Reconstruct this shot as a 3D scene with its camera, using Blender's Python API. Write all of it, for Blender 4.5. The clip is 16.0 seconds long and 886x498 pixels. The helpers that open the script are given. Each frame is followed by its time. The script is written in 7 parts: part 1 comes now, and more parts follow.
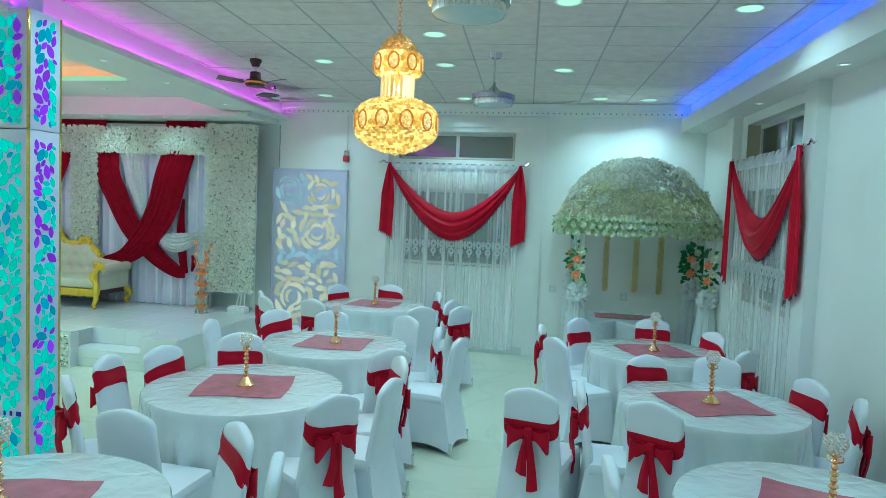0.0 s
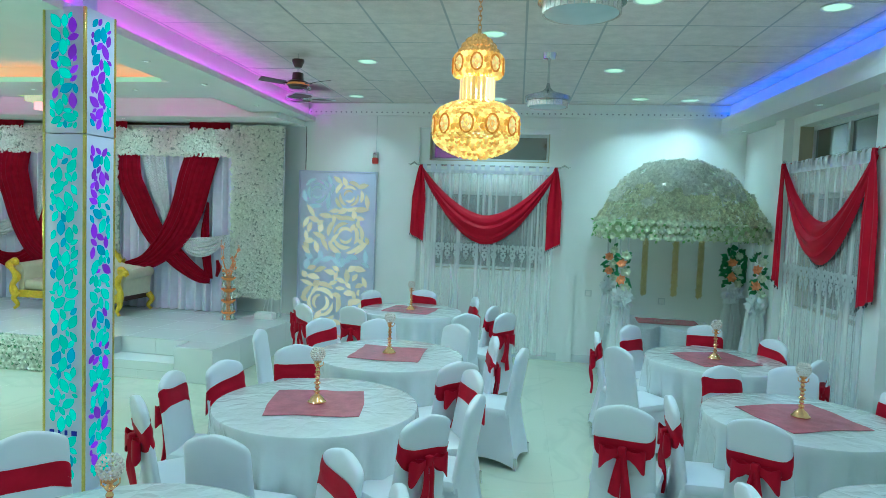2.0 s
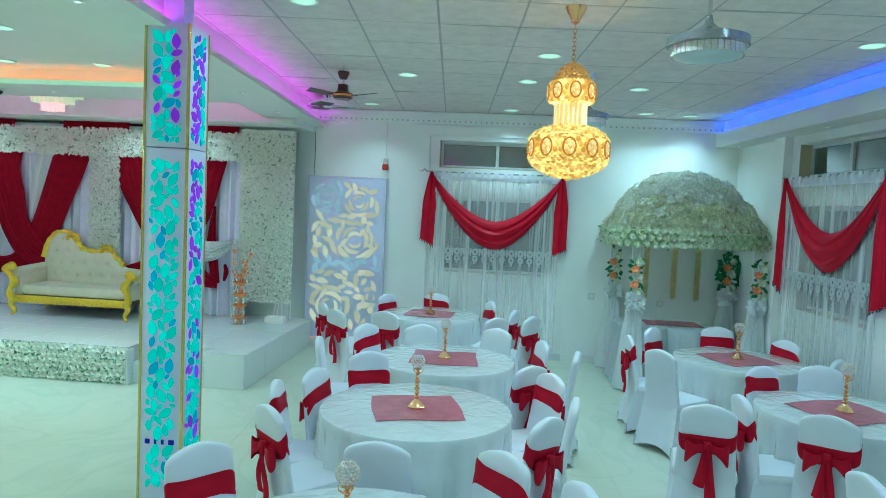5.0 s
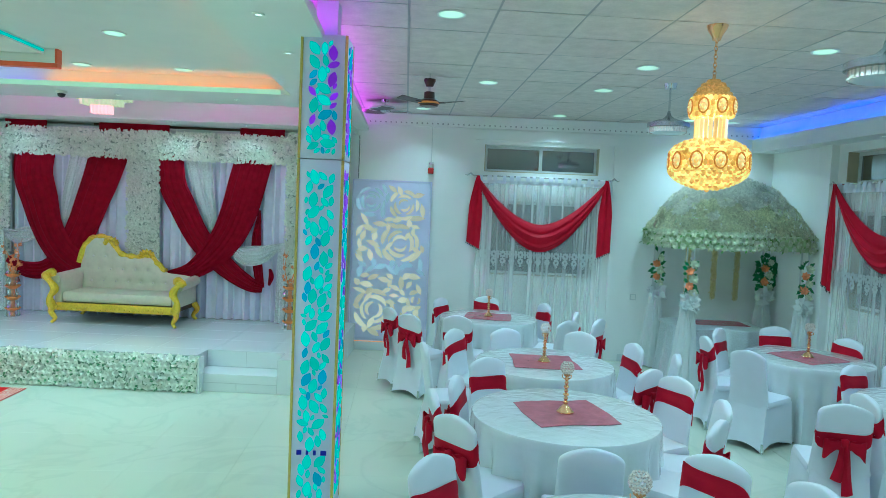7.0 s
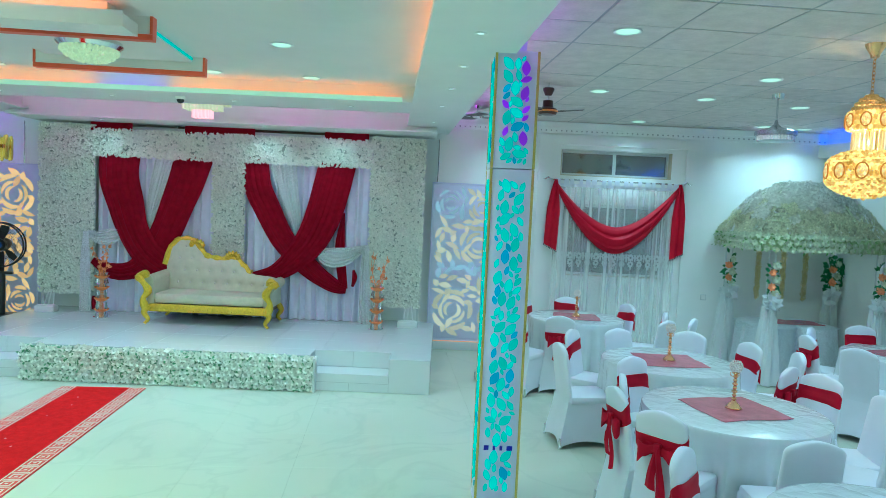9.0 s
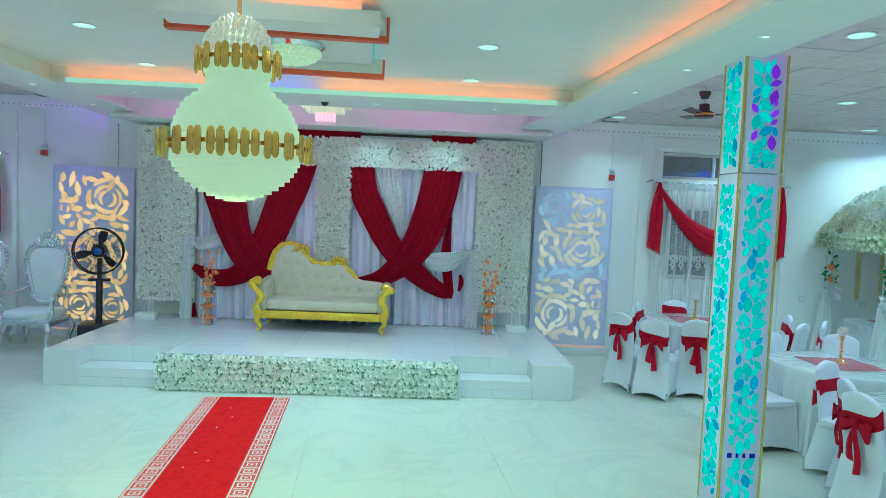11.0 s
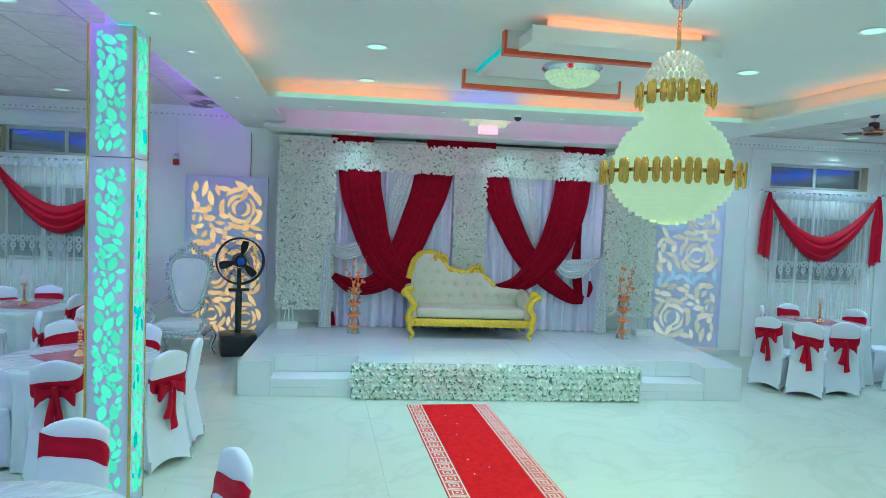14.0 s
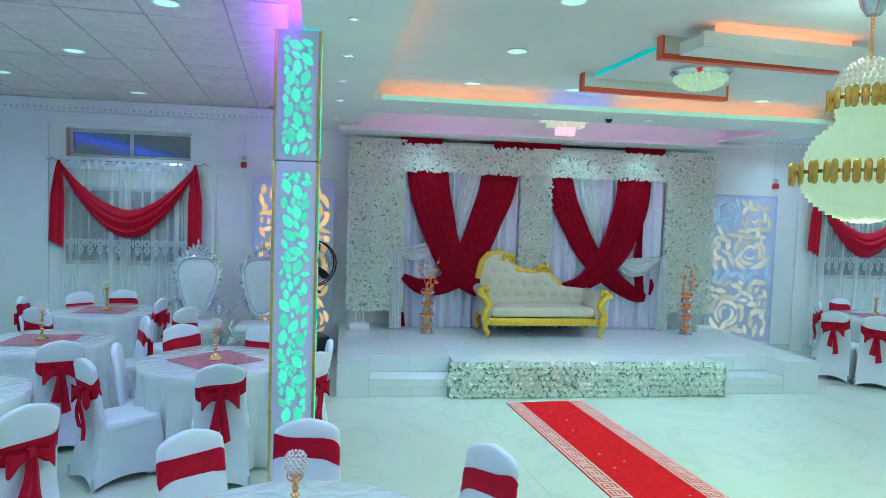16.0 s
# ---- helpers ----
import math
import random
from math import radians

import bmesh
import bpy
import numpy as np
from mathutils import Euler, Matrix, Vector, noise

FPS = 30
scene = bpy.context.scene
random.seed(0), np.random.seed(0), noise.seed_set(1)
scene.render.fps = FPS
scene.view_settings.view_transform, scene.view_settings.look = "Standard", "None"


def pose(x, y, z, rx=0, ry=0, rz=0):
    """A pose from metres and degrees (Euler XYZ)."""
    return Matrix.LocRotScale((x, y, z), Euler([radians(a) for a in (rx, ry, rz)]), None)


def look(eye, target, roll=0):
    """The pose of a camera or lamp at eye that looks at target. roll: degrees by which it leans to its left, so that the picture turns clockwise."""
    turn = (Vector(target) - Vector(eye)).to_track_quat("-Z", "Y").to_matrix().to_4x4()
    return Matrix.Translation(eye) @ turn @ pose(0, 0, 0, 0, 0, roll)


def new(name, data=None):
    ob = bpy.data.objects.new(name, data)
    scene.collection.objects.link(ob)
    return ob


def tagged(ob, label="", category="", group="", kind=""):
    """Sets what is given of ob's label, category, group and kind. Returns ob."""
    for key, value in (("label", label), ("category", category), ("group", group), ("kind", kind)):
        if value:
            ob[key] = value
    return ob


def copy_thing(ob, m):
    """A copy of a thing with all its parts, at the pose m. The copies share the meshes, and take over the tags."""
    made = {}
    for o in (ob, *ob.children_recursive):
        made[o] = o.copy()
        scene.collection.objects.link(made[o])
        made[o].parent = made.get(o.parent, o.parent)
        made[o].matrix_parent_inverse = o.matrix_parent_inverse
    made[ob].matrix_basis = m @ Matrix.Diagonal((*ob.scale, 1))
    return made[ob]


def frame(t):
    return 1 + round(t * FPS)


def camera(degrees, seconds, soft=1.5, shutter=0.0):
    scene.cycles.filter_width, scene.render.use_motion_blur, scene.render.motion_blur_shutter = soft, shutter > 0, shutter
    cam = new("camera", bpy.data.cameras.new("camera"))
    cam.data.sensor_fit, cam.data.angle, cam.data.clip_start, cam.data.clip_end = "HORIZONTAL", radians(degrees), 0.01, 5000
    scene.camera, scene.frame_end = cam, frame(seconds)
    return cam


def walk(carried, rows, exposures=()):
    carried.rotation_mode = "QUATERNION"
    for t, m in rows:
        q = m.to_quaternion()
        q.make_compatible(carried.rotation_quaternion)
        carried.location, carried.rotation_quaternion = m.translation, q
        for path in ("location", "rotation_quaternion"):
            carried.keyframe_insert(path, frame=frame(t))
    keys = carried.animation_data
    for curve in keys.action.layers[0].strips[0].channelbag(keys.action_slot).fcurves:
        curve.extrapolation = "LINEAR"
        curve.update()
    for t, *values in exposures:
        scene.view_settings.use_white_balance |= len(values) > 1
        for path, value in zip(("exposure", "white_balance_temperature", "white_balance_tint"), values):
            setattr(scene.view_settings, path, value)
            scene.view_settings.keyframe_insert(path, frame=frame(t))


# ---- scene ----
cam = camera(66.7, 16.0, soft=0.75)
PATH = [
    (0, (0.939, 0.172, 1.987), (0.698, 2.154, 1.868), 2.3),
    (0.5, (0.806, 0.207, 1.993), (0.567, 2.189, 1.873), 2.3),
    (1, (0.65, 0.232, 2.015), (0.423, 2.216, 1.891), 2.3),
    (1.5, (0.489, 0.288, 2.008), (0.274, 2.273, 1.886), 2.2),
    (2, (0.357, 0.305, 2.025), (0.14, 2.289, 1.903), 2.1),
    (2.5, (0.274, 0.311, 2.048), (0.045, 2.294, 1.931), 1.8),
    (3, (0.191, 0.316, 2.05), (-0.045, 2.298, 1.924), 1.9),
    (5.5, (-0.99, -0.078, 2.109), (-0.963, 1.918, 1.988), 2.6),
    (6, (-1.323, -0.082, 2.11), (-1.268, 1.913, 1.98), 2.5),
    (6.5, (-1.661, -0.08, 2.116), (-1.576, 1.914, 1.986), 2.6),
    (7, (-2.006, -0.096, 2.136), (-1.892, 1.897, 2.012), 2.5),
    (7.5, (-2.351, -0.115, 2.125), (-2.222, 1.877, 1.999), 2.6),
    (8, (-2.693, -0.19, 2.138), (-2.554, 1.802, 2.025), 2.4),
    (8.5, (-3.026, -0.241, 2.147), (-2.874, 1.75, 2.026), 2.4),
    (9, (-3.412, -0.234, 2.135), (-3.249, 1.756, 2.009), 2.6),
    (11.5, (-5.692, 0.111, 2.076), (-5.443, 2.092, 1.962), 2.3),
    (12, (-6.126, 0.167, 2.086), (-5.853, 2.145, 1.976), 2.3),
    (12.5, (-6.569, 0.178, 2.097), (-6.267, 2.152, 1.993), 2.4),
    (13, (-7.002, 0.178, 2.089), (-6.669, 2.147, 1.985), 2.3),
    (13.5, (-7.449, 0.164, 2.093), (-7.099, 2.131, 1.992), 2.4),
    (14, (-7.877, 0.166, 2.096), (-7.507, 2.128, 1.986), 2.3),
    (14.5, (-8.252, 0.182, 2.105), (-7.87, 2.142, 1.992), 2.2),
    (15, (-8.581, 0.215, 2.099), (-8.185, 2.172, 1.984), 2.1),
    (15.5, (-8.907, 0.307, 2.06), (-8.486, 2.259, 1.944), 2.0),
    (16, (-9.207, 0.335, 2.054), (-8.764, 2.282, 1.948), 1.8),
]
walk(cam, [(t, look(eye, target, roll)) for t, eye, target, roll in PATH], [(0.0, 0.05, 4500, -23), (6.0, 0.05, 4390, -21), (9.0, 0.08, 4290, -18), (12.0, 0.08, 4270, -15), (16.0, 0.08, 4260, -11)])

scene.render.film_transparent = False
world = bpy.data.worlds.new("hall_dark")
world.use_nodes = True
world.node_tree.nodes["Background"].inputs[0].default_value = (0.6, 0.8, 0.9, 1)
world.node_tree.nodes["Background"].inputs[1].default_value = 0.02
scene.world = world

# The back wall, the stage and all that stands along it run at 4.5 degrees to the beams.
BACK = pose(-1.6, 9.72, 0, 0, 0, -4.5)
GRID_Z, BEAM_Z, MID_Z, SOFFIT_Z = 3.46, 3.20, 3.38, 3.10
XR, XL, YN = 3.22, -14.5, -4.5


# ---- materials ----
def mat(name, col, rough=0.5, metal=0.0, vary=0.06, scale=12.0, bump=0.0, bscale=80.0, spec=0.5, sheen=0.0, coat=0.0, emit=None, power=0.0, alpha=1.0, trans=0.0, rand=0.0, stain=0.03):
    m = bpy.data.materials.new(name)
    m.use_nodes = True
    nt = m.node_tree
    b = nt.nodes["Principled BSDF"]
    b.inputs["Roughness"].default_value = rough
    b.inputs["Metallic"].default_value = metal
    b.inputs["Specular IOR Level"].default_value = spec
    b.inputs["Sheen Weight"].default_value = sheen
    b.inputs["Coat Weight"].default_value = coat
    b.inputs["Alpha"].default_value = alpha
    b.inputs["Transmission Weight"].default_value = trans
    tc = nt.nodes.new("ShaderNodeTexCoord")
    n1 = nt.nodes.new("ShaderNodeTexNoise")
    n1.inputs["Scale"].default_value, n1.inputs["Detail"].default_value = scale, 5.0
    nt.links.new(tc.outputs["Object"], n1.inputs["Vector"])
    n2 = nt.nodes.new("ShaderNodeTexNoise")
    n2.inputs["Scale"].default_value, n2.inputs["Detail"].default_value = scale * 0.13, 3.0
    nt.links.new(tc.outputs["Object"], n2.inputs["Vector"])
    r = nt.nodes.new("ShaderNodeMapRange")
    r.inputs[1].default_value, r.inputs[2].default_value = 0.3, 0.7
    r.inputs[3].default_value, r.inputs[4].default_value = 1 - vary, 1 + vary * 0.6
    nt.links.new(n1.outputs[0], r.inputs[0])
    r2 = nt.nodes.new("ShaderNodeMapRange")
    r2.inputs[1].default_value, r2.inputs[2].default_value = 0.3, 0.7
    r2.inputs[3].default_value, r2.inputs[4].default_value = 1 - stain * 2, 1 + stain
    nt.links.new(n2.outputs[0], r2.inputs[0])
    mu = nt.nodes.new("ShaderNodeMath")
    mu.operation = "MULTIPLY"
    nt.links.new(r.outputs[0], mu.inputs[0])
    nt.links.new(r2.outputs[0], mu.inputs[1])
    last = mu.outputs[0]
    if rand:
        oi = nt.nodes.new("ShaderNodeObjectInfo")
        geo = nt.nodes.new("ShaderNodeNewGeometry")
        ad = nt.nodes.new("ShaderNodeMath")
        ad.operation = "ADD"
        nt.links.new(oi.outputs["Random"], ad.inputs[0])
        nt.links.new(geo.outputs["Random Per Island"], ad.inputs[1])
        r3 = nt.nodes.new("ShaderNodeMapRange")
        r3.inputs[2].default_value = 2.0
        r3.inputs[3].default_value, r3.inputs[4].default_value = 1 - rand, 1 + rand * 0.5
        nt.links.new(ad.outputs[0], r3.inputs[0])
        m2 = nt.nodes.new("ShaderNodeMath")
        m2.operation = "MULTIPLY"
        nt.links.new(last, m2.inputs[0])
        nt.links.new(r3.outputs[0], m2.inputs[1])
        last = m2.outputs[0]
    vm = nt.nodes.new("ShaderNodeVectorMath")
    vm.operation = "SCALE"
    vm.inputs[0].default_value = col
    nt.links.new(last, vm.inputs["Scale"])
    nt.links.new(vm.outputs[0], b.inputs["Base Color"])
    if bump:
        n3 = nt.nodes.new("ShaderNodeTexNoise")
        n3.inputs["Scale"].default_value, n3.inputs["Detail"].default_value = bscale, 3.0
        nt.links.new(tc.outputs["Object"], n3.inputs["Vector"])
        bp = nt.nodes.new("ShaderNodeBump")
        bp.inputs["Strength"].default_value, bp.inputs["Distance"].default_value = bump, 0.01
        nt.links.new(n3.outputs[0], bp.inputs["Height"])
        nt.links.new(bp.outputs[0], b.inputs["Normal"])
    if emit:
        b.inputs["Emission Color"].default_value = (*emit, 1)
        b.inputs["Emission Strength"].default_value = power
    return m


def tex(m):
    nt = m.node_tree
    return nt, nt.nodes["Principled BSDF"], next(n for n in nt.nodes if n.bl_idname == "ShaderNodeTexCoord")


WHITE = mat("white_wall_paint", (0.87, 0.88, 0.86), 0.32, vary=0.02, scale=3, bump=0.04, bscale=30, stain=0.04)
CEIL = mat("white_plaster", (0.82, 0.82, 0.80), 0.55, vary=0.02, scale=4, stain=0.02)
TILE_C = mat("mineral_ceiling_tile", (0.76, 0.70, 0.67), 0.85, vary=0.05, scale=60, bump=0.25, bscale=140, rand=0.06, stain=0.05)
TEE = mat("ceiling_grid_metal", (0.42, 0.42, 0.43), 0.45, 0.2)
STAGE_T = mat("glossy_white_tile", (0.74, 0.76, 0.76), 0.13, vary=0.02, scale=2, stain=0.03)
DOTS = mat("grey_cornice_holes", (0.34, 0.35, 0.36), 0.8)
GROUT = mat("grey_grout", (0.60, 0.63, 0.52), 0.8)
CHAIRC = mat("white_spandex_cover", (0.76, 0.77, 0.84), 0.55, vary=0.02, scale=8, bump=0.04, bscale=300, sheen=0.25)
SASH = mat("burgundy_satin", (0.40, 0.0, 0.022), 0.5, spec=0.14, vary=0.14, scale=9, bump=0.10, bscale=45, sheen=0.0)
RUNNER = mat("dusky_red_organza", (0.46, 0.14, 0.19), 0.24, vary=0.22, scale=14, bump=0.35, bscale=35)
CLOTH = mat("white_satin_tablecloth", (0.71, 0.74, 0.75), 0.30, vary=0.05, scale=6, bump=0.22, bscale=22, coat=1.0)
def crinkle(m, scale, strength):
    """A clear film over the cloth, with small sharp creases."""
    nt, b, tc = tex(m)
    n = nt.nodes.new("ShaderNodeTexVoronoi")
    n.feature = "DISTANCE_TO_EDGE"
    n.inputs["Scale"].default_value = scale
    d = nt.nodes.new("ShaderNodeTexNoise")
    d.inputs["Scale"].default_value, d.inputs["Detail"].default_value = scale * 0.5, 4.0
    v = nt.nodes.new("ShaderNodeVectorMath")
    v.operation = "MULTIPLY_ADD"
    v.inputs[1].default_value = (0.3, 0.3, 0.3)
    nt.links.new(tc.outputs["Object"], d.inputs["Vector"])
    nt.links.new(d.outputs["Color"], v.inputs[0])
    nt.links.new(tc.outputs["Object"], v.inputs[2])
    nt.links.new(v.outputs[0], n.inputs["Vector"])
    bp = nt.nodes.new("ShaderNodeBump")
    bp.inputs["Strength"].default_value, bp.inputs["Distance"].default_value = strength, 0.012
    nt.links.new(n.outputs["Distance"], bp.inputs["Height"])
    nt.links.new(bp.outputs[0], b.inputs["Coat Normal"])
    b.inputs["Coat Roughness"].default_value = 0.06


crinkle(CLOTH, 7.0, 0.95)
GOLD = mat("polished_gold", (0.92, 0.58, 0.28), 0.20, 1.0, vary=0.10, scale=20)
GOLDP = mat("gold_leaf_paint", (0.78, 0.56, 0.03), 0.30, 0.35, vary=0.18, scale=40, bump=0.4, bscale=60)
ROSEGOLD = mat("orange_gold_metal", (0.90, 0.32, 0.07), 0.3, 0.4, vary=0.1, scale=30)
SILVER = mat("silver_leaf", (0.70, 0.73, 0.74), 0.26, 0.75, vary=0.2, scale=40, bump=0.5, bscale=55)
DRUM = mat("brushed_chrome", (0.46, 0.48, 0.50), 0.25, 0.9, vary=0.15, scale=30)
STAGE_G = mat("dark_tile_joint", (0.52, 0.53, 0.54), 0.8)
SEQ2 = mat("white_sequin_fringe", (0.66, 0.70, 0.74), 0.3, 0.3, vary=0.35, scale=120, bump=1.0, bscale=120, spec=0.8)
CHROME = mat("chrome", (0.75, 0.77, 0.79), 0.12, 1.0)
CREAM = mat("cream_leather", (0.66, 0.62, 0.47), 0.35, vary=0.05, scale=20, bump=0.1, bscale=120)
WPAD = mat("white_leather", (0.78, 0.80, 0.80), 0.35, vary=0.04, scale=20, bump=0.08, bscale=100)
DRAPEW = mat("white_drape_satin", (0.84, 0.82, 0.98), 0.38, vary=0.05, scale=10, bump=0.05, bscale=60)
DRAPER = mat("wine_velvet", (0.23, 0.0, 0.014), 0.6, spec=0.05, vary=0.18, scale=14, bump=0.12, bscale=60)
SEQUIN = mat("silver_sequin_cloth", (0.96, 0.97, 1.0), 0.30, 0.10, vary=0.55, scale=90, bump=0.9, bscale=190)
PETAL = mat("ivory_silk_flower", (0.90, 0.92, 0.84), 0.7, vary=0.08, scale=30, rand=0.22)
PETALG = mat("greenish_silk_flower", (0.55, 0.62, 0.36), 0.7, vary=0.15, scale=30, rand=0.35)
LEAFG = mat("silk_leaf", (0.05, 0.22, 0.07), 0.5, vary=0.2, scale=25, rand=0.4)
PEACH = mat("peach_silk_rose", (0.86, 0.34, 0.14), 0.6, vary=0.15, scale=30, rand=0.3)
DARKW = mat("dark_varnished_wood", (0.06, 0.018, 0.016), 0.3, vary=0.2, scale=20)
BLACK = mat("black_plastic", (0.02, 0.022, 0.025), 0.35, vary=0.1)
ALU = mat("white_window_frame", (0.66, 0.68, 0.68), 0.35, 0.1)
REDP = mat("red_plastic", (0.45, 0.02, 0.02), 0.35)
ORANGE = mat("orange_red_gloss_paint", (0.72, 0.12, 0.045), 0.35, vary=0.06)
PANELW = mat("lilac_white_acrylic", (0.70, 0.70, 0.90), 0.32, vary=0.02)
GOLDTRIM = mat("brass_corner_trim", (0.70, 0.56, 0.15), 0.25, 0.8, vary=0.1, scale=30)
REVEAL = mat("beige_window_reveal", (0.52, 0.47, 0.33), 0.6, vary=0.04)
NIGHT = mat("dark_glazing", (0.05, 0.07, 0.08), 0.06, vary=0.05, spec=0.9)
DUSK = mat("dark_pane_behind_voile", (0.05, 0.07, 0.08), 0.3, vary=0.05, spec=0.2)
NIGHT.node_tree.nodes["Principled BSDF"].inputs["IOR"].default_value = 2.3


def sheer_mat(name, a, col):
    m = mat(name, col, 0.6, vary=0.03, scale=5, alpha=a)
    return m


def translucent(m, share):
    """Lets that share of the light through to the other side, as thin silk does."""
    nt, b, tc = tex(m)
    t = nt.nodes.new("ShaderNodeBsdfTranslucent")
    nt.links.new(b.inputs["Base Color"].links[0].from_socket, t.inputs["Color"])
    tr = nt.nodes.new("ShaderNodeBsdfTransparent")
    both, last = t.outputs[0], nt.nodes["Material Output"].inputs["Surface"]
    alpha = b.inputs["Alpha"].default_value
    if alpha < 1:
        mt = nt.nodes.new("ShaderNodeMixShader")
        mt.inputs[0].default_value = alpha
        nt.links.new(tr.outputs[0], mt.inputs[1])
        nt.links.new(t.outputs[0], mt.inputs[2])
        both = mt.outputs[0]
    mx = nt.nodes.new("ShaderNodeMixShader")
    mx.inputs[0].default_value = share
    nt.links.new(b.outputs[0], mx.inputs[1])
    nt.links.new(both, mx.inputs[2])
    nt.links.new(mx.outputs[0], last)
    return m


SHEER = sheer_mat("white_voile", 0.34, (0.98, 0.98, 0.98))


def gathered(m, thin, dense):
    """Cloth that lies denser along uneven upright gathers."""
    nt, b, tc = tex(m)
    mp = nt.nodes.new("ShaderNodeMapping")
    mp.inputs["Scale"].default_value = (1.0, 0.0, 0.02)
    n = nt.nodes.new("ShaderNodeTexNoise")
    n.inputs["Scale"].default_value, n.inputs["Detail"].default_value = 16.0, 3.0
    r = nt.nodes.new("ShaderNodeMapRange")
    r.inputs[1].default_value, r.inputs[2].default_value = 0.47, 0.68
    r.inputs[3].default_value, r.inputs[4].default_value = thin, dense
    nt.links.new(tc.outputs["Object"], mp.inputs[0])
    nt.links.new(mp.outputs[0], n.inputs["Vector"])
    nt.links.new(n.outputs[0], r.inputs[0])
    nt.links.new(r.outputs[0], b.inputs["Alpha"])


gathered(SHEER, 0.20, 0.52)
LACE = sheer_mat("white_lace", 0.5, (0.84, 0.86, 0.86))
TULLE = sheer_mat("white_tulle", 0.8, (0.90, 0.92, 0.92))
for thin in (LACE, TULLE):
    translucent(thin, 0.15)
translucent(PETAL, 0.15)
CRYSTAL = mat("clear_crystal", (0.9, 0.9, 0.9), 0.05, vary=0.02, trans=0.7, spec=0.9)
ACRYL = mat("clear_acrylic", (0.85, 0.88, 0.88), 0.08, trans=0.85)


def glow(name, col, power, rand=0.0):
    """A light-giving surface; rand lets its pieces differ in brightness."""
    m = mat(name, tuple(0.5 * c for c in col), 0.5, emit=col, power=power)
    if rand:
        nt, b, tc = tex(m)
        oi = nt.nodes.new("ShaderNodeObjectInfo")
        mr = nt.nodes.new("ShaderNodeMapRange")
        mr.inputs[3].default_value, mr.inputs[4].default_value = power * (1 - rand), power * (1 + rand)
        nt.links.new(oi.outputs["Random"], mr.inputs[0])
        nt.links.new(mr.outputs[0], b.inputs["Emission Strength"])
    return m


def sparkle(name, dark, light, p0, p1):
    """Lit crystal whose pieces differ, from dark amber to pale."""
    m = glow(name, light, 1.0)
    nt, b, tc = tex(m)
    geo = nt.nodes.new("ShaderNodeNewGeometry")
    cr = nt.nodes.new("ShaderNodeValToRGB")
    cr.color_ramp.elements[0].color, cr.color_ramp.elements[1].color = (*dark, 1), (*light, 1)
    nt.links.new(geo.outputs["Random Per Island"], cr.inputs[0])
    nt.links.new(cr.outputs[0], b.inputs["Emission Color"])
    mr = nt.nodes.new("ShaderNodeMapRange")
    mr.inputs[3].default_value, mr.inputs[4].default_value = p0, p1
    nt.links.new(geo.outputs["Random Per Island"], mr.inputs[0])
    nt.links.new(mr.outputs[0], b.inputs["Emission Strength"])
    b.inputs["Roughness"].default_value = 0.1
    return m


LAMP = glow("led_downlight", (0.68, 0.84, 0.54), 0.95)
LAMPS = glow("led_spot", (0.86, 0.94, 0.74), 1.6)
LBLUE = glow("led_strip_blue", (0.012, 0.09, 1.0), 16.0)
LPINK = glow("led_strip_magenta", (0.80, 0.05, 0.72), 11.0)
LPINKW = glow("led_strip_violet", (0.58, 0.06, 0.98), 60.0)
LPINK2 = glow("led_strip_pink", (1.0, 0.06, 0.55), 21.0)
LVIOLET = glow("led_strip_dim_violet", (0.30, 0.16, 0.85), 4.0)
LORANGE = glow("led_strip_orange", (1.0, 0.17, 0.01), 7.0)
LIPLIT = glow("lime_lit_lip", (0.58, 0.74, 0.46), 0.55)
LTEAL = glow("led_strip_teal", (0.0, 0.60, 0.46), 0.7)
LEAF_T = glow("backlit_teal_acrylic", (0.0, 0.60, 0.44), 0.58, 0.3)
LEAF_B = glow("backlit_blue_acrylic", (0.0, 0.32, 0.46), 0.55, 0.3)
LEAF_V = glow("backlit_violet_acrylic", (0.24, 0.01, 0.60), 0.6, 0.4)
LEAF_G = glow("backlit_green_acrylic", (0.30, 0.80, 0.40), 0.70, 0.2)
LEAF_N = glow("backlit_navy_acrylic", (0.0, 0.0, 0.22), 0.5)
ROSE_L = glow("backlit_warm_acrylic", (1.0, 0.52, 0.18), 0.72, 0.3)
ROSE_P = glow("pale_backlit_acrylic", (0.90, 0.72, 0.47), 0.40, 0.35)
ROSE_D = glow("dim_backlit_acrylic", (0.40, 0.46, 0.50), 0.62, 0.25)
GLOWBASE = glow("orange_base_line", (1.0, 0.42, 0.16), 0.55)
CRYSTAL_W = glow("lit_white_crystal", (0.76, 0.78, 0.40), 0.50)
CRYSTAL_G = sparkle("lit_amber_crystal", (0.85, 0.24, 0.0), (1.0, 0.70, 0.18), 0.42, 1.3)
CRYSTAL_Y = glow("lit_pale_crystal", (1.0, 0.80, 0.30), 0.95)


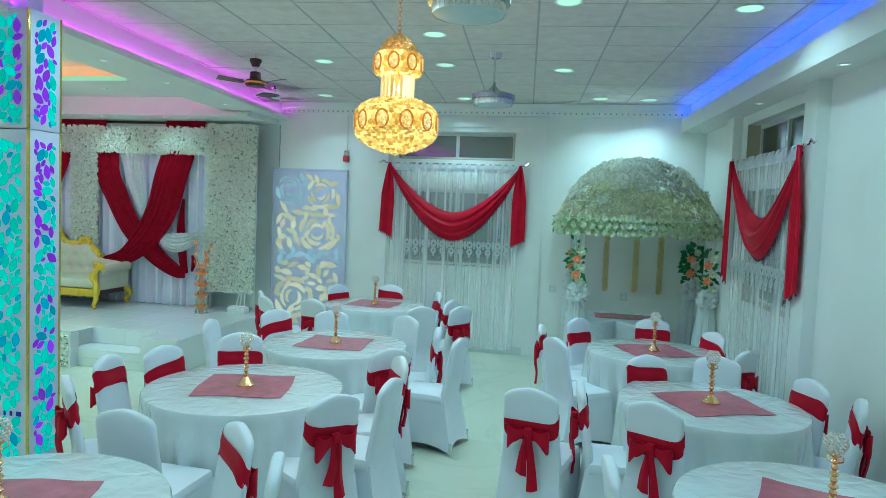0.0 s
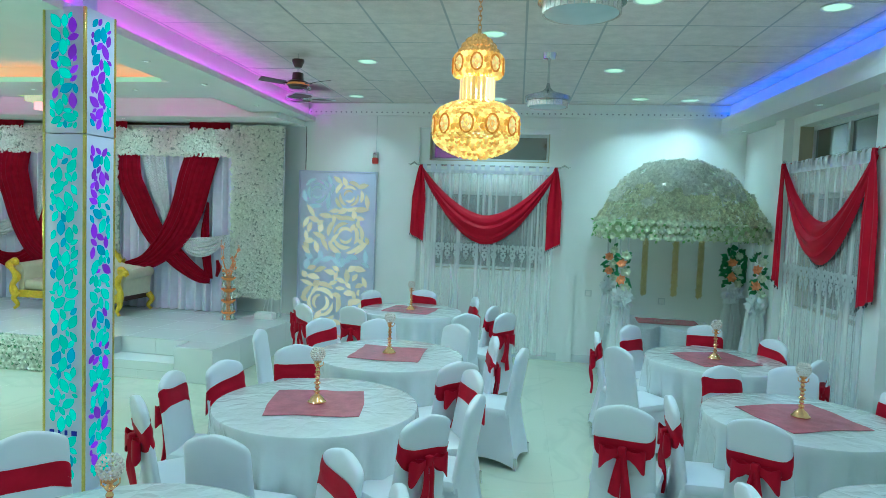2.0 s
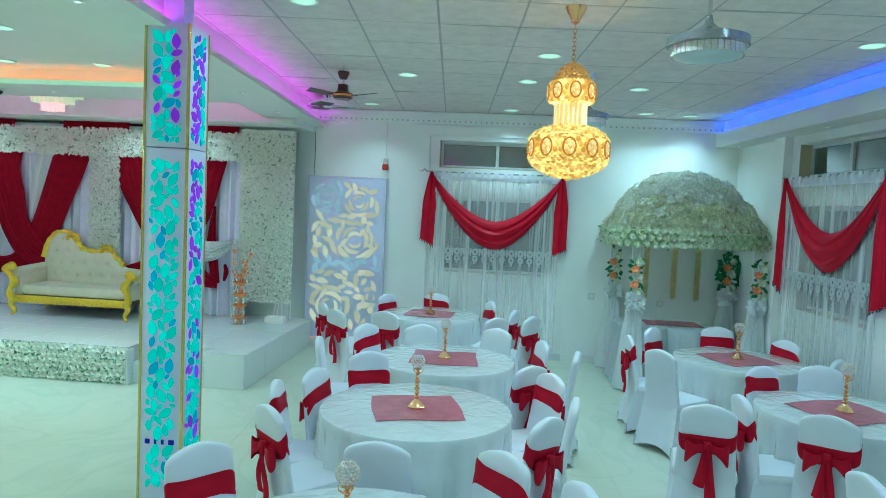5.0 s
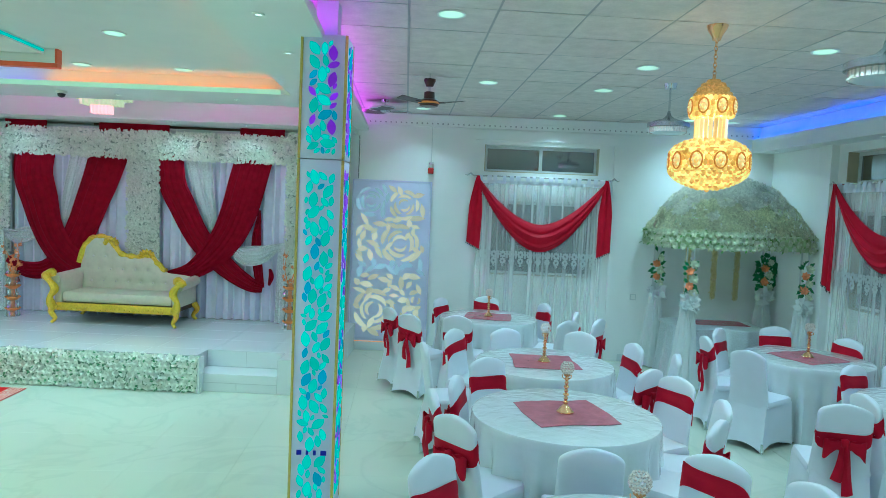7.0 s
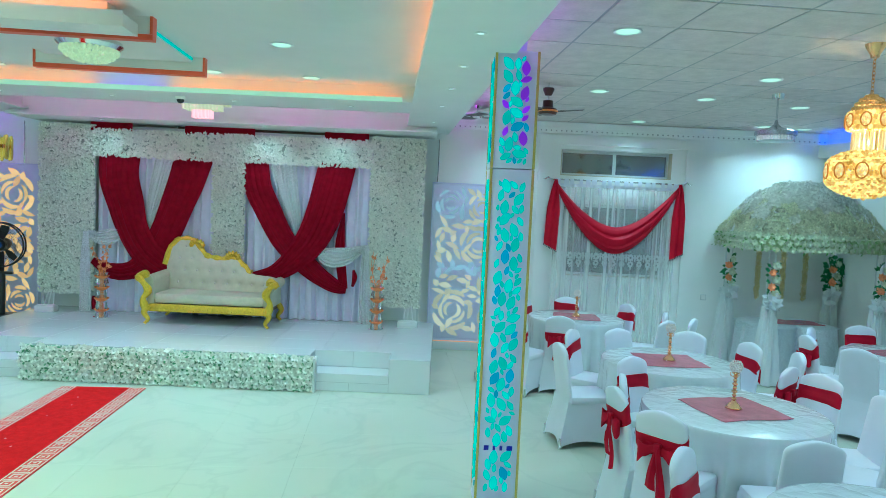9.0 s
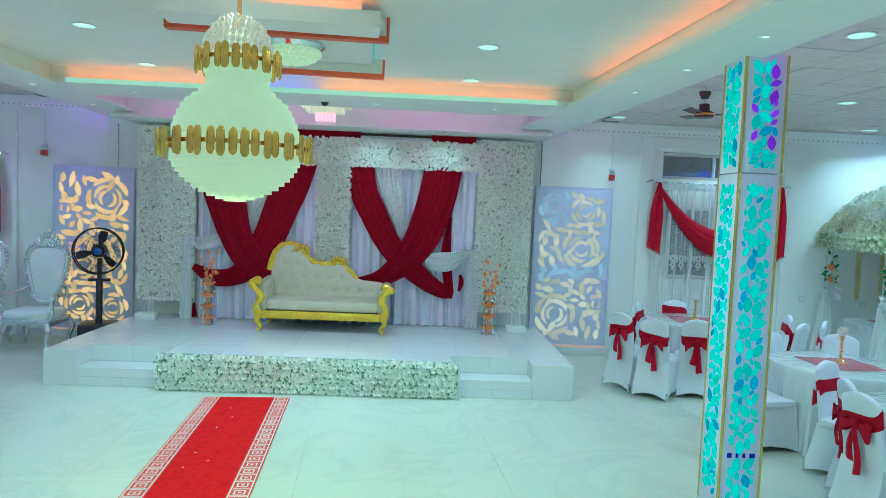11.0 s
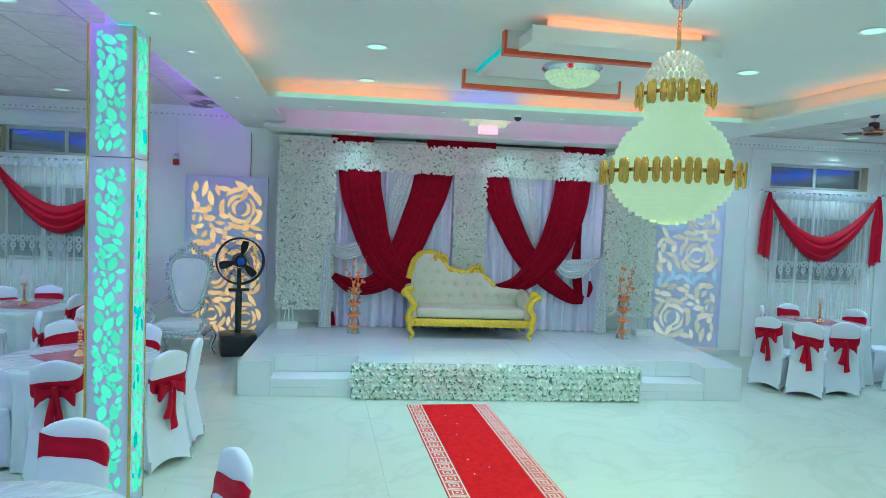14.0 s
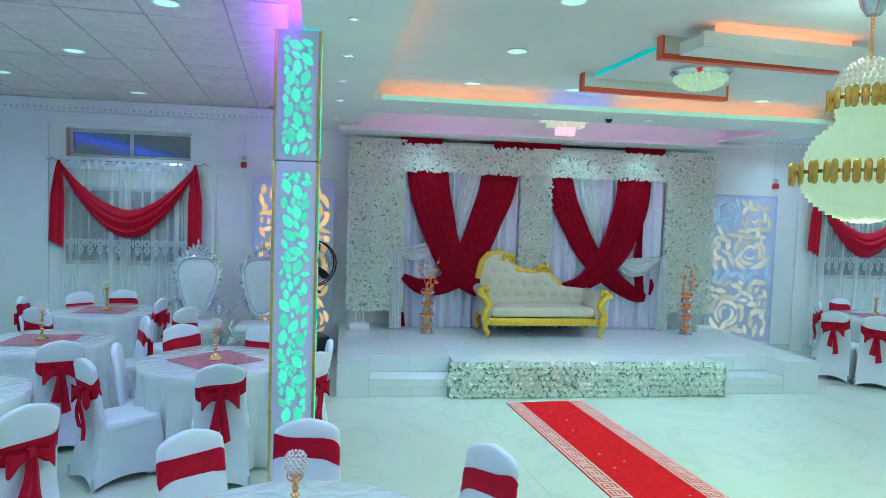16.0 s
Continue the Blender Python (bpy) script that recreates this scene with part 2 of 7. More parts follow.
# ---- mesh helpers ----
class MB:
    def __init__(self):
        self.v, self.f, self.mi = [], [], []
        self.m = Matrix.Identity(4)
        self.slot = 0

    def add(self, vs, fs):
        o = len(self.v)
        self.v += [tuple(self.m @ Vector(p)) for p in vs]
        self.f += [tuple(i + o for i in f) for f in fs]
        self.mi += [self.slot] * len(fs)
        return self

    def box(self, x0, y0, z0, x1, y1, z1, b=0.0):
        if b <= 0:
            vs = [(x, y, z) for x in (x0, x1) for y in (y0, y1) for z in (z0, z1)]
            return self.add(vs, [(0, 1, 3, 2), (4, 6, 7, 5), (0, 4, 5, 1), (2, 3, 7, 6), (0, 2, 6, 4), (1, 5, 7, 3)])
        bm = bmesh.new()
        bmesh.ops.create_cube(bm, size=1.0)
        for v in bm.verts:
            v.co = Vector(((x0 + x1) / 2 + v.co.x * (x1 - x0), (y0 + y1) / 2 + v.co.y * (y1 - y0), (z0 + z1) / 2 + v.co.z * (z1 - z0)))
        bmesh.ops.bevel(bm, geom=list(bm.edges), offset=b, segments=2, affect="EDGES", profile=0.5)
        bm.verts.index_update()
        self.add([v.co.copy() for v in bm.verts], [[v.index for v in f.verts] for f in bm.faces])
        bm.free()
        return self

    def lathe(self, prof, n=16, cx=0.0, cy=0.0, wob=None, a0=0.0, a1=2 * math.pi, caps=True):
        full = abs(a1 - a0 - 2 * math.pi) < 1e-6
        k = n if full else n + 1
        vs = []
        for r, z in prof:
            for i in range(k):
                a = a0 + (a1 - a0) * i / n
                rr = r if wob is None else wob(r, z, a)
                vs.append((cx + rr * math.cos(a), cy + rr * math.sin(a), z))
        fs = []
        for j in range(len(prof) - 1):
            for i in range(n):
                p, q = j * k + i, j * k + (i + 1) % k
                fs.append((p, q, q + k, p + k))
        if caps and full and prof[0][0] > 1e-4:
            fs.append(tuple(range(k - 1, -1, -1)))
        if caps and full and prof[-1][0] > 1e-4:
            fs.append(tuple((len(prof) - 1) * k + i for i in range(k)))
        return self.add(vs, fs)

    def tube(self, pts, r, n=6):
        pts = [Vector(p) for p in pts]
        rs = r if isinstance(r, (list, tuple)) else [r] * len(pts)
        vs, fs = [], []
        up = None
        for i, p in enumerate(pts):
            d = (pts[min(i + 1, len(pts) - 1)] - pts[max(i - 1, 0)]).normalized()
            if up is None:
                up = Vector((0, 0, 1)) if abs(d.z) < 0.9 else Vector((1, 0, 0))
            s = d.cross(up).normalized()
            up = s.cross(d).normalized()
            for k in range(n):
                a = 2 * math.pi * k / n
                vs.append(p + rs[i] * (math.cos(a) * s + math.sin(a) * up))
        for i in range(len(pts) - 1):
            for k in range(n):
                a, b = i * n + k, i * n + (k + 1) % n
                fs.append((a, b, b + n, a + n))
        fs.append(tuple(range(n - 1, -1, -1)))
        fs.append(tuple((len(pts) - 1) * n + k for k in range(n)))
        return self.add(vs, fs)

    def grid(self, fn, nu, nv, closed_u=False):
        ku = nu if closed_u else nu + 1
        vs = [fn(i / nu, j / nv) for j in range(nv + 1) for i in range(ku)]
        fs = []
        for j in range(nv):
            for i in range(nu):
                a, b = j * ku + i, j * ku + (i + 1) % ku
                fs.append((a, b, b + ku, a + ku))
        return self.add(vs, fs)

    def sheet(self, fn, nu, nv, th):
        """A cloth of that thickness, closed round its edges."""
        P = [[Vector(fn(i / nu, j / nv)) for i in range(nu + 1)] for j in range(nv + 1)]
        vs = []
        for j in range(nv + 1):
            for i in range(nu + 1):
                du = P[j][min(i + 1, nu)] - P[j][max(i - 1, 0)]
                dv = P[min(j + 1, nv)][i] - P[max(j - 1, 0)][i]
                nrm = du.cross(dv)
                nrm = nrm.normalized() if nrm.length > 1e-9 else Vector((0, -1, 0))
                vs.append(P[j][i] + nrm * th / 2)
                vs.append(P[j][i] - nrm * th / 2)
        k = nu + 1
        ix = lambda i, j, s: 2 * (j * k + i) + s
        fs = []
        for j in range(nv):
            for i in range(nu):
                fs.append((ix(i, j, 0), ix(i + 1, j, 0), ix(i + 1, j + 1, 0), ix(i, j + 1, 0)))
                fs.append((ix(i, j, 1), ix(i, j + 1, 1), ix(i + 1, j + 1, 1), ix(i + 1, j, 1)))
        for j in range(nv):
            fs.append((ix(0, j, 0), ix(0, j + 1, 0), ix(0, j + 1, 1), ix(0, j, 1)))
            fs.append((ix(nu, j, 0), ix(nu, j, 1), ix(nu, j + 1, 1), ix(nu, j + 1, 0)))
        for i in range(nu):
            fs.append((ix(i, 0, 0), ix(i, 0, 1), ix(i + 1, 0, 1), ix(i + 1, 0, 0)))
            fs.append((ix(i, nv, 0), ix(i + 1, nv, 0), ix(i + 1, nv, 1), ix(i, nv, 1)))
        return self.add(vs, fs)

    def prism(self, poly, y0, y1):
        """A flat outline in x and z, given a thickness along y."""
        n = len(poly)
        vs = [(x, y0, z) for x, z in poly] + [(x, y1, z) for x, z in poly]
        fs = [tuple(range(n)), tuple(range(2 * n - 1, n - 1, -1))]
        fs += [(i, i + n, (i + 1) % n + n, (i + 1) % n) for i in range(n)]
        return self.add(vs, fs)

    def mesh(self, name, *mats, smooth=True):
        me = bpy.data.meshes.new(name)
        me.from_pydata(self.v, [], self.f)
        for m in mats:
            me.materials.append(m)
        if len(mats) > 1:
            me.polygons.foreach_set("material_index", self.mi)
        bm = bmesh.new()
        bm.from_mesh(me)
        bmesh.ops.recalc_face_normals(bm, faces=bm.faces)
        bm.to_mesh(me)
        bm.free()
        if smooth:
            me.polygons.foreach_set("use_smooth", [True] * len(me.polygons))
            me.set_sharp_from_angle(angle=radians(38))
        return me


def thing(name, label, category, m=None, group="", kind=""):
    e = new(name)
    e.empty_display_size = 0.1
    e.matrix_basis = m or Matrix.Identity(4)
    return tagged(e, label, category, group, kind)


def part(name, mb, mats, parent, label="", smooth=True, at=None):
    mats = mats if isinstance(mats, (list, tuple)) else (mats,)
    me = mb if isinstance(mb, bpy.types.Mesh) else mb.mesh(name, *mats, smooth=smooth)
    ob = new(name, me)
    ob.parent = parent
    if at is not None:
        ob.matrix_basis = at
    if label:
        ob["label"] = label
    return ob


def struct(name, mb, mats, label, category, smooth=False):
    mats = mats if isinstance(mats, (list, tuple)) else (mats,)
    return tagged(new(name, mb.mesh(name, *mats, smooth=smooth)), label, category, kind="structure")


def solo(name, mb, mats, label, category, m=None, group="", smooth=True, kind=""):
    mats = mats if isinstance(mats, (list, tuple)) else (mats,)
    ob = new(name, mb.mesh(name, *mats, smooth=smooth))
    ob.matrix_basis = m or Matrix.Identity(4)
    return tagged(ob, label, category, group, kind)


def disk_lamp(name, m, power, size, col=(0.93, 1.0, 0.93), spread=150):
    d = bpy.data.lights.new(name, "AREA")
    d.shape, d.size, d.energy, d.color, d.spread = "DISK", size, power, col, radians(spread)
    ob = new(name, d)
    ob.matrix_basis = m
    return tagged(ob, "round LED lamp of the ceiling", "lamp", kind="structure")


def ball_lamp(name, x, y, z, power, size, col):
    d = bpy.data.lights.new(name, "POINT")
    d.energy, d.shadow_soft_size, d.color = power, size, col
    ob = new(name, d)
    ob.location = (x, y, z)
    return tagged(ob, "lamp that gives a chandelier's light", "lamp", kind="structure")


def yb(x):
    """The back wall's face at a place along the beams' axes."""
    return 9.72 - math.tan(radians(4.5)) * (x + 1.6)


# ---- floor, walls, ceilings ----
def marble():
    m = mat("polished_white_marble", (0.64, 0.67, 0.54), 0.12, vary=0.03, scale=1.2, stain=0.03)
    nt, b, tc = tex(m)
    w = nt.nodes.new("ShaderNodeTexNoise")
    w.inputs["Scale"].default_value, w.inputs["Detail"].default_value, w.inputs["Distortion"].default_value = 0.75, 6.0, 1.3
    pos = nt.nodes.new("ShaderNodeNewGeometry")
    nt.links.new(pos.outputs["Position"], w.inputs["Vector"])
    cr = nt.nodes.new("ShaderNodeValToRGB")
    e = cr.color_ramp.elements
    e[0].position, e[0].color = 0.47, (1, 1, 1, 1)
    e[1].position, e[1].color = 0.53, (1, 1, 1, 1)
    x = e.new(0.50)
    x.color = (0.80, 0.82, 0.83, 1)
    nt.links.new(w.outputs[0], cr.inputs[0])
    mx = nt.nodes.new("ShaderNodeMix")
    mx.data_type, mx.blend_type = "RGBA", "MULTIPLY"
    mx.inputs["Factor"].default_value = 0.36
    old = b.inputs["Base Color"].links[0].from_socket
    nt.links.new(old, mx.inputs["A"])
    nt.links.new(cr.outputs[0], mx.inputs["B"])
    nt.links.new(mx.outputs["Result"], b.inputs["Base Color"])
    return m


MARBLE = marble()
fl = MB().box(XL - 0.3, YN - 0.3, -0.2, XR + 0.3, 11.6, -0.004)
struct("floor", fl, GROUT, "bed under white polished marble floor tiles", "floor")


def wall(name, m, u0, u1, z1, holes, label, inner=None):
    """A wall along local x, 0.25 m thick behind y = 0, with openings (u0, u1, z0, z1)."""
    mb = MB()
    mb.m = m
    us = sorted({u0, u1, *(h[0] for h in holes), *(h[1] for h in holes)})
    for a, b in zip(us, us[1:]):
        cuts = sorted((h[2], h[3]) for h in holes if h[0] <= a and h[1] >= b)
        z = 0.0
        for lo, hi in cuts:
            mb.box(a, 0, z, b, 0.25, lo)
            z = hi
        mb.box(a, 0, z, b, 0.25, z1)
    return struct(name, mb, WHITE, label, "wall")


MIRROR_U = -8.32
WIN = [(0.70, 2.35, 2.68, 3.07), (0.76, 2.36, 1.19, 2.27)]
WINL = [(MIRROR_U - b, MIRROR_U - a, c, d) for a, b, c, d in WIN]
wall("wall_north", BACK, -13.4, 5.2, 3.6, WIN + WINL, "glossy white painted back wall with two windows")
RIGHTM = pose(XR, 0, 0, 0, 0, -90)
RWIN = [(-7.70, -6.12, 2.62, 3.00), (-7.55, -6.2, 1.15, 2.3)]
wall("wall_east", RIGHTM, -9.6, -YN, 3.6, RWIN, "glossy white painted side wall with one window")
wall("wall_west", pose(XL, 0, 0, 0, 0, 90), YN, 11.2, 3.6, [], "plain white painted side wall")
# Unseen end wall, added to close the hall and bounce light back.
wall("wall_south", pose(0, YN, 0, 0, 0, 180), -XR - 0.2, -XL + 0.2, 3.6, [], "unseen white end wall that closes the hall")


def window(name, m, hole, label):
    u0, u1, z0, z1 = hole
    e = thing(name, label, "window", m, kind="structure")
    fr = MB()
    y0, y1, w = 0.13, 0.18, 0.045
    um = (u0 + u1) / 2
    fr.box(u0, y0, z0, u1, y1, z0 + w).box(u0, y0, z1 - w, u1, y1, z1).box(u0, y0, z0 + w, u0 + w, y1, z1 - w).box(u1 - w, y0, z0 + w, u1, y1, z1 - w)
    fr.box(um - w / 2, y0 - 0.008, z0 + w, um + w / 2, y1, z1 - w)
    part("window_frame", fr, ALU, e, smooth=False)
    for a, b in ((u0 + w, um - w / 2), (um + w / 2, u1 - w)):
        part("pane", MB().box(a, y0 + 0.02, z0 + w, b, y0 + 0.03, z1 - w), NIGHT if z0 > 2 else DUSK, e, "dark window pane at night", smooth=False)
    sl = MB().box(u0 + 0.002, 0.002, z0 + 0.001, u1 - 0.002, y0, z0 + 0.012)
    part("window_sill", sl, REVEAL, e, smooth=False)
    part("reveal", MB().box(u0 + 0.001, 0.002, z0 + 0.012, u0 + 0.012, y0, z1 - 0.002).box(u1 - 0.012, 0.002, z0 + 0.012, u1 - 0.001, y0, z1 - 0.002), REVEAL, e, "beige reveal", smooth=False)
    return e


for k, (m, hs) in enumerate(((BACK, WIN), (BACK, WINL), (RIGHTM, RWIN))):
    window(f"window_{2 * k + 1}", m, hs[0], "dark transom window with a white metal frame")
    window(f"window_{2 * k + 2}", m, hs[1], "dark sliding window behind a voile curtain")

# Window surrounds stand a little proud of the back wall, on piers.
for nm, (a, b) in (("trim_east", (0.36, 2.76)), ("trim_west", (MIRROR_U - 2.76, MIRROR_U - 0.36))):
    mb = MB()
    mb.m = BACK
    mb.box(a, -0.035, 0.0, a + 0.2, 0.0, 3.27).box(b - 0.2, -0.035, 0.0, b, 0.0, 3.27).box(a + 0.2, -0.035, 3.13, b - 0.2, 0.0, 3.27)
    struct(nm, mb, WHITE, "white painted surround proud of the wall", "trim")
mb = MB()
mb.box(XR - 0.10, 5.72, 0, XR, 5.96, SOFFIT_Z).box(XR - 0.10, 7.86, 0, XR, 8.1, SOFFIT_Z)
struct("trim_pier", mb, WHITE, "white painted piers beside the window", "trim")

# Cornice with a dotted edge
for nm, (a, b) in (("cornice_east", (-1.17, 4.78)), ("cornice_west", (-13.2, -7.05))):
    mb = MB()
    mb.m = BACK
    mb.box(a, -0.05, 3.37, b, 0, GRID_Z - 0.006)
    mb.box(a, -0.03, 3.29, b, 0, 3.37)
    mb.slot = 1
    n = int((b - a) / 0.075)
    for i in range(n):
        x = a + 0.04 + i * 0.075
        mb.box(x, -0.032, 3.322, x + 0.018, -0.0295, 3.340)
    struct(nm, mb, (WHITE, DOTS), "white plaster cornice with a row of small dark holes", "cornice")

mb = MB()
mb.m = BACK
for a, b in ((-1.08, 4.78), (-13.2, -6.91)):
    mb.box(a, -0.014, 0.0, b, 0, 0.10)
struct("baseboard", mb, STAGE_T, "glossy white tile skirting", "baseboard")


def grid_ceiling(name, x0, x1, px, py):
    mb = MB()
    y0, y1 = YN, 11.3
    xs = [x0] + [px + 0.6 * k for k in range(-40, 40) if x0 < px + 0.6 * k < x1] + [x1]
    ys = [y0] + [py + 0.6 * k for k in range(-40, 40) if y0 < py + 0.6 * k < y1] + [y1]
    g = 0.009
    for a, b in zip(xs, xs[1:]):
        for c, d in zip(ys, ys[1:]):
            if b - a < 0.03 or d - c < 0.03 or c > yb(a):
                continue
            z = GRID_Z + random.uniform(0, 0.004)
            t = [random.uniform(-0.0025, 0.0025) for _ in range(4)]
            mb.add([(a + g, c + g, z + t[0]), (b - g, c + g, z + t[1]), (b - g, d - g, z + t[2]), (a + g, d - g, z + t[3]), (a + g, c + g, z + 0.02), (b - g, c + g, z + 0.02), (b - g, d - g, z + 0.02), (a + g, d - g, z + 0.02)],
                   [(3, 2, 1, 0), (0, 1, 5, 4), (1, 2, 6, 5), (2, 3, 7, 6), (3, 0, 4, 7)])
    mb.slot = 1
    for x in xs:
        mb.box(x - 0.011, y0, GRID_Z + 0.004, x + 0.011, y1, GRID_Z + 0.03)
    for y in ys:
        mb.box(x0, y - 0.0105, GRID_Z + 0.0045, x1, y + 0.0105, GRID_Z + 0.0295)
    mb.slot = 0
    mb.box(x0, y0, GRID_Z + 0.06, x1, y1, GRID_Z + 0.1)
    struct(name, mb, (TILE_C, TEE), "suspended ceiling of square grey-white mineral tiles", "ceiling")


grid_ceiling("ceiling_east", -2.70, XR, -1.44, 4.45)
grid_ceiling("ceiling_west", XL, -8.90, -10.89, 5.80)

# Beams with cove ledges
# The west one runs a little askew.
BX = {"east": (-3.22, -2.59, 0.0), "west": (-9.165, -8.53, -2.3)}
for nm, (a, b, turn) in BX.items():
    M = pose(0, 4.5, 0) @ Matrix.Translation(((a + b) / 2, 0, 0)) @ pose(0, 0, 0, 0, 0, turn) @ Matrix.Translation((-(a + b) / 2, -4.5, 0))
    mb = MB()
    mb.m = M
    outer, inner = (b, a) if nm == "east" else (a, b)
    s = 1 if nm == "east" else -1
    mb.box(min(outer - s * 0.09, inner + s * 0.09), YN, BEAM_Z + 0.03, max(outer - s * 0.09, inner + s * 0.09), 11.0, 3.6)
    beam = struct(f"beam_{nm}", mb, CEIL, "white plaster beam with light coves along both sides", "beam")
    ledge = MB()
    ledge.m = M
    part("ledge", ledge.box(a, YN, BEAM_Z, b, 11.0, BEAM_Z + 0.03), CEIL, beam, smooth=False)
    for e, end, hh in ((inner + s * 0.006, 6.25, 0.055), (outer - s * 0.006, 11.0, 0.058)):
        lip = MB()
        lip.m = M
        part("lip", lip.box(e - 0.006, YN, BEAM_Z + 0.03, e + 0.006, end, BEAM_Z + hh), CEIL, beam, smooth=False)
    x = outer - s * 0.055
    strip = MB()
    strip.m = M
    strip.box(x - 0.012, YN + 0.1, BEAM_Z + 0.031, x + 0.012, yb(x) - 0.16, BEAM_Z + 0.042)
    ob = solo("led_strip", strip, LPINK if nm == "east" else LPINKW, "magenta LED strip in the cove of a beam", "LED strip", group="cove lights")
    x = inner + s * 0.072
    strip = MB()
    strip.m = M
    strip.box(x - 0.010, YN + 0.1, BEAM_Z + 0.031, x + 0.010, 6.25, BEAM_Z + 0.042)
    solo("led_strip", strip, LORANGE, "orange LED strip in the cove of a beam", "LED strip", group="cove lights")

mb = MB().box(-8.80, YN, MID_Z, -3.14, 11.0, MID_Z + 0.12)
struct("ceiling_middle", mb, CEIL, "smooth white plaster ceiling", "ceiling")
mb = MB()
mb.m = BACK
mb.box(-6.95, -2.84, BEAM_Z + 0.03, -1.1, -2.20, MID_Z)
cross = struct("beam_cross_front", mb, CEIL, "white plaster cross beam over the stage", "beam")
for nm, (y0, y1, z0, z1) in (("ledge", (-2.93, -2.10, 0.003, 0.03)), ("lip", (-2.93, -2.92, 0.03, 0.056))):
    mb = MB()
    mb.m = BACK
    part(nm, mb.box(-6.95, y0, BEAM_Z + z0, -1.1, y1, BEAM_Z + z1), CEIL, cross, smooth=False)
mb = MB()
mb.m = BACK
mb.box(-6.95, -0.95, 3.12, -1.15, 0.0, 3.155)
mb.box(-6.95, -0.85, 3.155, -1.15, 0.0, MID_Z)
struct("beam_cross_rear", mb, CEIL, "white plaster cross beam along the back wall", "beam")
for a, b, mm in ((-6.5, -4.75, LORANGE), (-3.95, -1.55, LORANGE), (-4.70, -4.0, LVIOLET)):
    s = MB()
    s.m = BACK
    s.box(a, -2.895, BEAM_Z + 0.031, b, -2.875, BEAM_Z + 0.041)
    solo("led_strip", s, mm, "warm LED strip on a cross beam ledge", "LED strip", group="cove lights")
s = MB()
s.m = BACK
s.box(-6.6, -2.165, BEAM_Z + 0.031, -1.5, -2.135, BEAM_Z + 0.041)
solo("led_strip", s, LPINK2, "magenta LED strip in the slot over the stage", "LED strip", group="cove lights")

# The lit front face of the ledge lip, drawn as a dim glowing band.
s = MB()
s.m = BACK
s.box(-6.5, -2.938, BEAM_Z + 0.004, -1.5, -2.931, BEAM_Z + 0.054)
solo("led_strip", s, LIPLIT, "glowing lime band painted for the lit lip of a cross beam", "LED strip", group="cove lights")

# Soffit along the side walls with a blue cove
for nm, x0, x1, lip in (("east", 2.90, XR, 2.90), ("west", XL, XL + 0.32, XL + 0.32)):
    end = 9.7 if nm == "east" else 11.1
    s = 1 if nm == "east" else -1
    soffit = struct(f"soffit_{nm}", MB().box(x0, YN, SOFFIT_Z, x1, end, SOFFIT_Z + 0.03), CEIL, "white plaster soffit with an upstand that hides blue light", "soffit")
    part("upstand", MB().box(min(lip, lip + s * 0.015), YN, SOFFIT_Z + 0.03, max(lip, lip + s * 0.015), end, SOFFIT_Z + 0.19), CEIL, soffit, smooth=False)
    part("fascia", MB().box(min(lip + s * 0.085, lip + s * 0.11), YN, SOFFIT_Z + 0.03, max(lip + s * 0.085, lip + s * 0.11), end, GRID_Z - 0.002), CEIL, soffit, smooth=False)
    x = lip + s * 0.045
    solo("led_strip", MB().box(x - 0.010, YN + 0.1, SOFFIT_Z + 0.12, x + 0.010, yb(x) - 0.1, SOFFIT_Z + 0.135), LBLUE, "blue LED strip behind the soffit upstand", "LED strip", group="cove lights")

# Hung bars with orange edges, and the white light trough, under the middle ceiling
trough = thing("ceiling_trough", "white hung ceiling trough with orange light above it", "ceiling feature")
trough.matrix_basis = pose(-5.88, 4.53, 0, 0, 0, 1.0)
part("trough", MB().box(-0.68, -0.14, 3.215, 0.68, 0.14, 3.30), CEIL, trough, smooth=False)
part("lip", MB().box(-0.68, -0.14, 3.30, 0.68, -0.132, 3.318), CEIL, trough, smooth=False)
part("hanger", MB().box(-0.56, -0.08, 3.30, 0.56, 0.08, MID_Z), CEIL, trough, smooth=False)
part("led_strip", MB().box(-0.6, -0.13, 3.3003, 0.6, -0.11, 3.309), LORANGE, trough, smooth=False)
for y in (4.81, 6.16):
    bar = thing("ceiling_bar", "hung ceiling bar with orange-red painted ends and edge", "ceiling feature", pose(-5.88, y, 0, 0, 0, -0.5), "hung ceiling bars")
    part("body", MB().box(-0.73, -0.030, 3.255, 0.73, 0.030, MID_Z), CEIL, bar, smooth=False)
    part("edge", MB().box(-0.75, -0.040, 3.215, 0.75, 0.040, 3.255, 0.004), ORANGE, bar, "orange-red painted edge", smooth=False)
    for s in (-1, 1):
        part("end_cap", MB().box(min(s * 0.73, s * 0.75), -0.040, 3.255, max(s * 0.73, s * 0.75), 0.040, MID_Z), ORANGE, bar, "orange-red painted end", smooth=False)
struct("ceiling_inset", MB().box(-6.52, 4.86, MID_Z - 0.05, -5.24, 6.11, MID_Z - 0.001), CEIL, "shallow white plaster panel between the hung bars", "ceiling")
for s, xs in ((-1, -6.52), (1, -5.24)):
    solo("led_strip", MB().box(min(xs, xs + s * 0.006), 4.88, MID_Z - 0.034, max(xs, xs + s * 0.006), 6.09, MID_Z - 0.014), LTEAL, "teal LED strip on the edge of a ceiling panel", "LED strip", group="cove lights")


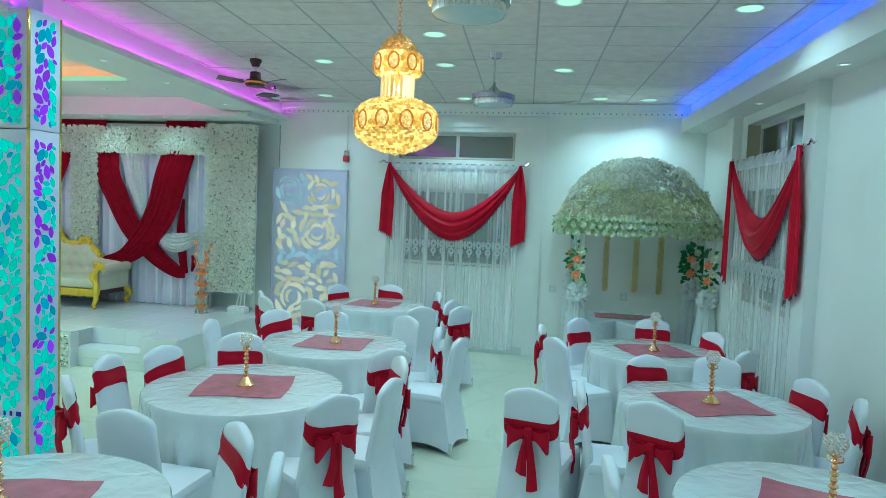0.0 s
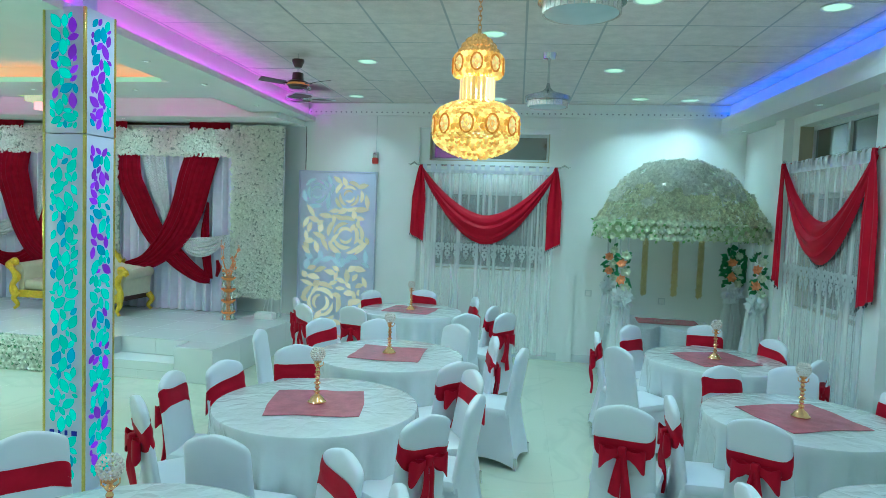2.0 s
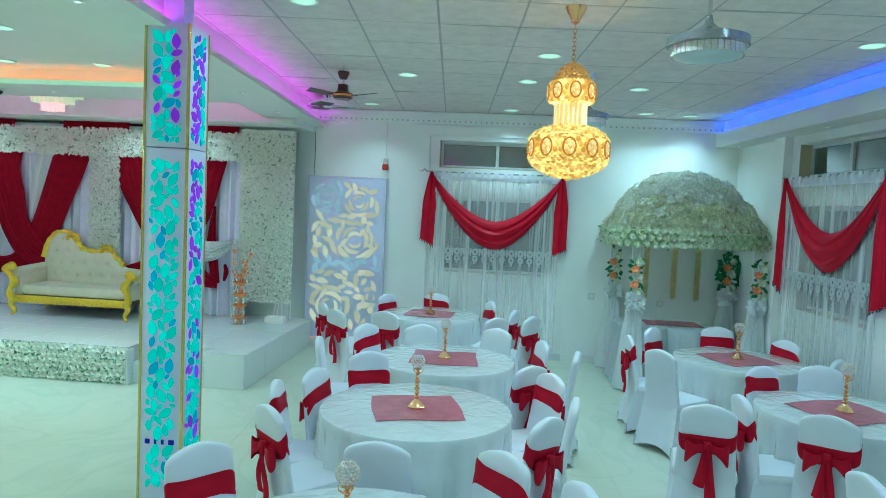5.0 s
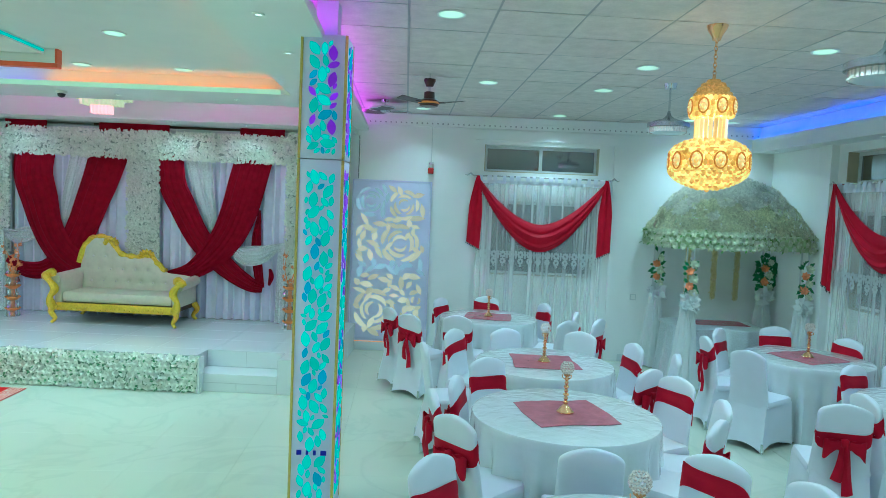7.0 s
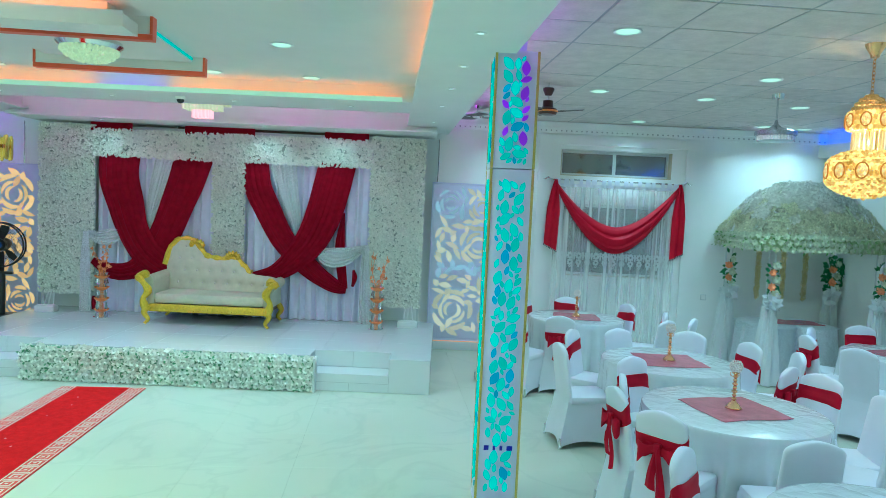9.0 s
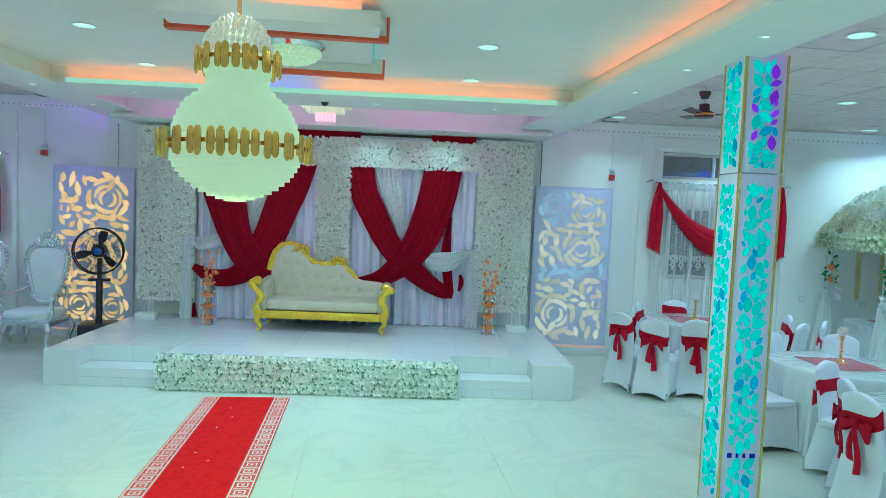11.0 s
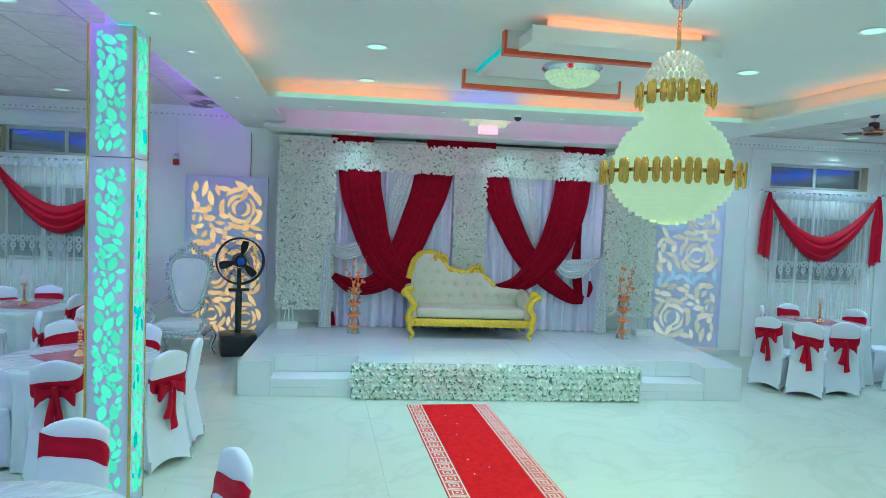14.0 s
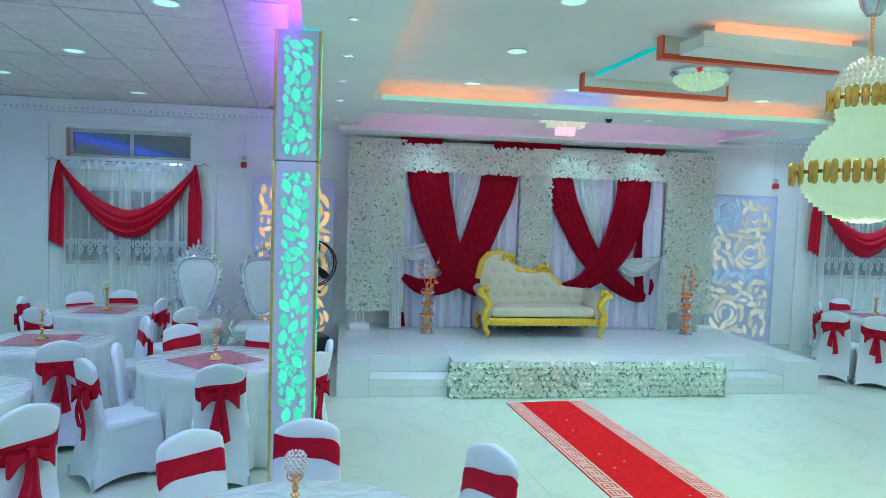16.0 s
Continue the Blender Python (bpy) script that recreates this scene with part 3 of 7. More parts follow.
# ---- downlights ----
def downlight(x, y, z, r, mt, power=6.4, spread=150):
    e = thing("downlight", "round recessed LED downlight with a white rim" if r > 0.05 else "small round LED spot in the plaster", "downlight", pose(x, y, z), "ceiling downlights")
    part("rim", MB().lathe([(r, -0.001), (r + 0.018, -0.001), (r + 0.016, -0.010), (r, -0.007), (r, -0.001)], 20, caps=False), CEIL, e)
    if r > 0.05:
        disk_lamp("downlight_lamp", pose(x, y, z - 0.012), power, 2 * r, spread=spread)
    part("lens", MB().lathe([(0.001, -0.006), (r, -0.006), (r, -0.001)], 20), mt, e, "glowing frosted lens")


# Rows below y = 0 and several western ones are added, unseen fill lights.
EAST = [(-1.75, 4.6), (-1.2, 7.0), (-1.83, 9.12), (0.1, 5.9), (0.05, 7.1), (0.05, 9.15), (1.25, 7.27), (1.80, 8.95), (2.40, 8.98), (1.16, 5.0), (2.41, 5.14), (-1.0, 2.2), (1.2, 2.2), (2.4, 2.2), (0.1, 3.4), (-1.2, -0.6), (1.2, -0.6), (-1.2, -3.0), (1.2, -3.0), (2.4, -1.8)]
WEST = [(-10.08, 5.43), (-11.12, 9.6), (-12.34, 8.73), (-12.3, 5.4), (-11.2, 7.3), (-10.1, 2.6), (-12.3, 2.6), (-11.2, 4.0), (-13.3, 7.3), (-13.3, 4.2), (-11.2, 1.0), (-10.1, -0.6), (-12.3, -0.6), (-10.1, -3.0), (-12.3, -3.0)]
MID = [(-7.45, 5.58), (-7.43, 7.01), (-4.33, 5.38), (-4.25, 6.78), (-4.37, 4.02), (-7.54, 4.27), (-6.37, 6.96), (-5.23, 6.77), (-7.4, 2.6), (-4.36, 2.4), (-7.4, 0.6), (-4.36, 0.6), (-5.9, -1.2), (-7.4, -2.4), (-4.36, -2.4)]
# Lamps close to a wall have a narrower beam
POWER = {(-1.83, 9.12): 4.0, (0.05, 9.15): 5.5, (1.80, 8.95): 5.5, (2.40, 8.98): 6.5, (-11.12, 9.6): 5.0, (1.25, 7.27): 11.0, (1.16, 5.0): 8.5, (2.41, 5.14): 7.0}
for x, y in EAST + WEST:
    downlight(x, y, GRID_Z, 0.085, LAMP, POWER.get((x, y), 5.0 if x > 2.3 else 8.2 if x > -5 else 7.8), 115 if y > 8.8 else 150)
for x, y in MID:
    downlight(x, y, MID_Z, 0.075, LAMP, 4.5 if y > 6.5 else 8.4, 90 if y > 6.5 else 150)
for y in (-0.5, 0.7, 1.9, 2.95, 3.91, 4.9, 5.9, 6.98, 8.38):
    downlight(-2.90, y, BEAM_Z, 0.02, LAMPS)
    downlight(-8.86 + 0.04 * (y - 3.85), y + 0.54, BEAM_Z, 0.02, LAMPS)
for u in (-6.0, -4.75, -3.4, -2.1):
    p = BACK @ Vector((u, -2.5, 0))
    downlight(p.x, p.y, BEAM_Z + 0.002, 0.02, LAMPS)
    disk_lamp("downlight_lamp", pose(p.x, p.y, BEAM_Z - 0.012), 3.0, 0.04, (0.90, 0.94, 1.0), spread=160)
for u in (-5.77, -3.55, -2.55):
    p = BACK @ Vector((u, -0.72, 0))
    downlight(p.x, p.y, 3.12, 0.02, LAMPS)
    disk_lamp("downlight_lamp", pose(p.x, p.y, 3.105), 1.7, 0.04, (0.80, 1.0, 0.84), spread=140)
for y in (1.6, 3.4, 5.2, 6.9, 9.0):
    downlight(3.07, y, SOFFIT_Z, 0.025, LAMPS)

# ---- stage ----
ST = 0.385
mb = MB()
mb.m = BACK
F = -2.57
mb.box(-6.90, F, 0, -6.55, 0, ST).box(-1.55, F, 0, -1.09, 0, ST)
mb.box(-6.55, F + 0.34, 0, -5.6, 0, ST).box(-2.45, F + 0.34, 0, -1.55, 0, ST)
mb.box(-5.6, F + 0.02, 0, -2.45, 0, ST)
mb.box(-6.55, F, 0, -5.6, F + 0.34, 0.195).box(-2.45, F, 0, -1.55, F + 0.34, 0.195)
STAGE = struct("stage", mb, STAGE_G, "low white tiled stage with two steps let into its front", "stage")


TILES = {}


def tile(parent, m, w, h, mt, th=0.004, gap=0.005):
    """One tile w by h, lying in the local x-y plane of m, proud of it."""
    key = (round(w, 3), round(h, 3), mt.name)
    if key not in TILES:
        b = min(0.0012, gap * 0.5)
        g = gap / 2
        x0, x1, y0, y1 = g, w - g, g, h - g
        vs = [(x0, y0, 0), (x1, y0, 0), (x1, y1, 0), (x0, y1, 0), (x0, y0, th - b), (x1, y0, th - b), (x1, y1, th - b), (x0, y1, th - b), (x0 + b, y0 + b, th), (x1 - b, y0 + b, th), (x1 - b, y1 - b, th), (x0 + b, y1 - b, th)]
        fs = [(i, (i + 1) % 4, 4 + (i + 1) % 4, 4 + i) for i in range(4)] + [(4 + i, 4 + (i + 1) % 4, 8 + (i + 1) % 4, 8 + i) for i in range(4)] + [(8, 9, 10, 11)]
        TILES[key] = MB().add(vs, fs).mesh("tile", mt, smooth=False)
    ob = new("tile", TILES[key])
    ob.parent = parent
    ob.matrix_basis = m
    return ob


def tile_run(u0, u1, z0, z1, y, n):
    for k in range(n):
        w = (u1 - u0) / n
        tile(STAGE, BACK @ pose(u0 + k * w, y, z0, 90, 0, 0), w, z1 - z0, STAGE_T)


tile_run(-6.90, -6.55, 0.0, ST, F, 1)
tile_run(-1.55, -1.09, 0.0, ST, F, 1)
for a, b in ((-6.55, -5.6), (-2.45, -1.55)):
    tile_run(a, b, 0.0, 0.10, F, 2)
    tile_run(a, b, 0.10, 0.195, F, 1)
    tile_run(a, b, 0.2, ST, F + 0.34, 2)
    tile(STAGE, BACK @ pose(a, F, 0.195), b - a, 0.336, STAGE_T)
for u, r in ((-6.55, 90), (-1.55, -90)):
    tile(STAGE, BACK @ pose(u, F if r > 0 else F + 0.34, 0.2, 90, 0, r), 0.34, ST - 0.2, STAGE_T)
for k in range(4):
    tile(STAGE, BACK @ pose(-1.09, F + 0.64 * k, 0, 90, 0, 90), 0.64, ST, STAGE_T)
    tile(STAGE, BACK @ pose(-6.90, F + 0.64 * (k + 1), 0, 90, 0, -90), 0.64, ST, STAGE_T)
for i in range(9):
    u = -6.90 + i * 0.6456
    for j in range(4):
        y0 = F + 0.34 + j * 0.557
        tile(STAGE, BACK @ pose(u, y0, ST), 0.6456, 0.557, STAGE_T)
tile(STAGE, BACK @ pose(-6.90, F, ST), 0.35, 0.34, STAGE_T)
tile(STAGE, BACK @ pose(-1.55, F, ST), 0.46, 0.34, STAGE_T)
for k in range(5):
    tile(STAGE, BACK @ pose(-5.6 + 0.63 * k, F + 0.02, ST), 0.63, 0.32, STAGE_T)


# ---- pillars ----
def leaf_mesh(name, l, w, m):
    n = 7
    a = [(w / 2 * math.sin(math.pi * (i / n) ** 0.95) ** 0.8, -l / 2 + l * i / n) for i in range(n + 1)]
    poly = a + [(-x, z) for x, z in a[-2:0:-1]]
    return MB().prism(poly, -0.003, 0.002).mesh(name, m, smooth=False)


def teal_tint(face, u, z, rnd):
    """Teal leaves, turning violet towards the top edge and along one side column."""
    if face == 0 and ((u > 0.05 and z > 2.55) or (u < -0.06 and 2.62 < z < 2.95)):
        return LEAF_V if rnd.random() < 0.7 else LEAF_B
    if face == 1 and ((z > 2.3 and u < 0.05) or (u < -0.03 and z > 1.55)):
        return LEAF_V if rnd.random() < 0.75 else LEAF_B
    if face == 1 and rnd.random() < 0.22:
        return LEAF_V
    return LEAF_B if rnd.random() < 0.14 else LEAF_T


def mint_tint(face, u, z, rnd):
    return LEAF_T if face and rnd.random() < 0.15 else LEAF_G


def leaf_layout(rnd, half, lo, hi):
    """Leaves of mixed size scattered close together without touching: (u, z, length, width, turn)."""
    out, discs = [], np.zeros((0, 3))
    for k in range(3200):
        f = k / 3200
        l = 0.105 if f < 0.03 else rnd.choice((0.085, 0.075)) if f < 0.22 else rnd.choice((0.060, 0.066)) if f < 0.6 else rnd.choice((0.044, 0.050))
        w = l * (0.56 if l > 0.1 else 0.50)
        a = rnd.gauss(0, 34)
        u, z = rnd.uniform(-half + w / 2, half - w / 2), rnd.uniform(lo + l / 2, hi - l / 2)
        c, s = math.cos(radians(a)), math.sin(radians(a))
        new_discs = np.array([(u + s * d * l, z + c * d * l, r * w) for d, r in ((-0.34, 0.26), (0.0, 0.50), (0.34, 0.26))])
        if len(discs):
            d = np.hypot(discs[:, None, 0] - new_discs[None, :, 0], discs[:, None, 1] - new_discs[None, :, 1])
            if (d < discs[:, None, 2] + new_discs[None, :, 2] + 0.0022).any():
                continue
        discs = np.vstack([discs, new_discs])
        out.append((u, z, l, w, a))
    return out


def pillar(x, y, s, rot, h, split, tint, ring, seed, squares):
    rnd = random.Random(seed)
    e = thing("pillar", "square pillar clad in lilac-white panels with backlit leaf cut-outs", "pillar", pose(x, y, 0, 0, 0, rot), "hall pillars")
    t = s / 2
    part("core", MB().box(-0.07, -0.07, 0, 0.07, 0.07, GRID_Z), PANELW, e, smooth=False)
    for q in range(4):
        part("light_strip", MB().box(-0.07, -0.082, 3.10, 0.07, -0.0705, 3.15), ring, e, "LED strip round the core", smooth=False, at=pose(0, 0, 0, 0, 0, 90 * q))
    part("plinth", MB().box(-t - 0.003, -t - 0.003, 0, t + 0.003, t + 0.003, 0.03, 0.003), PANELW, e)
    meshes = {}
    for face in range(4):
        R = pose(0, 0, 0, 0, 0, 90 * face)
        for z0, z1 in ((0.03, split - 0.003), (split + 0.003, h)):
            part("panel", MB().box(-t + 0.012, -t, z0, t - 0.012, -t + 0.02, z1, 0.003), PANELW, e, "lilac-white acrylic cladding panel", at=R)
        for z0, z1 in ((0.03, split - 0.002), (split + 0.002, h)):
            part("corner_trim", MB().box(-t - 0.004, -t - 0.004, z0, -t + 0.014, -t + 0.014, z1, 0.003), GOLDTRIM, e, "brass corner trim", at=R)
        if face == 2:
            continue
        for lo, hi in ((0.12, split - 0.06), (split + 0.03, h - 0.03)):
            for u, z, l, w, a in leaf_layout(rnd, t - 0.050, lo, hi):
                if squares and face == 0 and 0.395 < z < 0.495:
                    continue
                k = tint(face, u, z, rnd)
                if (l, k) not in meshes:
                    meshes[l, k] = leaf_mesh("leaf_cutout", l, w, k)
                part("leaf_cutout", meshes[l, k], (), e, at=R @ pose(u, -t - 0.002, z, 0, a, 0))
        if squares and face == 0:
            for u, w in ((-0.085, 0.034), (-0.03, 0.018), (0.02, 0.02), (0.08, 0.040)):
                part("square_cutout", MB().box(u - w / 2, -t - 0.004, 0.428, u + w / 2, -t + 0.001, 0.462, 0.002), LEAF_N, e, "navy-blue square cut-out")
    return e


pillar(-2.57, 4.54, 0.30, -3, 3.22, 2.415, teal_tint, glow("led_ring_violet", (0.5, 0.2, 1.0), 5.0), 4, True)
pillar(-9.17, 4.93, 0.285, -4, 3.19, 2.36, mint_tint, glow("led_ring_mint", (0.1, 0.9, 0.6), 5.0), 9, False)


# ---- rose panels ----
def petal_poly(cx, cz, r0, r1, a0, a1, n=7):
    o, i = [], []
    for k in range(n + 1):
        f = k / n
        a = a0 + (a1 - a0) * f
        bulge = math.sin(math.pi * f) ** 0.6
        mid = (r0 + r1) / 2
        o.append((cx + (mid + (r1 - mid) * bulge) * math.cos(a), cz + (mid + (r1 - mid) * bulge) * math.sin(a)))
        i.append((cx + (mid - (mid - r0) * bulge) * math.cos(a), cz + (mid - (mid - r0) * bulge) * math.sin(a)))
    return o + i[-2:0:-1]


def rose_panel(u, lit, seed, label, flip):
    rnd = random.Random(seed)
    W, H, z0 = 1.15, 2.35, 0.14
    e = thing("rose_panel", label, "light panel", BACK @ pose(u, -0.055, 0), "backlit rose panels")
    part("backing", MB().box(0.03, 0.0, z0 + 0.03, W - 0.03, 0.05, z0 + H - 0.03), PANELW, e, smooth=False)
    part("board", MB().box(0.022, -0.016, z0 + 0.022, W - 0.022, -0.001, z0 + H - 0.022, 0.004), PANELW, e, "lilac-white cut board")
    for a in (MB().box(0, -0.022, z0, 0.02, 0.05, z0 + H), MB().box(W - 0.02, -0.022, z0, W, 0.05, z0 + H), MB().box(0.02, -0.022, z0 + H - 0.02, W - 0.02, 0.05, z0 + H), MB().box(0.02, -0.022, z0, W - 0.02, 0.05, z0 + 0.02)):
        part("frame", a, PANELW, e, smooth=False)
    part("base_light", MB().box(0.03, -0.034, z0 - 0.014, W - 0.03, -0.0235, z0 - 0.004), GLOWBASE, e, "dim orange light line", smooth=False)
    part("plinth", MB().box(-0.02, -0.03, 0.0, W + 0.02, 0.05, z0 - 0.016, 0.004), STAGE_T, e)
    part("footing", MB().box(0.0, -0.022, z0 - 0.016, W, 0.05, z0 - 0.001), PANELW, e, smooth=False)
    # roses as centre and reach; the other board hangs upside down
    roses = [(0.37, z0 + 0.46, 0.31), (0.72, z0 + 1.44, 0.29), (0.76, z0 + 2.0, 0.22), (0.28, z0 + 2.04, 0.22), (0.98, z0 + 0.62, 0.15)]
    turned = lambda p: (W - p[0], 2 * z0 + H - p[1]) if flip else p
    taken = []

    def cut(poly, sure=False):
        xs, zs = [p[0] for p in poly], [p[1] for p in poly]
        if min(xs) < 0.05 or max(xs) > W - 0.05 or min(zs) < z0 + 0.05 or max(zs) > z0 + H - 0.05:
            return
        cx, cz = sum(xs) / len(xs), sum(zs) / len(zs)
        r = max(max(xs) - min(xs), max(zs) - min(zs)) / 2
        if not sure:
            for a, b, c in taken:
                if math.hypot(cx - a, cz - b) < (r + c) * 0.54:
                    return
        taken.append((cx, cz, r))
        dim = lit < 1.5 and (cz > z0 + 1.78 and cx < 0.52 or abs(cz - z0 - 1.08) < 0.10)
        part("cutout", MB().prism([turned(p) for p in poly], -0.019, -0.0165), ROSE_D if dim else (ROSE_L if lit > 1.5 else ROSE_P), e, "glowing petal cut-out", smooth=False)

    for cx, cz, R in roses:
        t0 = rnd.uniform(0, 6.28)
        rings = ((0.26, 0.44, 2), (0.50, 0.70, 3), (0.76, 1.0, 5)) if R > 0.2 else ((0.22, 0.50, 2), (0.58, 1.0, 4))
        for ring, (f0, f1, n) in enumerate(rings):
            for k in range(n):
                a0 = t0 + ring * 0.9 + 2 * math.pi * k / n + rnd.uniform(-0.06, 0.06)
                cut(petal_poly(cx, cz, R * f0, R * f1 * rnd.uniform(0.94, 1.04), a0, a0 + 2 * math.pi / n - 0.055 / (R * (f0 + f1) / 2)), True)
    for _ in range(700):
        cx, cz = rnd.uniform(0.08, W - 0.08), rnd.uniform(z0 + 0.1, z0 + H - 0.1)
        l, w, a = rnd.uniform(0.12, 0.27), rnd.uniform(0.07, 0.11), rnd.uniform(0, 3.14)
        pts = [(w / 2 * math.sin(math.pi * i / 6), -l / 2 + l * i / 6) for i in range(7)]
        pts = pts + [(-p * 0.7, q) for p, q in pts[-2:0:-1]]
        cut([(cx + p * math.cos(a) - q * math.sin(a), cz + p * math.sin(a) + q * math.cos(a)) for p, q in pts])


rose_panel(-1.19, 1, 3, "lilac-white board with backlit rose cut-outs, warm light, partly dim", False)
rose_panel(-8.15, 2, 3, "lilac-white board with brightly backlit rose cut-outs, warm light", True)


# ---- tables ----
def fold_wob(n, amp, z_top, seed):
    rnd = random.Random(seed)
    ph = [rnd.uniform(0, 6.28) for _ in range(3)]

    def w(r, z, a):
        k = min(1.0, max(0.0, (z_top - z) / z_top))
        f = math.sin(n * a + ph[0]) + 0.6 * math.sin((n * 2 - 3) * a + ph[1]) + 0.4 * math.sin(3 * a + ph[2])
        return r + amp * k * (f - 0.2)

    return w


def table(x, y, r, seed, rot):
    e = thing("round_table", "round banquet table hidden under a floor-length cloth", "table", pose(x, y, 0), "banquet tables")
    part("tabletop", MB().lathe([(0.001, 0.735), (r - 0.03, 0.735), (r - 0.03, 0.752), (0.001, 0.752)], 32), DARKW, e)
    part("pedestal", MB().lathe([(0.25, 0), (0.25, 0.03), (0.05, 0.06), (0.05, 0.735)], 16), DARKW, e)
    prof = [(0.001, 0.760), (r * 0.5, 0.760), (r - 0.02, 0.760), (r - 0.003, 0.756), (r + 0.004, 0.744), (r + 0.006, 0.70), (r + 0.008, 0.55), (r + 0.014, 0.35), (r + 0.022, 0.15), (r + 0.03, 0.012)]
    solo("tablecloth", MB().lathe(prof, 150, wob=fold_wob(17, 0.058, 0.744, seed)), CLOTH, "white shiny satin tablecloth falling in folds to the floor", "tablecloth", pose(x, y, 0), "white tablecloths")
    rnd = random.Random(seed)
    ph = rnd.uniform(0, 6)

    def cl(u, v):
        px, py = (u - 0.5) * 0.58, (v - 0.5) * 0.55
        return (px * (1 + 0.03 * math.sin(5 * v + ph)), py + 0.012 * math.sin(7 * u + ph), 0.7645 + 0.0028 * math.sin(17 * u + ph) * math.sin(13 * v))

    solo("table_runner", MB().sheet(cl, 20, 16, 0.0025), RUNNER, "creased dusky-red organza square on a table", "table cloth", pose(x, y, 0, 0, 0, rot), "red table squares")


def candlestick(x, y, z=0.768):
    e = thing("candlestick", "gold beaded candlestick with a crystal ball cup", "candlestick", pose(x, y, z), "gold candlesticks")
    prof = [(0.058, 0.0), (0.060, 0.006), (0.048, 0.014), (0.040, 0.030), (0.022, 0.044), (0.014, 0.056)]
    z0 = 0.056
    for k, rr in enumerate((0.020, 0.016, 0.021, 0.015, 0.019, 0.014, 0.017)):
        prof += [(0.008, z0), (rr, z0 + 0.010), (rr, z0 + 0.016), (0.008, z0 + 0.026)]
        z0 += 0.027
    prof += [(0.010, z0), (0.026, z0 + 0.012), (0.012, z0 + 0.02)]
    part("stem", MB().lathe(prof, 14), GOLD, e)
    cup = MB()
    for j in range(6):
        zz = z0 + 0.028 + j * 0.0135
        rr = 0.043 * math.sin(math.pi * (0.22 + 0.55 * j / 5))
        for i in range(12):
            a = 2 * math.pi * (i + 0.5 * (j % 2)) / 12
            cup.m = pose(rr * math.cos(a), rr * math.sin(a), zz)
            cup.lathe([(0.0005, -0.0085), (0.008, 0), (0.0005, 0.0085)], 5)
    part("crystal_cup", cup, (CRYSTAL_CUP,), e, "faceted crystal ball cup")
    for s in (0, 120, 240):
        a = radians(s + 20)
        d = Vector((math.cos(a), math.sin(a), 0))
        part("ornament", MB().tube([d * 0.012 + Vector((0, 0, z0 - 0.02)), d * 0.034 + Vector((0, 0, z0 - 0.008)), d * 0.036 + Vector((0, 0, z0 + 0.012))], 0.0035, 5), GOLD, e)
    return e


CRYSTAL_CUP = mat("crystal_beads", (0.88, 0.80, 0.74), 0.15, 0.15, vary=0.25, scale=90, spec=0.9)
TABLES = [(-0.86, 4.40, 0.64, 10), (-0.69, 5.935, 0.63, -2), (-0.90, 8.42, 0.62, -10), (2.16, 6.50, 0.60, 20), (2.22, 4.80, 0.60, 18), (2.27, 3.12, 0.63, -25), (-1.03, 2.48, 0.62, 12),
          (-11.35, 9.10, 0.62, -8), (-11.44, 7.20, 0.62, -5), (-9.80, 6.22, 0.62, 38), (-9.17, 2.95, 0.62, 5), (-11.55, 5.35, 0.62, 0)]
for k, (x, y, r, rot) in enumerate(TABLES):
    table(x, y, r, 20 + k, rot)
stick = candlestick(*TABLES[0][:2])
for x, y, r, rot in TABLES[1:]:
    copy_thing(stick, pose(x, y, 0.768, 0, 0, rot * 3))


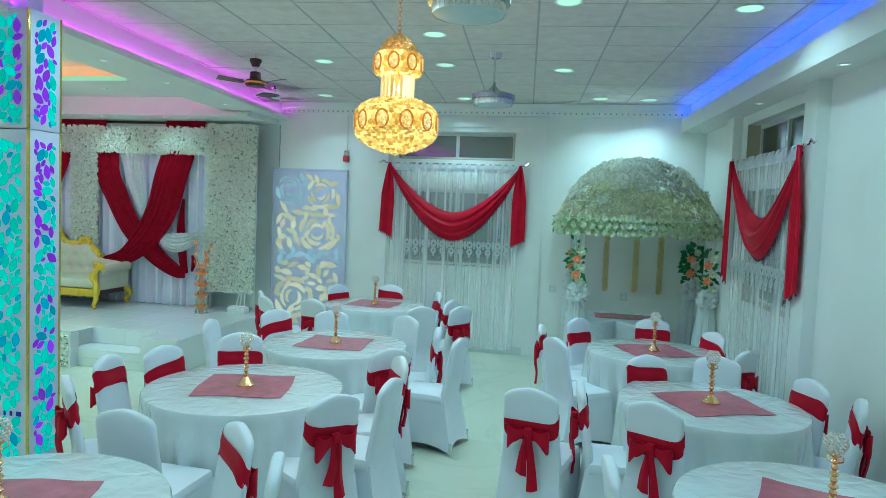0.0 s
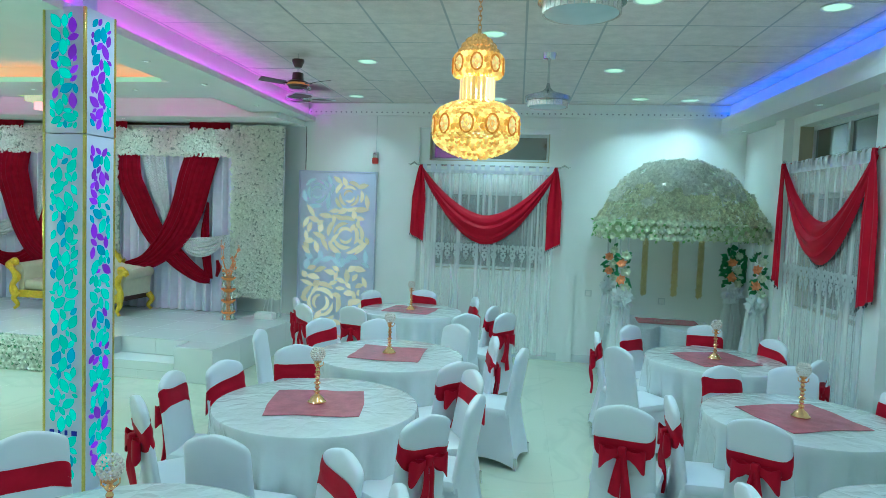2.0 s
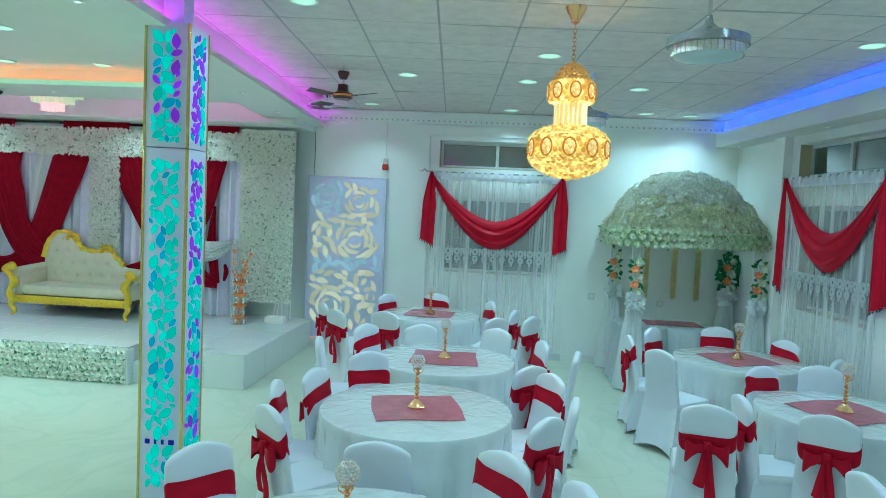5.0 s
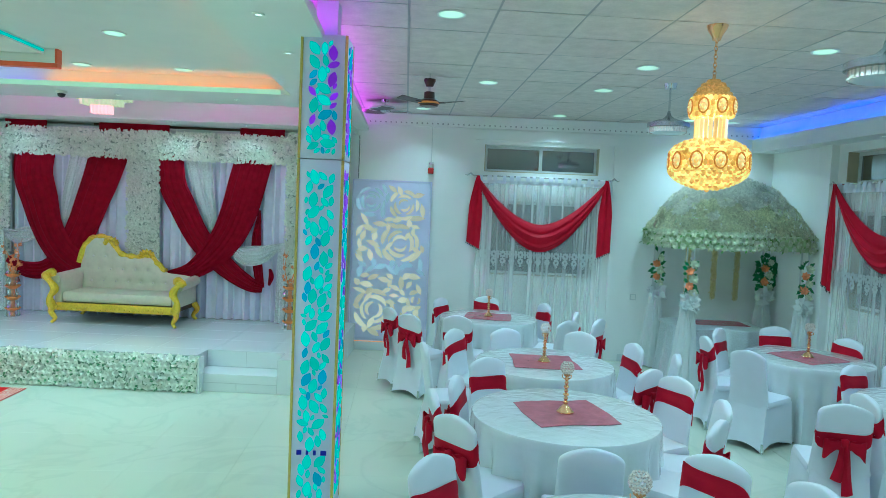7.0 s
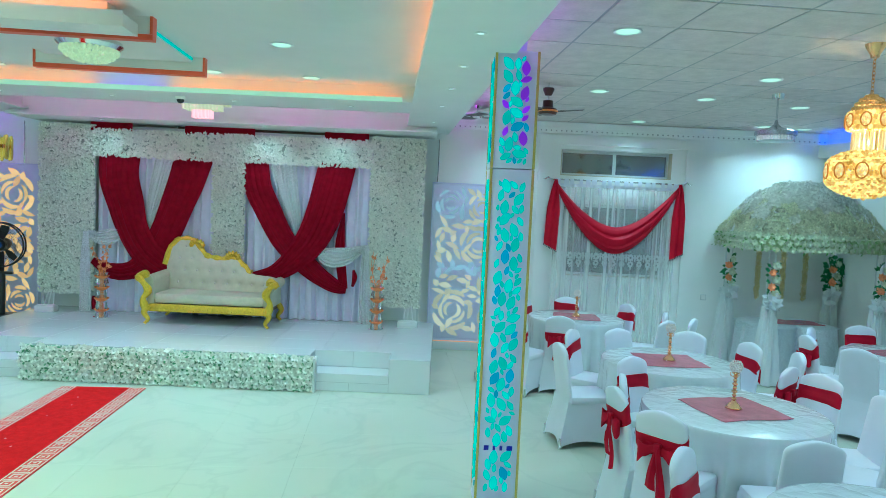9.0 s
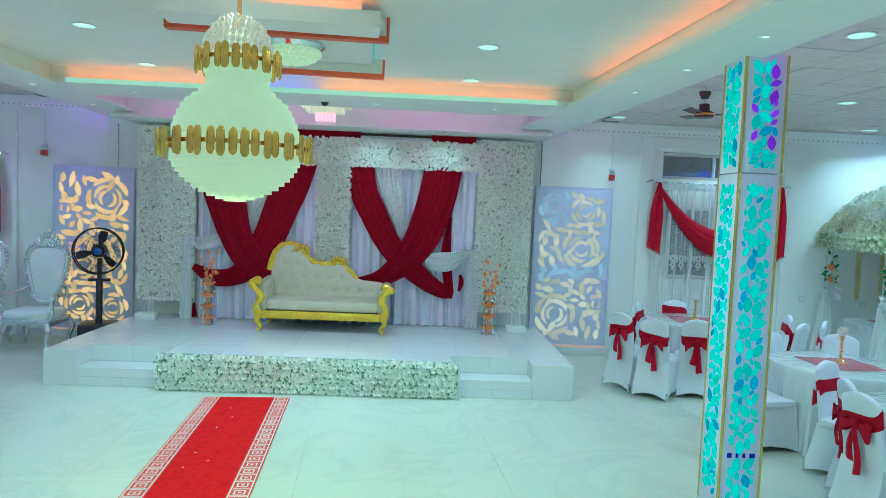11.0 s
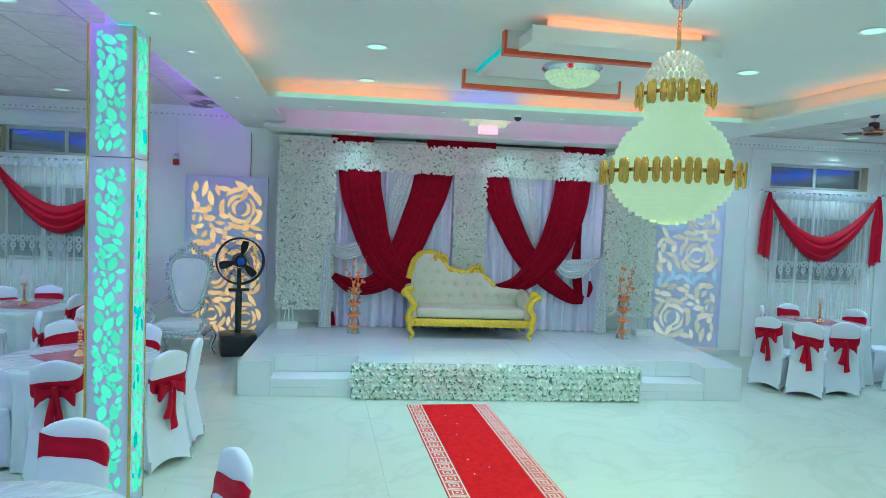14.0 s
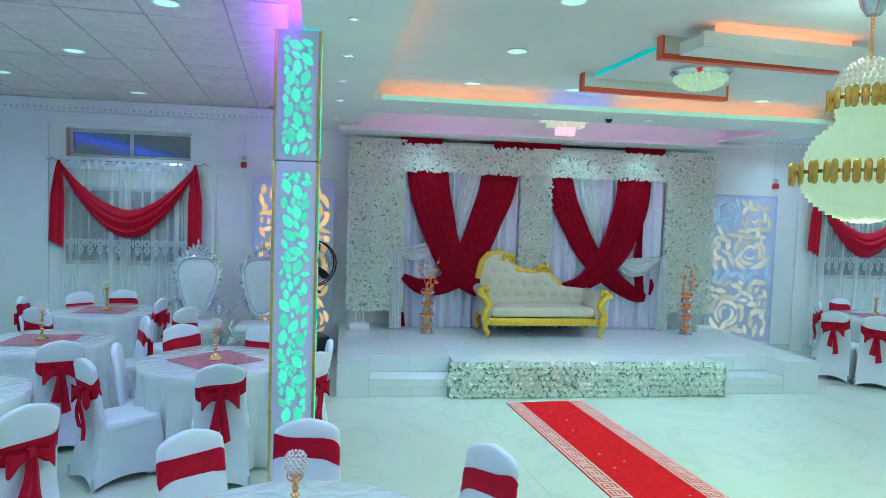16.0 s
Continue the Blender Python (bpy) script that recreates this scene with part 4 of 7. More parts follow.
# ---- chairs ----
def chair(sash, drop=0.0, tilt=0.0):
    """sash: with one or without; drop lowers it and tilt slants it."""
    lab = "white stretch-covered banquet chair with a burgundy satin sash bow" if sash else "banquet chair in a plain white stretch cover"
    e = thing("banquet_chair", lab, "chair", group="banquet chairs")
    hw = 0.168

    def back_at(z):
        """The middle of the backrest at a height: it leans backwards."""
        return -0.19 - max(0.0, z - 0.45) * 0.16

    # Backrest: arched top, cushioned front and rear
    def back(u, v):
        a = 2 * math.pi * u
        v = 1 - max(0.0, 1 - v) ** 1.7
        z = 0.40 + v * 0.53
        q = min(1.0, max(0.0, (v - 0.845) / 0.155))
        arch = max(0.0, 1.0 - q ** 2.3) ** 0.72
        w = (hw + 0.022 * (1 - v) ** 2) * arch + 0.004
        t = 0.030 * (0.30 + 0.70 * arch ** 0.5)
        c, s = math.cos(a), math.sin(a)
        ex = lambda q, p: math.copysign(abs(q) ** p, q)
        return (w * ex(c, 0.45), back_at(z) + t * ex(s, 0.8), z)

    mb = MB().grid(back, 28, 26, closed_u=True)
    top = [i for i in range(len(mb.v) - 28, len(mb.v))]
    mb.f.append(tuple(top))
    mb.mi.append(0)
    part("backrest_cover", mb, CHAIRC, e)

    # Seat
    part("seat_cover", MB().box(-0.205, -0.20, 0.40, 0.205, 0.225, 0.475, 0.028), CHAIRC, e)

    # Skirt: drawn to the four feet, hem arched between them
    def skirt(u, v):
        c = (u * 4) % 1.0
        k = int(u * 4) % 4
        cor = [(-0.186, -0.215), (0.186, -0.215), (0.205, 0.22), (-0.205, 0.22)]
        foot = [(-0.215, -0.30), (0.215, -0.30), (0.225, 0.25), (-0.225, 0.25)]
        a, b = cor[k], cor[(k + 1) % 4]
        fa, fb = foot[k], foot[(k + 1) % 4]
        x, y = a[0] + (b[0] - a[0]) * c, a[1] + (b[1] - a[1]) * c
        fx, fy = fa[0] + (fb[0] - fa[0]) * c, fa[1] + (fb[1] - fa[1]) * c
        hem = 0.010 + 0.050 * math.sin(math.pi * c) ** 0.8
        tuck = 0.035 * math.sin(math.pi * c) * v
        nx, ny = (0, 1) if k == 0 else (-1, 0) if k == 1 else (0, -1) if k == 2 else (1, 0)
        return (x + (fx - x) * v ** 1.2 + nx * tuck, y + (fy - y) * v ** 1.2 + ny * tuck, 0.43 + (hem - 0.43) * v)

    part("skirt_cover", MB().grid(skirt, 48, 8, closed_u=True), CHAIRC, e)
    for sx in (-1, 1):
        for yy in (-0.285, 0.245):
            part("foot", MB().lathe([(0.012, 0.0), (0.014, 0.02), (0.012, 0.10)], 8, sx * 0.205, yy), CHROME, e, "metal foot")
    if sash:
        def band(u, v):
            a = 2 * math.pi * u
            c, s = math.cos(a), math.sin(a)
            z = 0.735 - drop + (v - 0.5) * (0.112 + 0.01 * c + 0.012 * math.sin(3 * a + 1)) + 0.035 * s + tilt * c
            ex = lambda q, p: math.copysign(abs(q) ** p, q)
            t = 0.034 + 0.004 * math.sin(9 * v + 3 * a)
            return ((hw + 0.008) * ex(c, 0.45), back_at(z) + t * ex(s, 0.8), z)

        part("sash", MB().grid(band, 36, 5, closed_u=True), SASH, e, "burgundy satin sash")
        y0, zk = back_at(0.70 - drop) - 0.045, 0.70 - drop
        for s in (-1, 1):
            def loop(u, v):
                a = 2 * math.pi * u
                r = 0.5 - 0.5 * math.cos(a)
                w = 0.014 + 0.052 * r + 0.012 * r * math.sin(3 * a)
                x = s * (0.005 + 0.125 * r)
                return (x, y0 - 0.012 - 0.034 * math.sin(a) * r, zk + (v - 0.5) * 2 * w - 0.045 * r + 0.006 * math.sin(11 * v))

            part("bow_loop", MB().sheet(loop, 20, 6, 0.004), SASH, e, "burgundy satin bow loop")

            def tail(u, v):
                w = 0.013 + 0.022 * v
                return (s * (0.008 + 0.030 * v) + (u - 0.5) * 2 * w, y0 - 0.020 - 0.012 * math.sin(5 * v + s) + 0.008 * math.cos(6 * u), zk - 0.01 - v * (0.36 if s > 0 else 0.25) + 0.02 * u * s)

            part("bow_tail", MB().sheet(tail, 6, 12, 0.004), SASH, e, "hanging burgundy sash end")
        part("bow_knot", MB().box(-0.024, y0 - 0.036, zk - 0.028, 0.024, y0 + 0.004, zk + 0.028, 0.012), SASH, e)
    return e


A, B_, C, D, E_, F_, G = [t[:2] for t in TABLES[:7]]
H, I_, J, K, L = [t[:2] for t in TABLES[7:]]
# Each chair: the top of its back, what it faces, whether it wears a sash
CHAIRS = [
    (-1.69, 3.76, A, 1), (-1.78, 4.28, A, 1), (-1.60, 4.68, A, 1), (-1.295, 5.31, A, 1), (-1.00, 3.25, A, 0), (-0.38, 3.20, G, 1), (-0.06, 3.79, A, 1), (0.17, 4.22, A, 0), (0.11, 4.83, A, 1),
    (-0.01, 5.07, B_, 1), (0.45, 5.68, B_, 0), (0.21, 6.10, B_, 1), (-0.17, 6.63, B_, 0), (-0.94, 6.68, B_, 0), (-1.48, 6.55, B_, 1), (-1.80, 5.80, B_, 0),
    (-0.13, 7.30, C, 0), (-2.16, 7.83, C, 1), (-1.93, 7.38, C, 1), (-1.40, 7.40, C, 1), (-1.50, 8.85, C, 1), (-0.85, 9.15, C, 1), (-0.12, 8.64, C, 1), (0.28, 7.50, C, 1), (0.12, 7.95, C, 1),
    (1.13, 6.62, D, 1), (1.22, 5.96, D, 0), (1.52, 7.15, D, 1), (2.30, 7.40, D, 1), (2.75, 6.75, D, 1), (2.80, 5.90, D, 1),
    (1.00, 4.22, (1.4, 5.2), 1), (1.33, 4.50, (3.0, 4.3), 1), (1.90, 5.45, E_, 1), (2.45, 5.585, E_, 0), (1.72, 4.10, E_, 1), (2.93, 4.96, E_, 1), (3.03, 4.50, E_, 1),
    (1.35, 3.13, F_, 0), (-1.85, 3.09, G, 1), (-0.05, 2.85, G, 0),
    (-12.27, 9.10, H, 1), (-11.83, 8.20, H, 1), (-11.79, 9.55, H, 1), (-11.30, 9.80, H, 1), (-10.70, 8.90, H, 1), (-10.31, 8.18, H, 1),
    (-10.60, 7.55, I_, 1), (-10.98, 6.28, I_, 1), (-10.56, 6.14, J, 0), (-10.20, 7.06, J, 1), (-9.42, 6.90, J, 1), (-10.64, 5.58, J, 1), (-9.65, 5.33, J, 1), (-8.85, 6.18, J, 0), (-8.96, 5.70, J, 1),
    (-9.66, 3.86, K, 1), (-9.09, 3.96, K, 1), (-8.21, 3.42, K, 1), (-10.60, 4.40, L, 1),
]
protos = {}
for k, (x, y, (tx, ty), s) in enumerate(CHAIRS):
    d = Vector((tx - x, ty - y)).normalized()
    jig = random.uniform(-5, 5)
    m = pose(x + d.x * 0.265, y + d.y * 0.265, 0, 0, 0, math.degrees(math.atan2(-d.x, d.y)) + jig)
    way = (s, k * 7 % 4 if s else 0)
    if way not in protos:
        protos[way] = chair(s, *((0.0, 0.0), (0.035, 0.012), (0.01, -0.035), (-0.02, 0.03))[way[1]])
        protos[way].matrix_basis = m
    else:
        copy_thing(protos[way], m)


# ---- flowers ----
def basis(n):
    n = n.normalized()
    a = n.cross(Vector((0, 0, 1)) if abs(n.z) < 0.9 else Vector((1, 0, 0))).normalized()
    return a, n.cross(a), n


def add_flower(mb, p, n, size, rnd, petals=5, lift=0.5):
    """A small silk bloom of cupped petals at p, facing n."""
    a, b, n = basis(n)
    t0 = rnd.uniform(0, 6.28)
    vs, fs = [], []
    for k in range(petals):
        t = t0 + 2 * math.pi * k / petals
        d = math.cos(t) * a + math.sin(t) * b
        s = -math.sin(t) * a + math.cos(t) * b
        r = size * rnd.uniform(0.8, 1.15)
        o = len(vs)
        vs += [p + n * size * 0.05, p + d * r * 0.55 + s * r * 0.36 + n * r * lift * 0.45, p + d * r + n * r * lift, p + d * r * 0.55 - s * r * 0.36 + n * r * lift * 0.45]
        fs.append((o, o + 1, o + 2, o + 3))
    mb.add(vs, fs)


def add_leaf(mb, p, d, n, l, w):
    s = d.cross(n).normalized()
    mb.add([p, p + d * l * 0.5 + s * w / 2 + n * l * 0.08, p + d * l, p + d * l * 0.5 - s * w / 2 + n * l * 0.08], [(0, 1, 2, 3)])


def flower_field(mb, u0, u1, z0, z1, y, density, size, rnd, rag=0.03):
    n = int((u1 - u0) * (z1 - z0) * density)
    for _ in range(n):
        u, z = rnd.uniform(u0 - rag, u1 + rag), rnd.uniform(z0 - rag, z1 + rag)
        nn = Vector((rnd.uniform(-0.5, 0.5), -1, rnd.uniform(-0.3, 0.6)))
        add_flower(mb, Vector((u, y - rnd.uniform(0.0, 0.05), z)), nn, size * rnd.uniform(0.75, 1.2), rnd)


rnd = random.Random(11)
PETAL_D = mat("ivory_hydrangea_petal", (0.92, 0.94, 0.84), 0.75, vary=0.1, scale=30, rand=0.22)
translucent(PETAL_D, 0.15)
BACKING = mat("green_backing", (0.46, 0.52, 0.45), 0.9, vary=0.2)
back = thing("flower_wall", "backdrop frame covered in ivory silk hydrangea flowers", "flower wall", BACK)
for nm, (u0, u1, z0, z1) in (("side_column", (-6.80, -6.03, 0.66, 3.06)), ("side_column", (-2.06, -1.31, 0.66, 3.06)), ("middle_column", (-4.32, -3.87, 0.9, 2.66)), ("top_band", (-6.03, -2.06, 2.64, 3.01))):
    bd = part(nm, MB().box(u0 + 0.01, -0.36, z0 + 0.01, u1 - 0.01, -0.335, z1 - 0.01), BACKING, back, smooth=False)
    mb = MB()
    flower_field(mb, u0 + 0.02, u1 - 0.02, z0 + 0.02, z1 - 0.02, -0.365, 3000, 0.025, rnd)
    f = tagged(part("blossoms", mb, PETAL_D, bd, "massed ivory blossoms"), kind="stuff")
for u in (-6.78, -6.06, -2.04, -1.33):
    part("post", MB().box(u - 0.015, -0.33, ST, u + 0.015, -0.30, 3.04), ALU, back, "white metal post", smooth=False)
part("rail", MB().box(-6.8, -0.33, 3.04, -1.31, -0.30, 3.07), ALU, back, smooth=False)
for u in (-6.62, -1.46):
    pb = thing("power_box", "small white socket box with cables on the stage", "socket box", BACK @ pose(u, -0.52, ST), "stage socket boxes")
    part("box", MB().box(-0.14, -0.07, 0, 0.14, 0.07, 0.085, 0.012), CEIL, pb)
    part("lid", MB().box(-0.12, -0.055, 0.085, 0.12, 0.055, 0.095, 0.004), CEIL, pb)
    for s in (-0.06, 0.0, 0.07):
        part("cable", MB().tube([(s, 0.05, 0.09), (s * 0.8, 0.09, 0.2), (s * 0.5, 0.13, 0.3)], 0.008, 5), CEIL, pb)


# ---- drapes ----
def smooth_path(pts, n):
    out = []
    P = [np.array(p, float) for p in pts]
    P = [2 * P[0] - P[1]] + P + [2 * P[-1] - P[-2]]
    seg = len(pts) - 1
    for i in range(n + 1):
        f = i / n * seg
        k = min(int(f), seg - 1)
        t = f - k
        a, b, c, d = P[k : k + 4]
        out.append(0.5 * (2 * b + (c - a) * t + (2 * a - 5 * b + 4 * c - d) * t * t + (3 * b - a - 3 * c + d) * t ** 3))
    return out


def ribbon(pts, folds, amp, n=26, w=14, th=0.006, seed=0):
    """A gathered length of cloth along points (u, z, width, y)."""
    S = smooth_path(pts, n)
    rr = random.Random(seed)
    ph = rr.uniform(0, 6.28)

    def fn(a, b):
        i = min(int(round(b * n)), n)
        u, z, wd, y = S[i]
        p, q = S[max(i - 1, 0)], S[min(i + 1, n)]
        du, dz = q[0] - p[0], q[1] - p[1]
        l = math.hypot(du, dz) or 1.0
        nu, nz = -dz / l, du / l
        k = (a - 0.5) * wd
        rip = amp * math.sin(2 * math.pi * folds * a + ph + 0.8 * b) + amp * 0.5 * math.sin(2 * math.pi * folds * 2.3 * a + 2 * ph)
        return (u + nu * k, y + rip + 0.35 * abs(a - 0.5) ** 2 * wd, z + nz * k)

    return MB().sheet(fn, w * 2, n, th)


def pleats(u0, u1, z0, z1, y, n, amp, seed=0, th=0.004):
    rr = random.Random(seed)
    ph = [rr.uniform(0, 6.28) for _ in range(4)]

    def fn(a, b):
        u = u0 + (u1 - u0) * a
        k = 0.75 + 0.35 * b
        f = math.sin(2 * math.pi * n * a + ph[0] + 0.6 * math.sin(5 * a + ph[1])) + 0.45 * math.sin(2 * math.pi * n * 1.7 * a + ph[2] + 0.7 * b)
        return (u, y + amp * k * f, z1 + (z0 - z1) * b)

    return MB().sheet(fn, max(24, n * 8), 10, th)


W_ = solo("backdrop_curtain", pleats(-6.04, -2.04, ST + 0.01, 2.78, -0.275, 30, 0.044, 3), DRAPEW, "pleated lilac-white satin backdrop curtain hanging to the stage", "curtain", BACK)
# Each side: an outer length in front, an inner one behind it, as (u, z, width, y)
DRAPES = (
    ([(-5.70, 2.72, 0.60, -0.36), (-5.66, 2.35, 0.57, -0.465), (-5.565, 2.0, 0.53, -0.465), (-5.44, 1.6, 0.45, -0.475), (-5.22, 1.25, 0.42, -0.475), (-4.88, 1.03, 0.36, -0.47), (-4.6, 0.96, 0.3, -0.465)],
     [(-4.62, 2.72, 0.56, -0.36), (-4.70, 2.35, 0.52, -0.43), (-4.82, 2.03, 0.48, -0.43), (-4.98, 1.6, 0.44, -0.435), (-5.20, 1.22, 0.38, -0.435), (-5.46, 1.02, 0.26, -0.435), (-5.76, 1.0, 0.22, -0.435), (-6.02, 1.14, 0.09, -0.43)]),
    ([(-2.555, 2.72, 0.53, -0.36), (-2.63, 2.3, 0.53, -0.465), (-2.73, 1.93, 0.51, -0.465), (-2.87, 1.6, 0.46, -0.475), (-3.08, 1.32, 0.38, -0.475), (-3.38, 1.08, 0.24, -0.47), (-3.72, 0.98, 0.16, -0.465)],
     [(-3.765, 2.72, 0.40, -0.36), (-3.68, 2.3, 0.39, -0.43), (-3.55, 2.02, 0.38, -0.43), (-3.3, 1.56, 0.34, -0.435), (-3.0, 1.25, 0.31, -0.435), (-2.77, 1.06, 0.26, -0.435), (-2.53, 0.92, 0.20, -0.43), (-2.36, 0.88, 0.12, -0.43)]),
)
SILVERS = (
    ([(-5.0, 2.68, 0.32, -0.345), (-5.13, 2.15, 0.28, -0.345), (-5.22, 1.8, 0.14, -0.345), (-5.24, 1.58, 0.05, -0.345)],
     [(-5.52, 1.62, 0.08, -0.42), (-5.70, 1.52, 0.20, -0.425), (-5.90, 1.47, 0.20, -0.425), (-6.09, 1.53, 0.08, -0.42)],
     [(-6.10, 1.55, 0.07, -0.445), (-6.11, 1.2, 0.13, -0.445), (-6.11, 0.8, 0.15, -0.445), (-6.115, 0.40, 0.17, -0.445)]),
    ([(-3.35, 2.68, 0.38, -0.345), (-3.25, 2.2, 0.29, -0.345), (-3.15, 1.85, 0.17, -0.345), (-3.11, 1.6, 0.05, -0.345)],
     [(-2.80, 1.44, 0.08, -0.425), (-2.64, 1.34, 0.26, -0.42), (-2.42, 1.35, 0.26, -0.42), (-2.2, 1.45, 0.13, -0.425), (-2.07, 1.51, 0.05, -0.42)],
     [(-2.09, 1.53, 0.07, -0.445), (-2.10, 1.2, 0.12, -0.445), (-2.09, 0.8, 0.15, -0.445), (-2.085, 0.40, 0.18, -0.445)]),
)
for (outer, inner), (diag, swg, end) in zip(DRAPES, SILVERS):
    drape = thing("crossed_drape", "wine-red velvet lengths crossed over the white backdrop curtain", "drape", BACK, "wine drapes")
    part("outer_length", ribbon(outer, 6, 0.007, seed=1), DRAPER, drape)
    part("inner_length", ribbon(inner, 5, 0.007, seed=2), DRAPER, drape)
    if outer[0][0] > -4:
        part("tail", ribbon([(-2.44, 1.98, 0.03, -0.375), (-2.48, 1.46, 0.14, -0.375), (-2.41, 0.88, 0.12, -0.375)], 3, 0.008, n=16, w=8), DRAPER, drape)
        part("hem_end", ribbon([(-2.27, 1.16, 0.03, -0.392), (-2.25, 1.05, 0.07, -0.392), (-2.28, 0.92, 0.03, -0.392)], 2, 0.006, n=10, w=6), DRAPER, drape)
        part("hem_tip", ribbon([(-2.13, 0.52, 0.02, -0.42), (-2.11, 0.46, 0.08, -0.42), (-2.09, 0.40, 0.10, -0.42)], 2, 0.006, n=8, w=6), DRAPER, drape)
    else:
        part("hem_end", ribbon([(-6.01, 0.62, 0.03, -0.392), (-6.01, 0.52, 0.06, -0.392), (-6.0, 0.42, 0.07, -0.392)], 2, 0.006, n=10, w=6), DRAPER, drape)
    silv = thing("silver_drape", "sparkling silver sequin cloth swagged across the backdrop curtain", "drape", BACK, "silver drapes")
    part("diagonal", ribbon(diag, 6, 0.020), SEQUIN, silv)
    part("swag", ribbon(swg, 5, 0.018), SEQUIN, silv)
    part("tail", ribbon(end, 4, 0.012), SEQUIN, silv)
for u0, u1 in ((-6.10, -5.50), (-4.75, -3.75), (-2.75, -2.12)):
    def fn(a, b):
        return (u0 + (u1 - u0) * a, -0.36 - 0.010 * math.sin(22 * a) - 0.01 * b, 3.118 - 0.12 * b)
    solo("header_cloth", MB().sheet(fn, 20, 4, 0.006), DRAPER, "wine-red cloth tucked over the top of the backdrop", "cloth", BACK, "header cloths")
solo("wall_rail", MB().box(-4.9, -0.24, 3.085, -2.6, -0.20, 3.118), DARKW, "dark wooden rail behind the backdrop top", "rail", BACK, smooth=False)

# ---- flower box in front of the stage ----
GREENB = mat("moss_green_mat", (0.30, 0.42, 0.32), 0.9, vary=0.3, scale=25)
box = thing("flower_box", "low white box filled with ivory silk roses along the stage", "flower box", BACK)
part("board", MB().box(-5.67, -2.63, 0.0, -2.38, -2.575, 0.385), GREENB, box, smooth=False)
part("end_panel", MB().box(-2.385, -2.70, 0.0, -2.365, -2.56, 0.39), ALU, box, smooth=False)
mb = MB()
rnd = random.Random(5)
for row in range(6):
    for i in range(46):
        u = -5.635 + 0.071 * (i + 0.5 * (row % 2)) + rnd.uniform(-0.012, 0.012)
        z = 0.035 + 0.066 * row + rnd.uniform(-0.010, 0.010)
        n = Vector((rnd.uniform(-0.3, 0.3), -1, rnd.uniform(-0.1, 0.5)))
        for k in range(4):
            add_flower(mb, Vector((u, -2.648 - 0.010 * k - 0.006 * rnd.random(), z)), n, 0.047 * (1 - 0.21 * k), rnd, 6, 0.15 + 0.32 * k)
for _ in range(330):
    add_flower(mb, Vector((rnd.uniform(-5.66, -2.39), -2.645 - 0.02 * rnd.random(), rnd.uniform(0.02, 0.40))), Vector((rnd.uniform(-0.5, 0.5), -1, rnd.uniform(-0.2, 0.8))), 0.040, rnd, 6, 0.4)
tagged(part("rose_cover", mb, PETAL, box, "massed ivory silk roses"), kind="stuff")
mb = MB()
for _ in range(330):
    p = Vector((rnd.uniform(-5.66, -2.39), -2.668, rnd.uniform(0.02, 0.39)))
    d = Vector((rnd.uniform(-1, 1), -0.4, rnd.uniform(-1, 1))).normalized()
    add_leaf(mb, p, d, Vector((0, -1, 0)), rnd.uniform(0.03, 0.055), 0.025)
tagged(part("leaf_cover", mb, mat("pale_silk_leaf", (0.16, 0.36, 0.18), 0.5, vary=0.2, rand=0.4), box), kind="stuff")


# ---- red carpet with key-pattern borders ----
def border_mat():
    m = mat("red_and_cream_key_border", (0.60, 0.06, 0.05), 0.9, vary=0.1, scale=60, bump=0.3, bscale=300)
    nt, b, tc = tex(m)
    old = b.inputs["Base Color"].links[0].from_socket
    sep = nt.nodes.new("ShaderNodeSeparateXYZ")
    nt.links.new(tc.outputs["Object"], sep.inputs[0])

    def math_node(op, x, y):
        n = nt.nodes.new("ShaderNodeMath")
        n.operation = op
        for i, v in enumerate((x, y)):
            if isinstance(v, (int, float)):
                n.inputs[i].default_value = v
            elif v is not None:
                nt.links.new(v, n.inputs[i])
        return n.outputs[0]

    X, Y = sep.outputs[0], sep.outputs[1]
    # nested squares, 0.10 m apart along the runner
    ym = math_node("ABSOLUTE", math_node("SUBTRACT", math_node("FRACT", math_node("DIVIDE", Y, 0.13), 0), 0.5), 0)
    ys = math_node("MULTIPLY", ym, 0.13)
    xm = math_node("ABSOLUTE", X, 0)
    d = math_node("MAXIMUM", math_node("MULTIPLY", ys, 1.15), xm)
    ring = math_node("LESS_THAN", math_node("FRACT", math_node("DIVIDE", d, 0.030), 0), 0.38)
    inn = math_node("LESS_THAN", xm, 0.060)
    edge = math_node("MULTIPLY", math_node("GREATER_THAN", xm, 0.064), math_node("LESS_THAN", xm, 0.074))
    key = math_node("MAXIMUM", math_node("MULTIPLY", ring, inn), edge)
    mx = nt.nodes.new("ShaderNodeMix")
    mx.data_type = "RGBA"
    nt.links.new(key, mx.inputs["Factor"])
    nt.links.new(old, mx.inputs["A"])
    mx.inputs["B"].default_value = (0.70, 0.62, 0.52, 1)
    nt.links.new(mx.outputs["Result"], b.inputs["Base Color"])
    return m


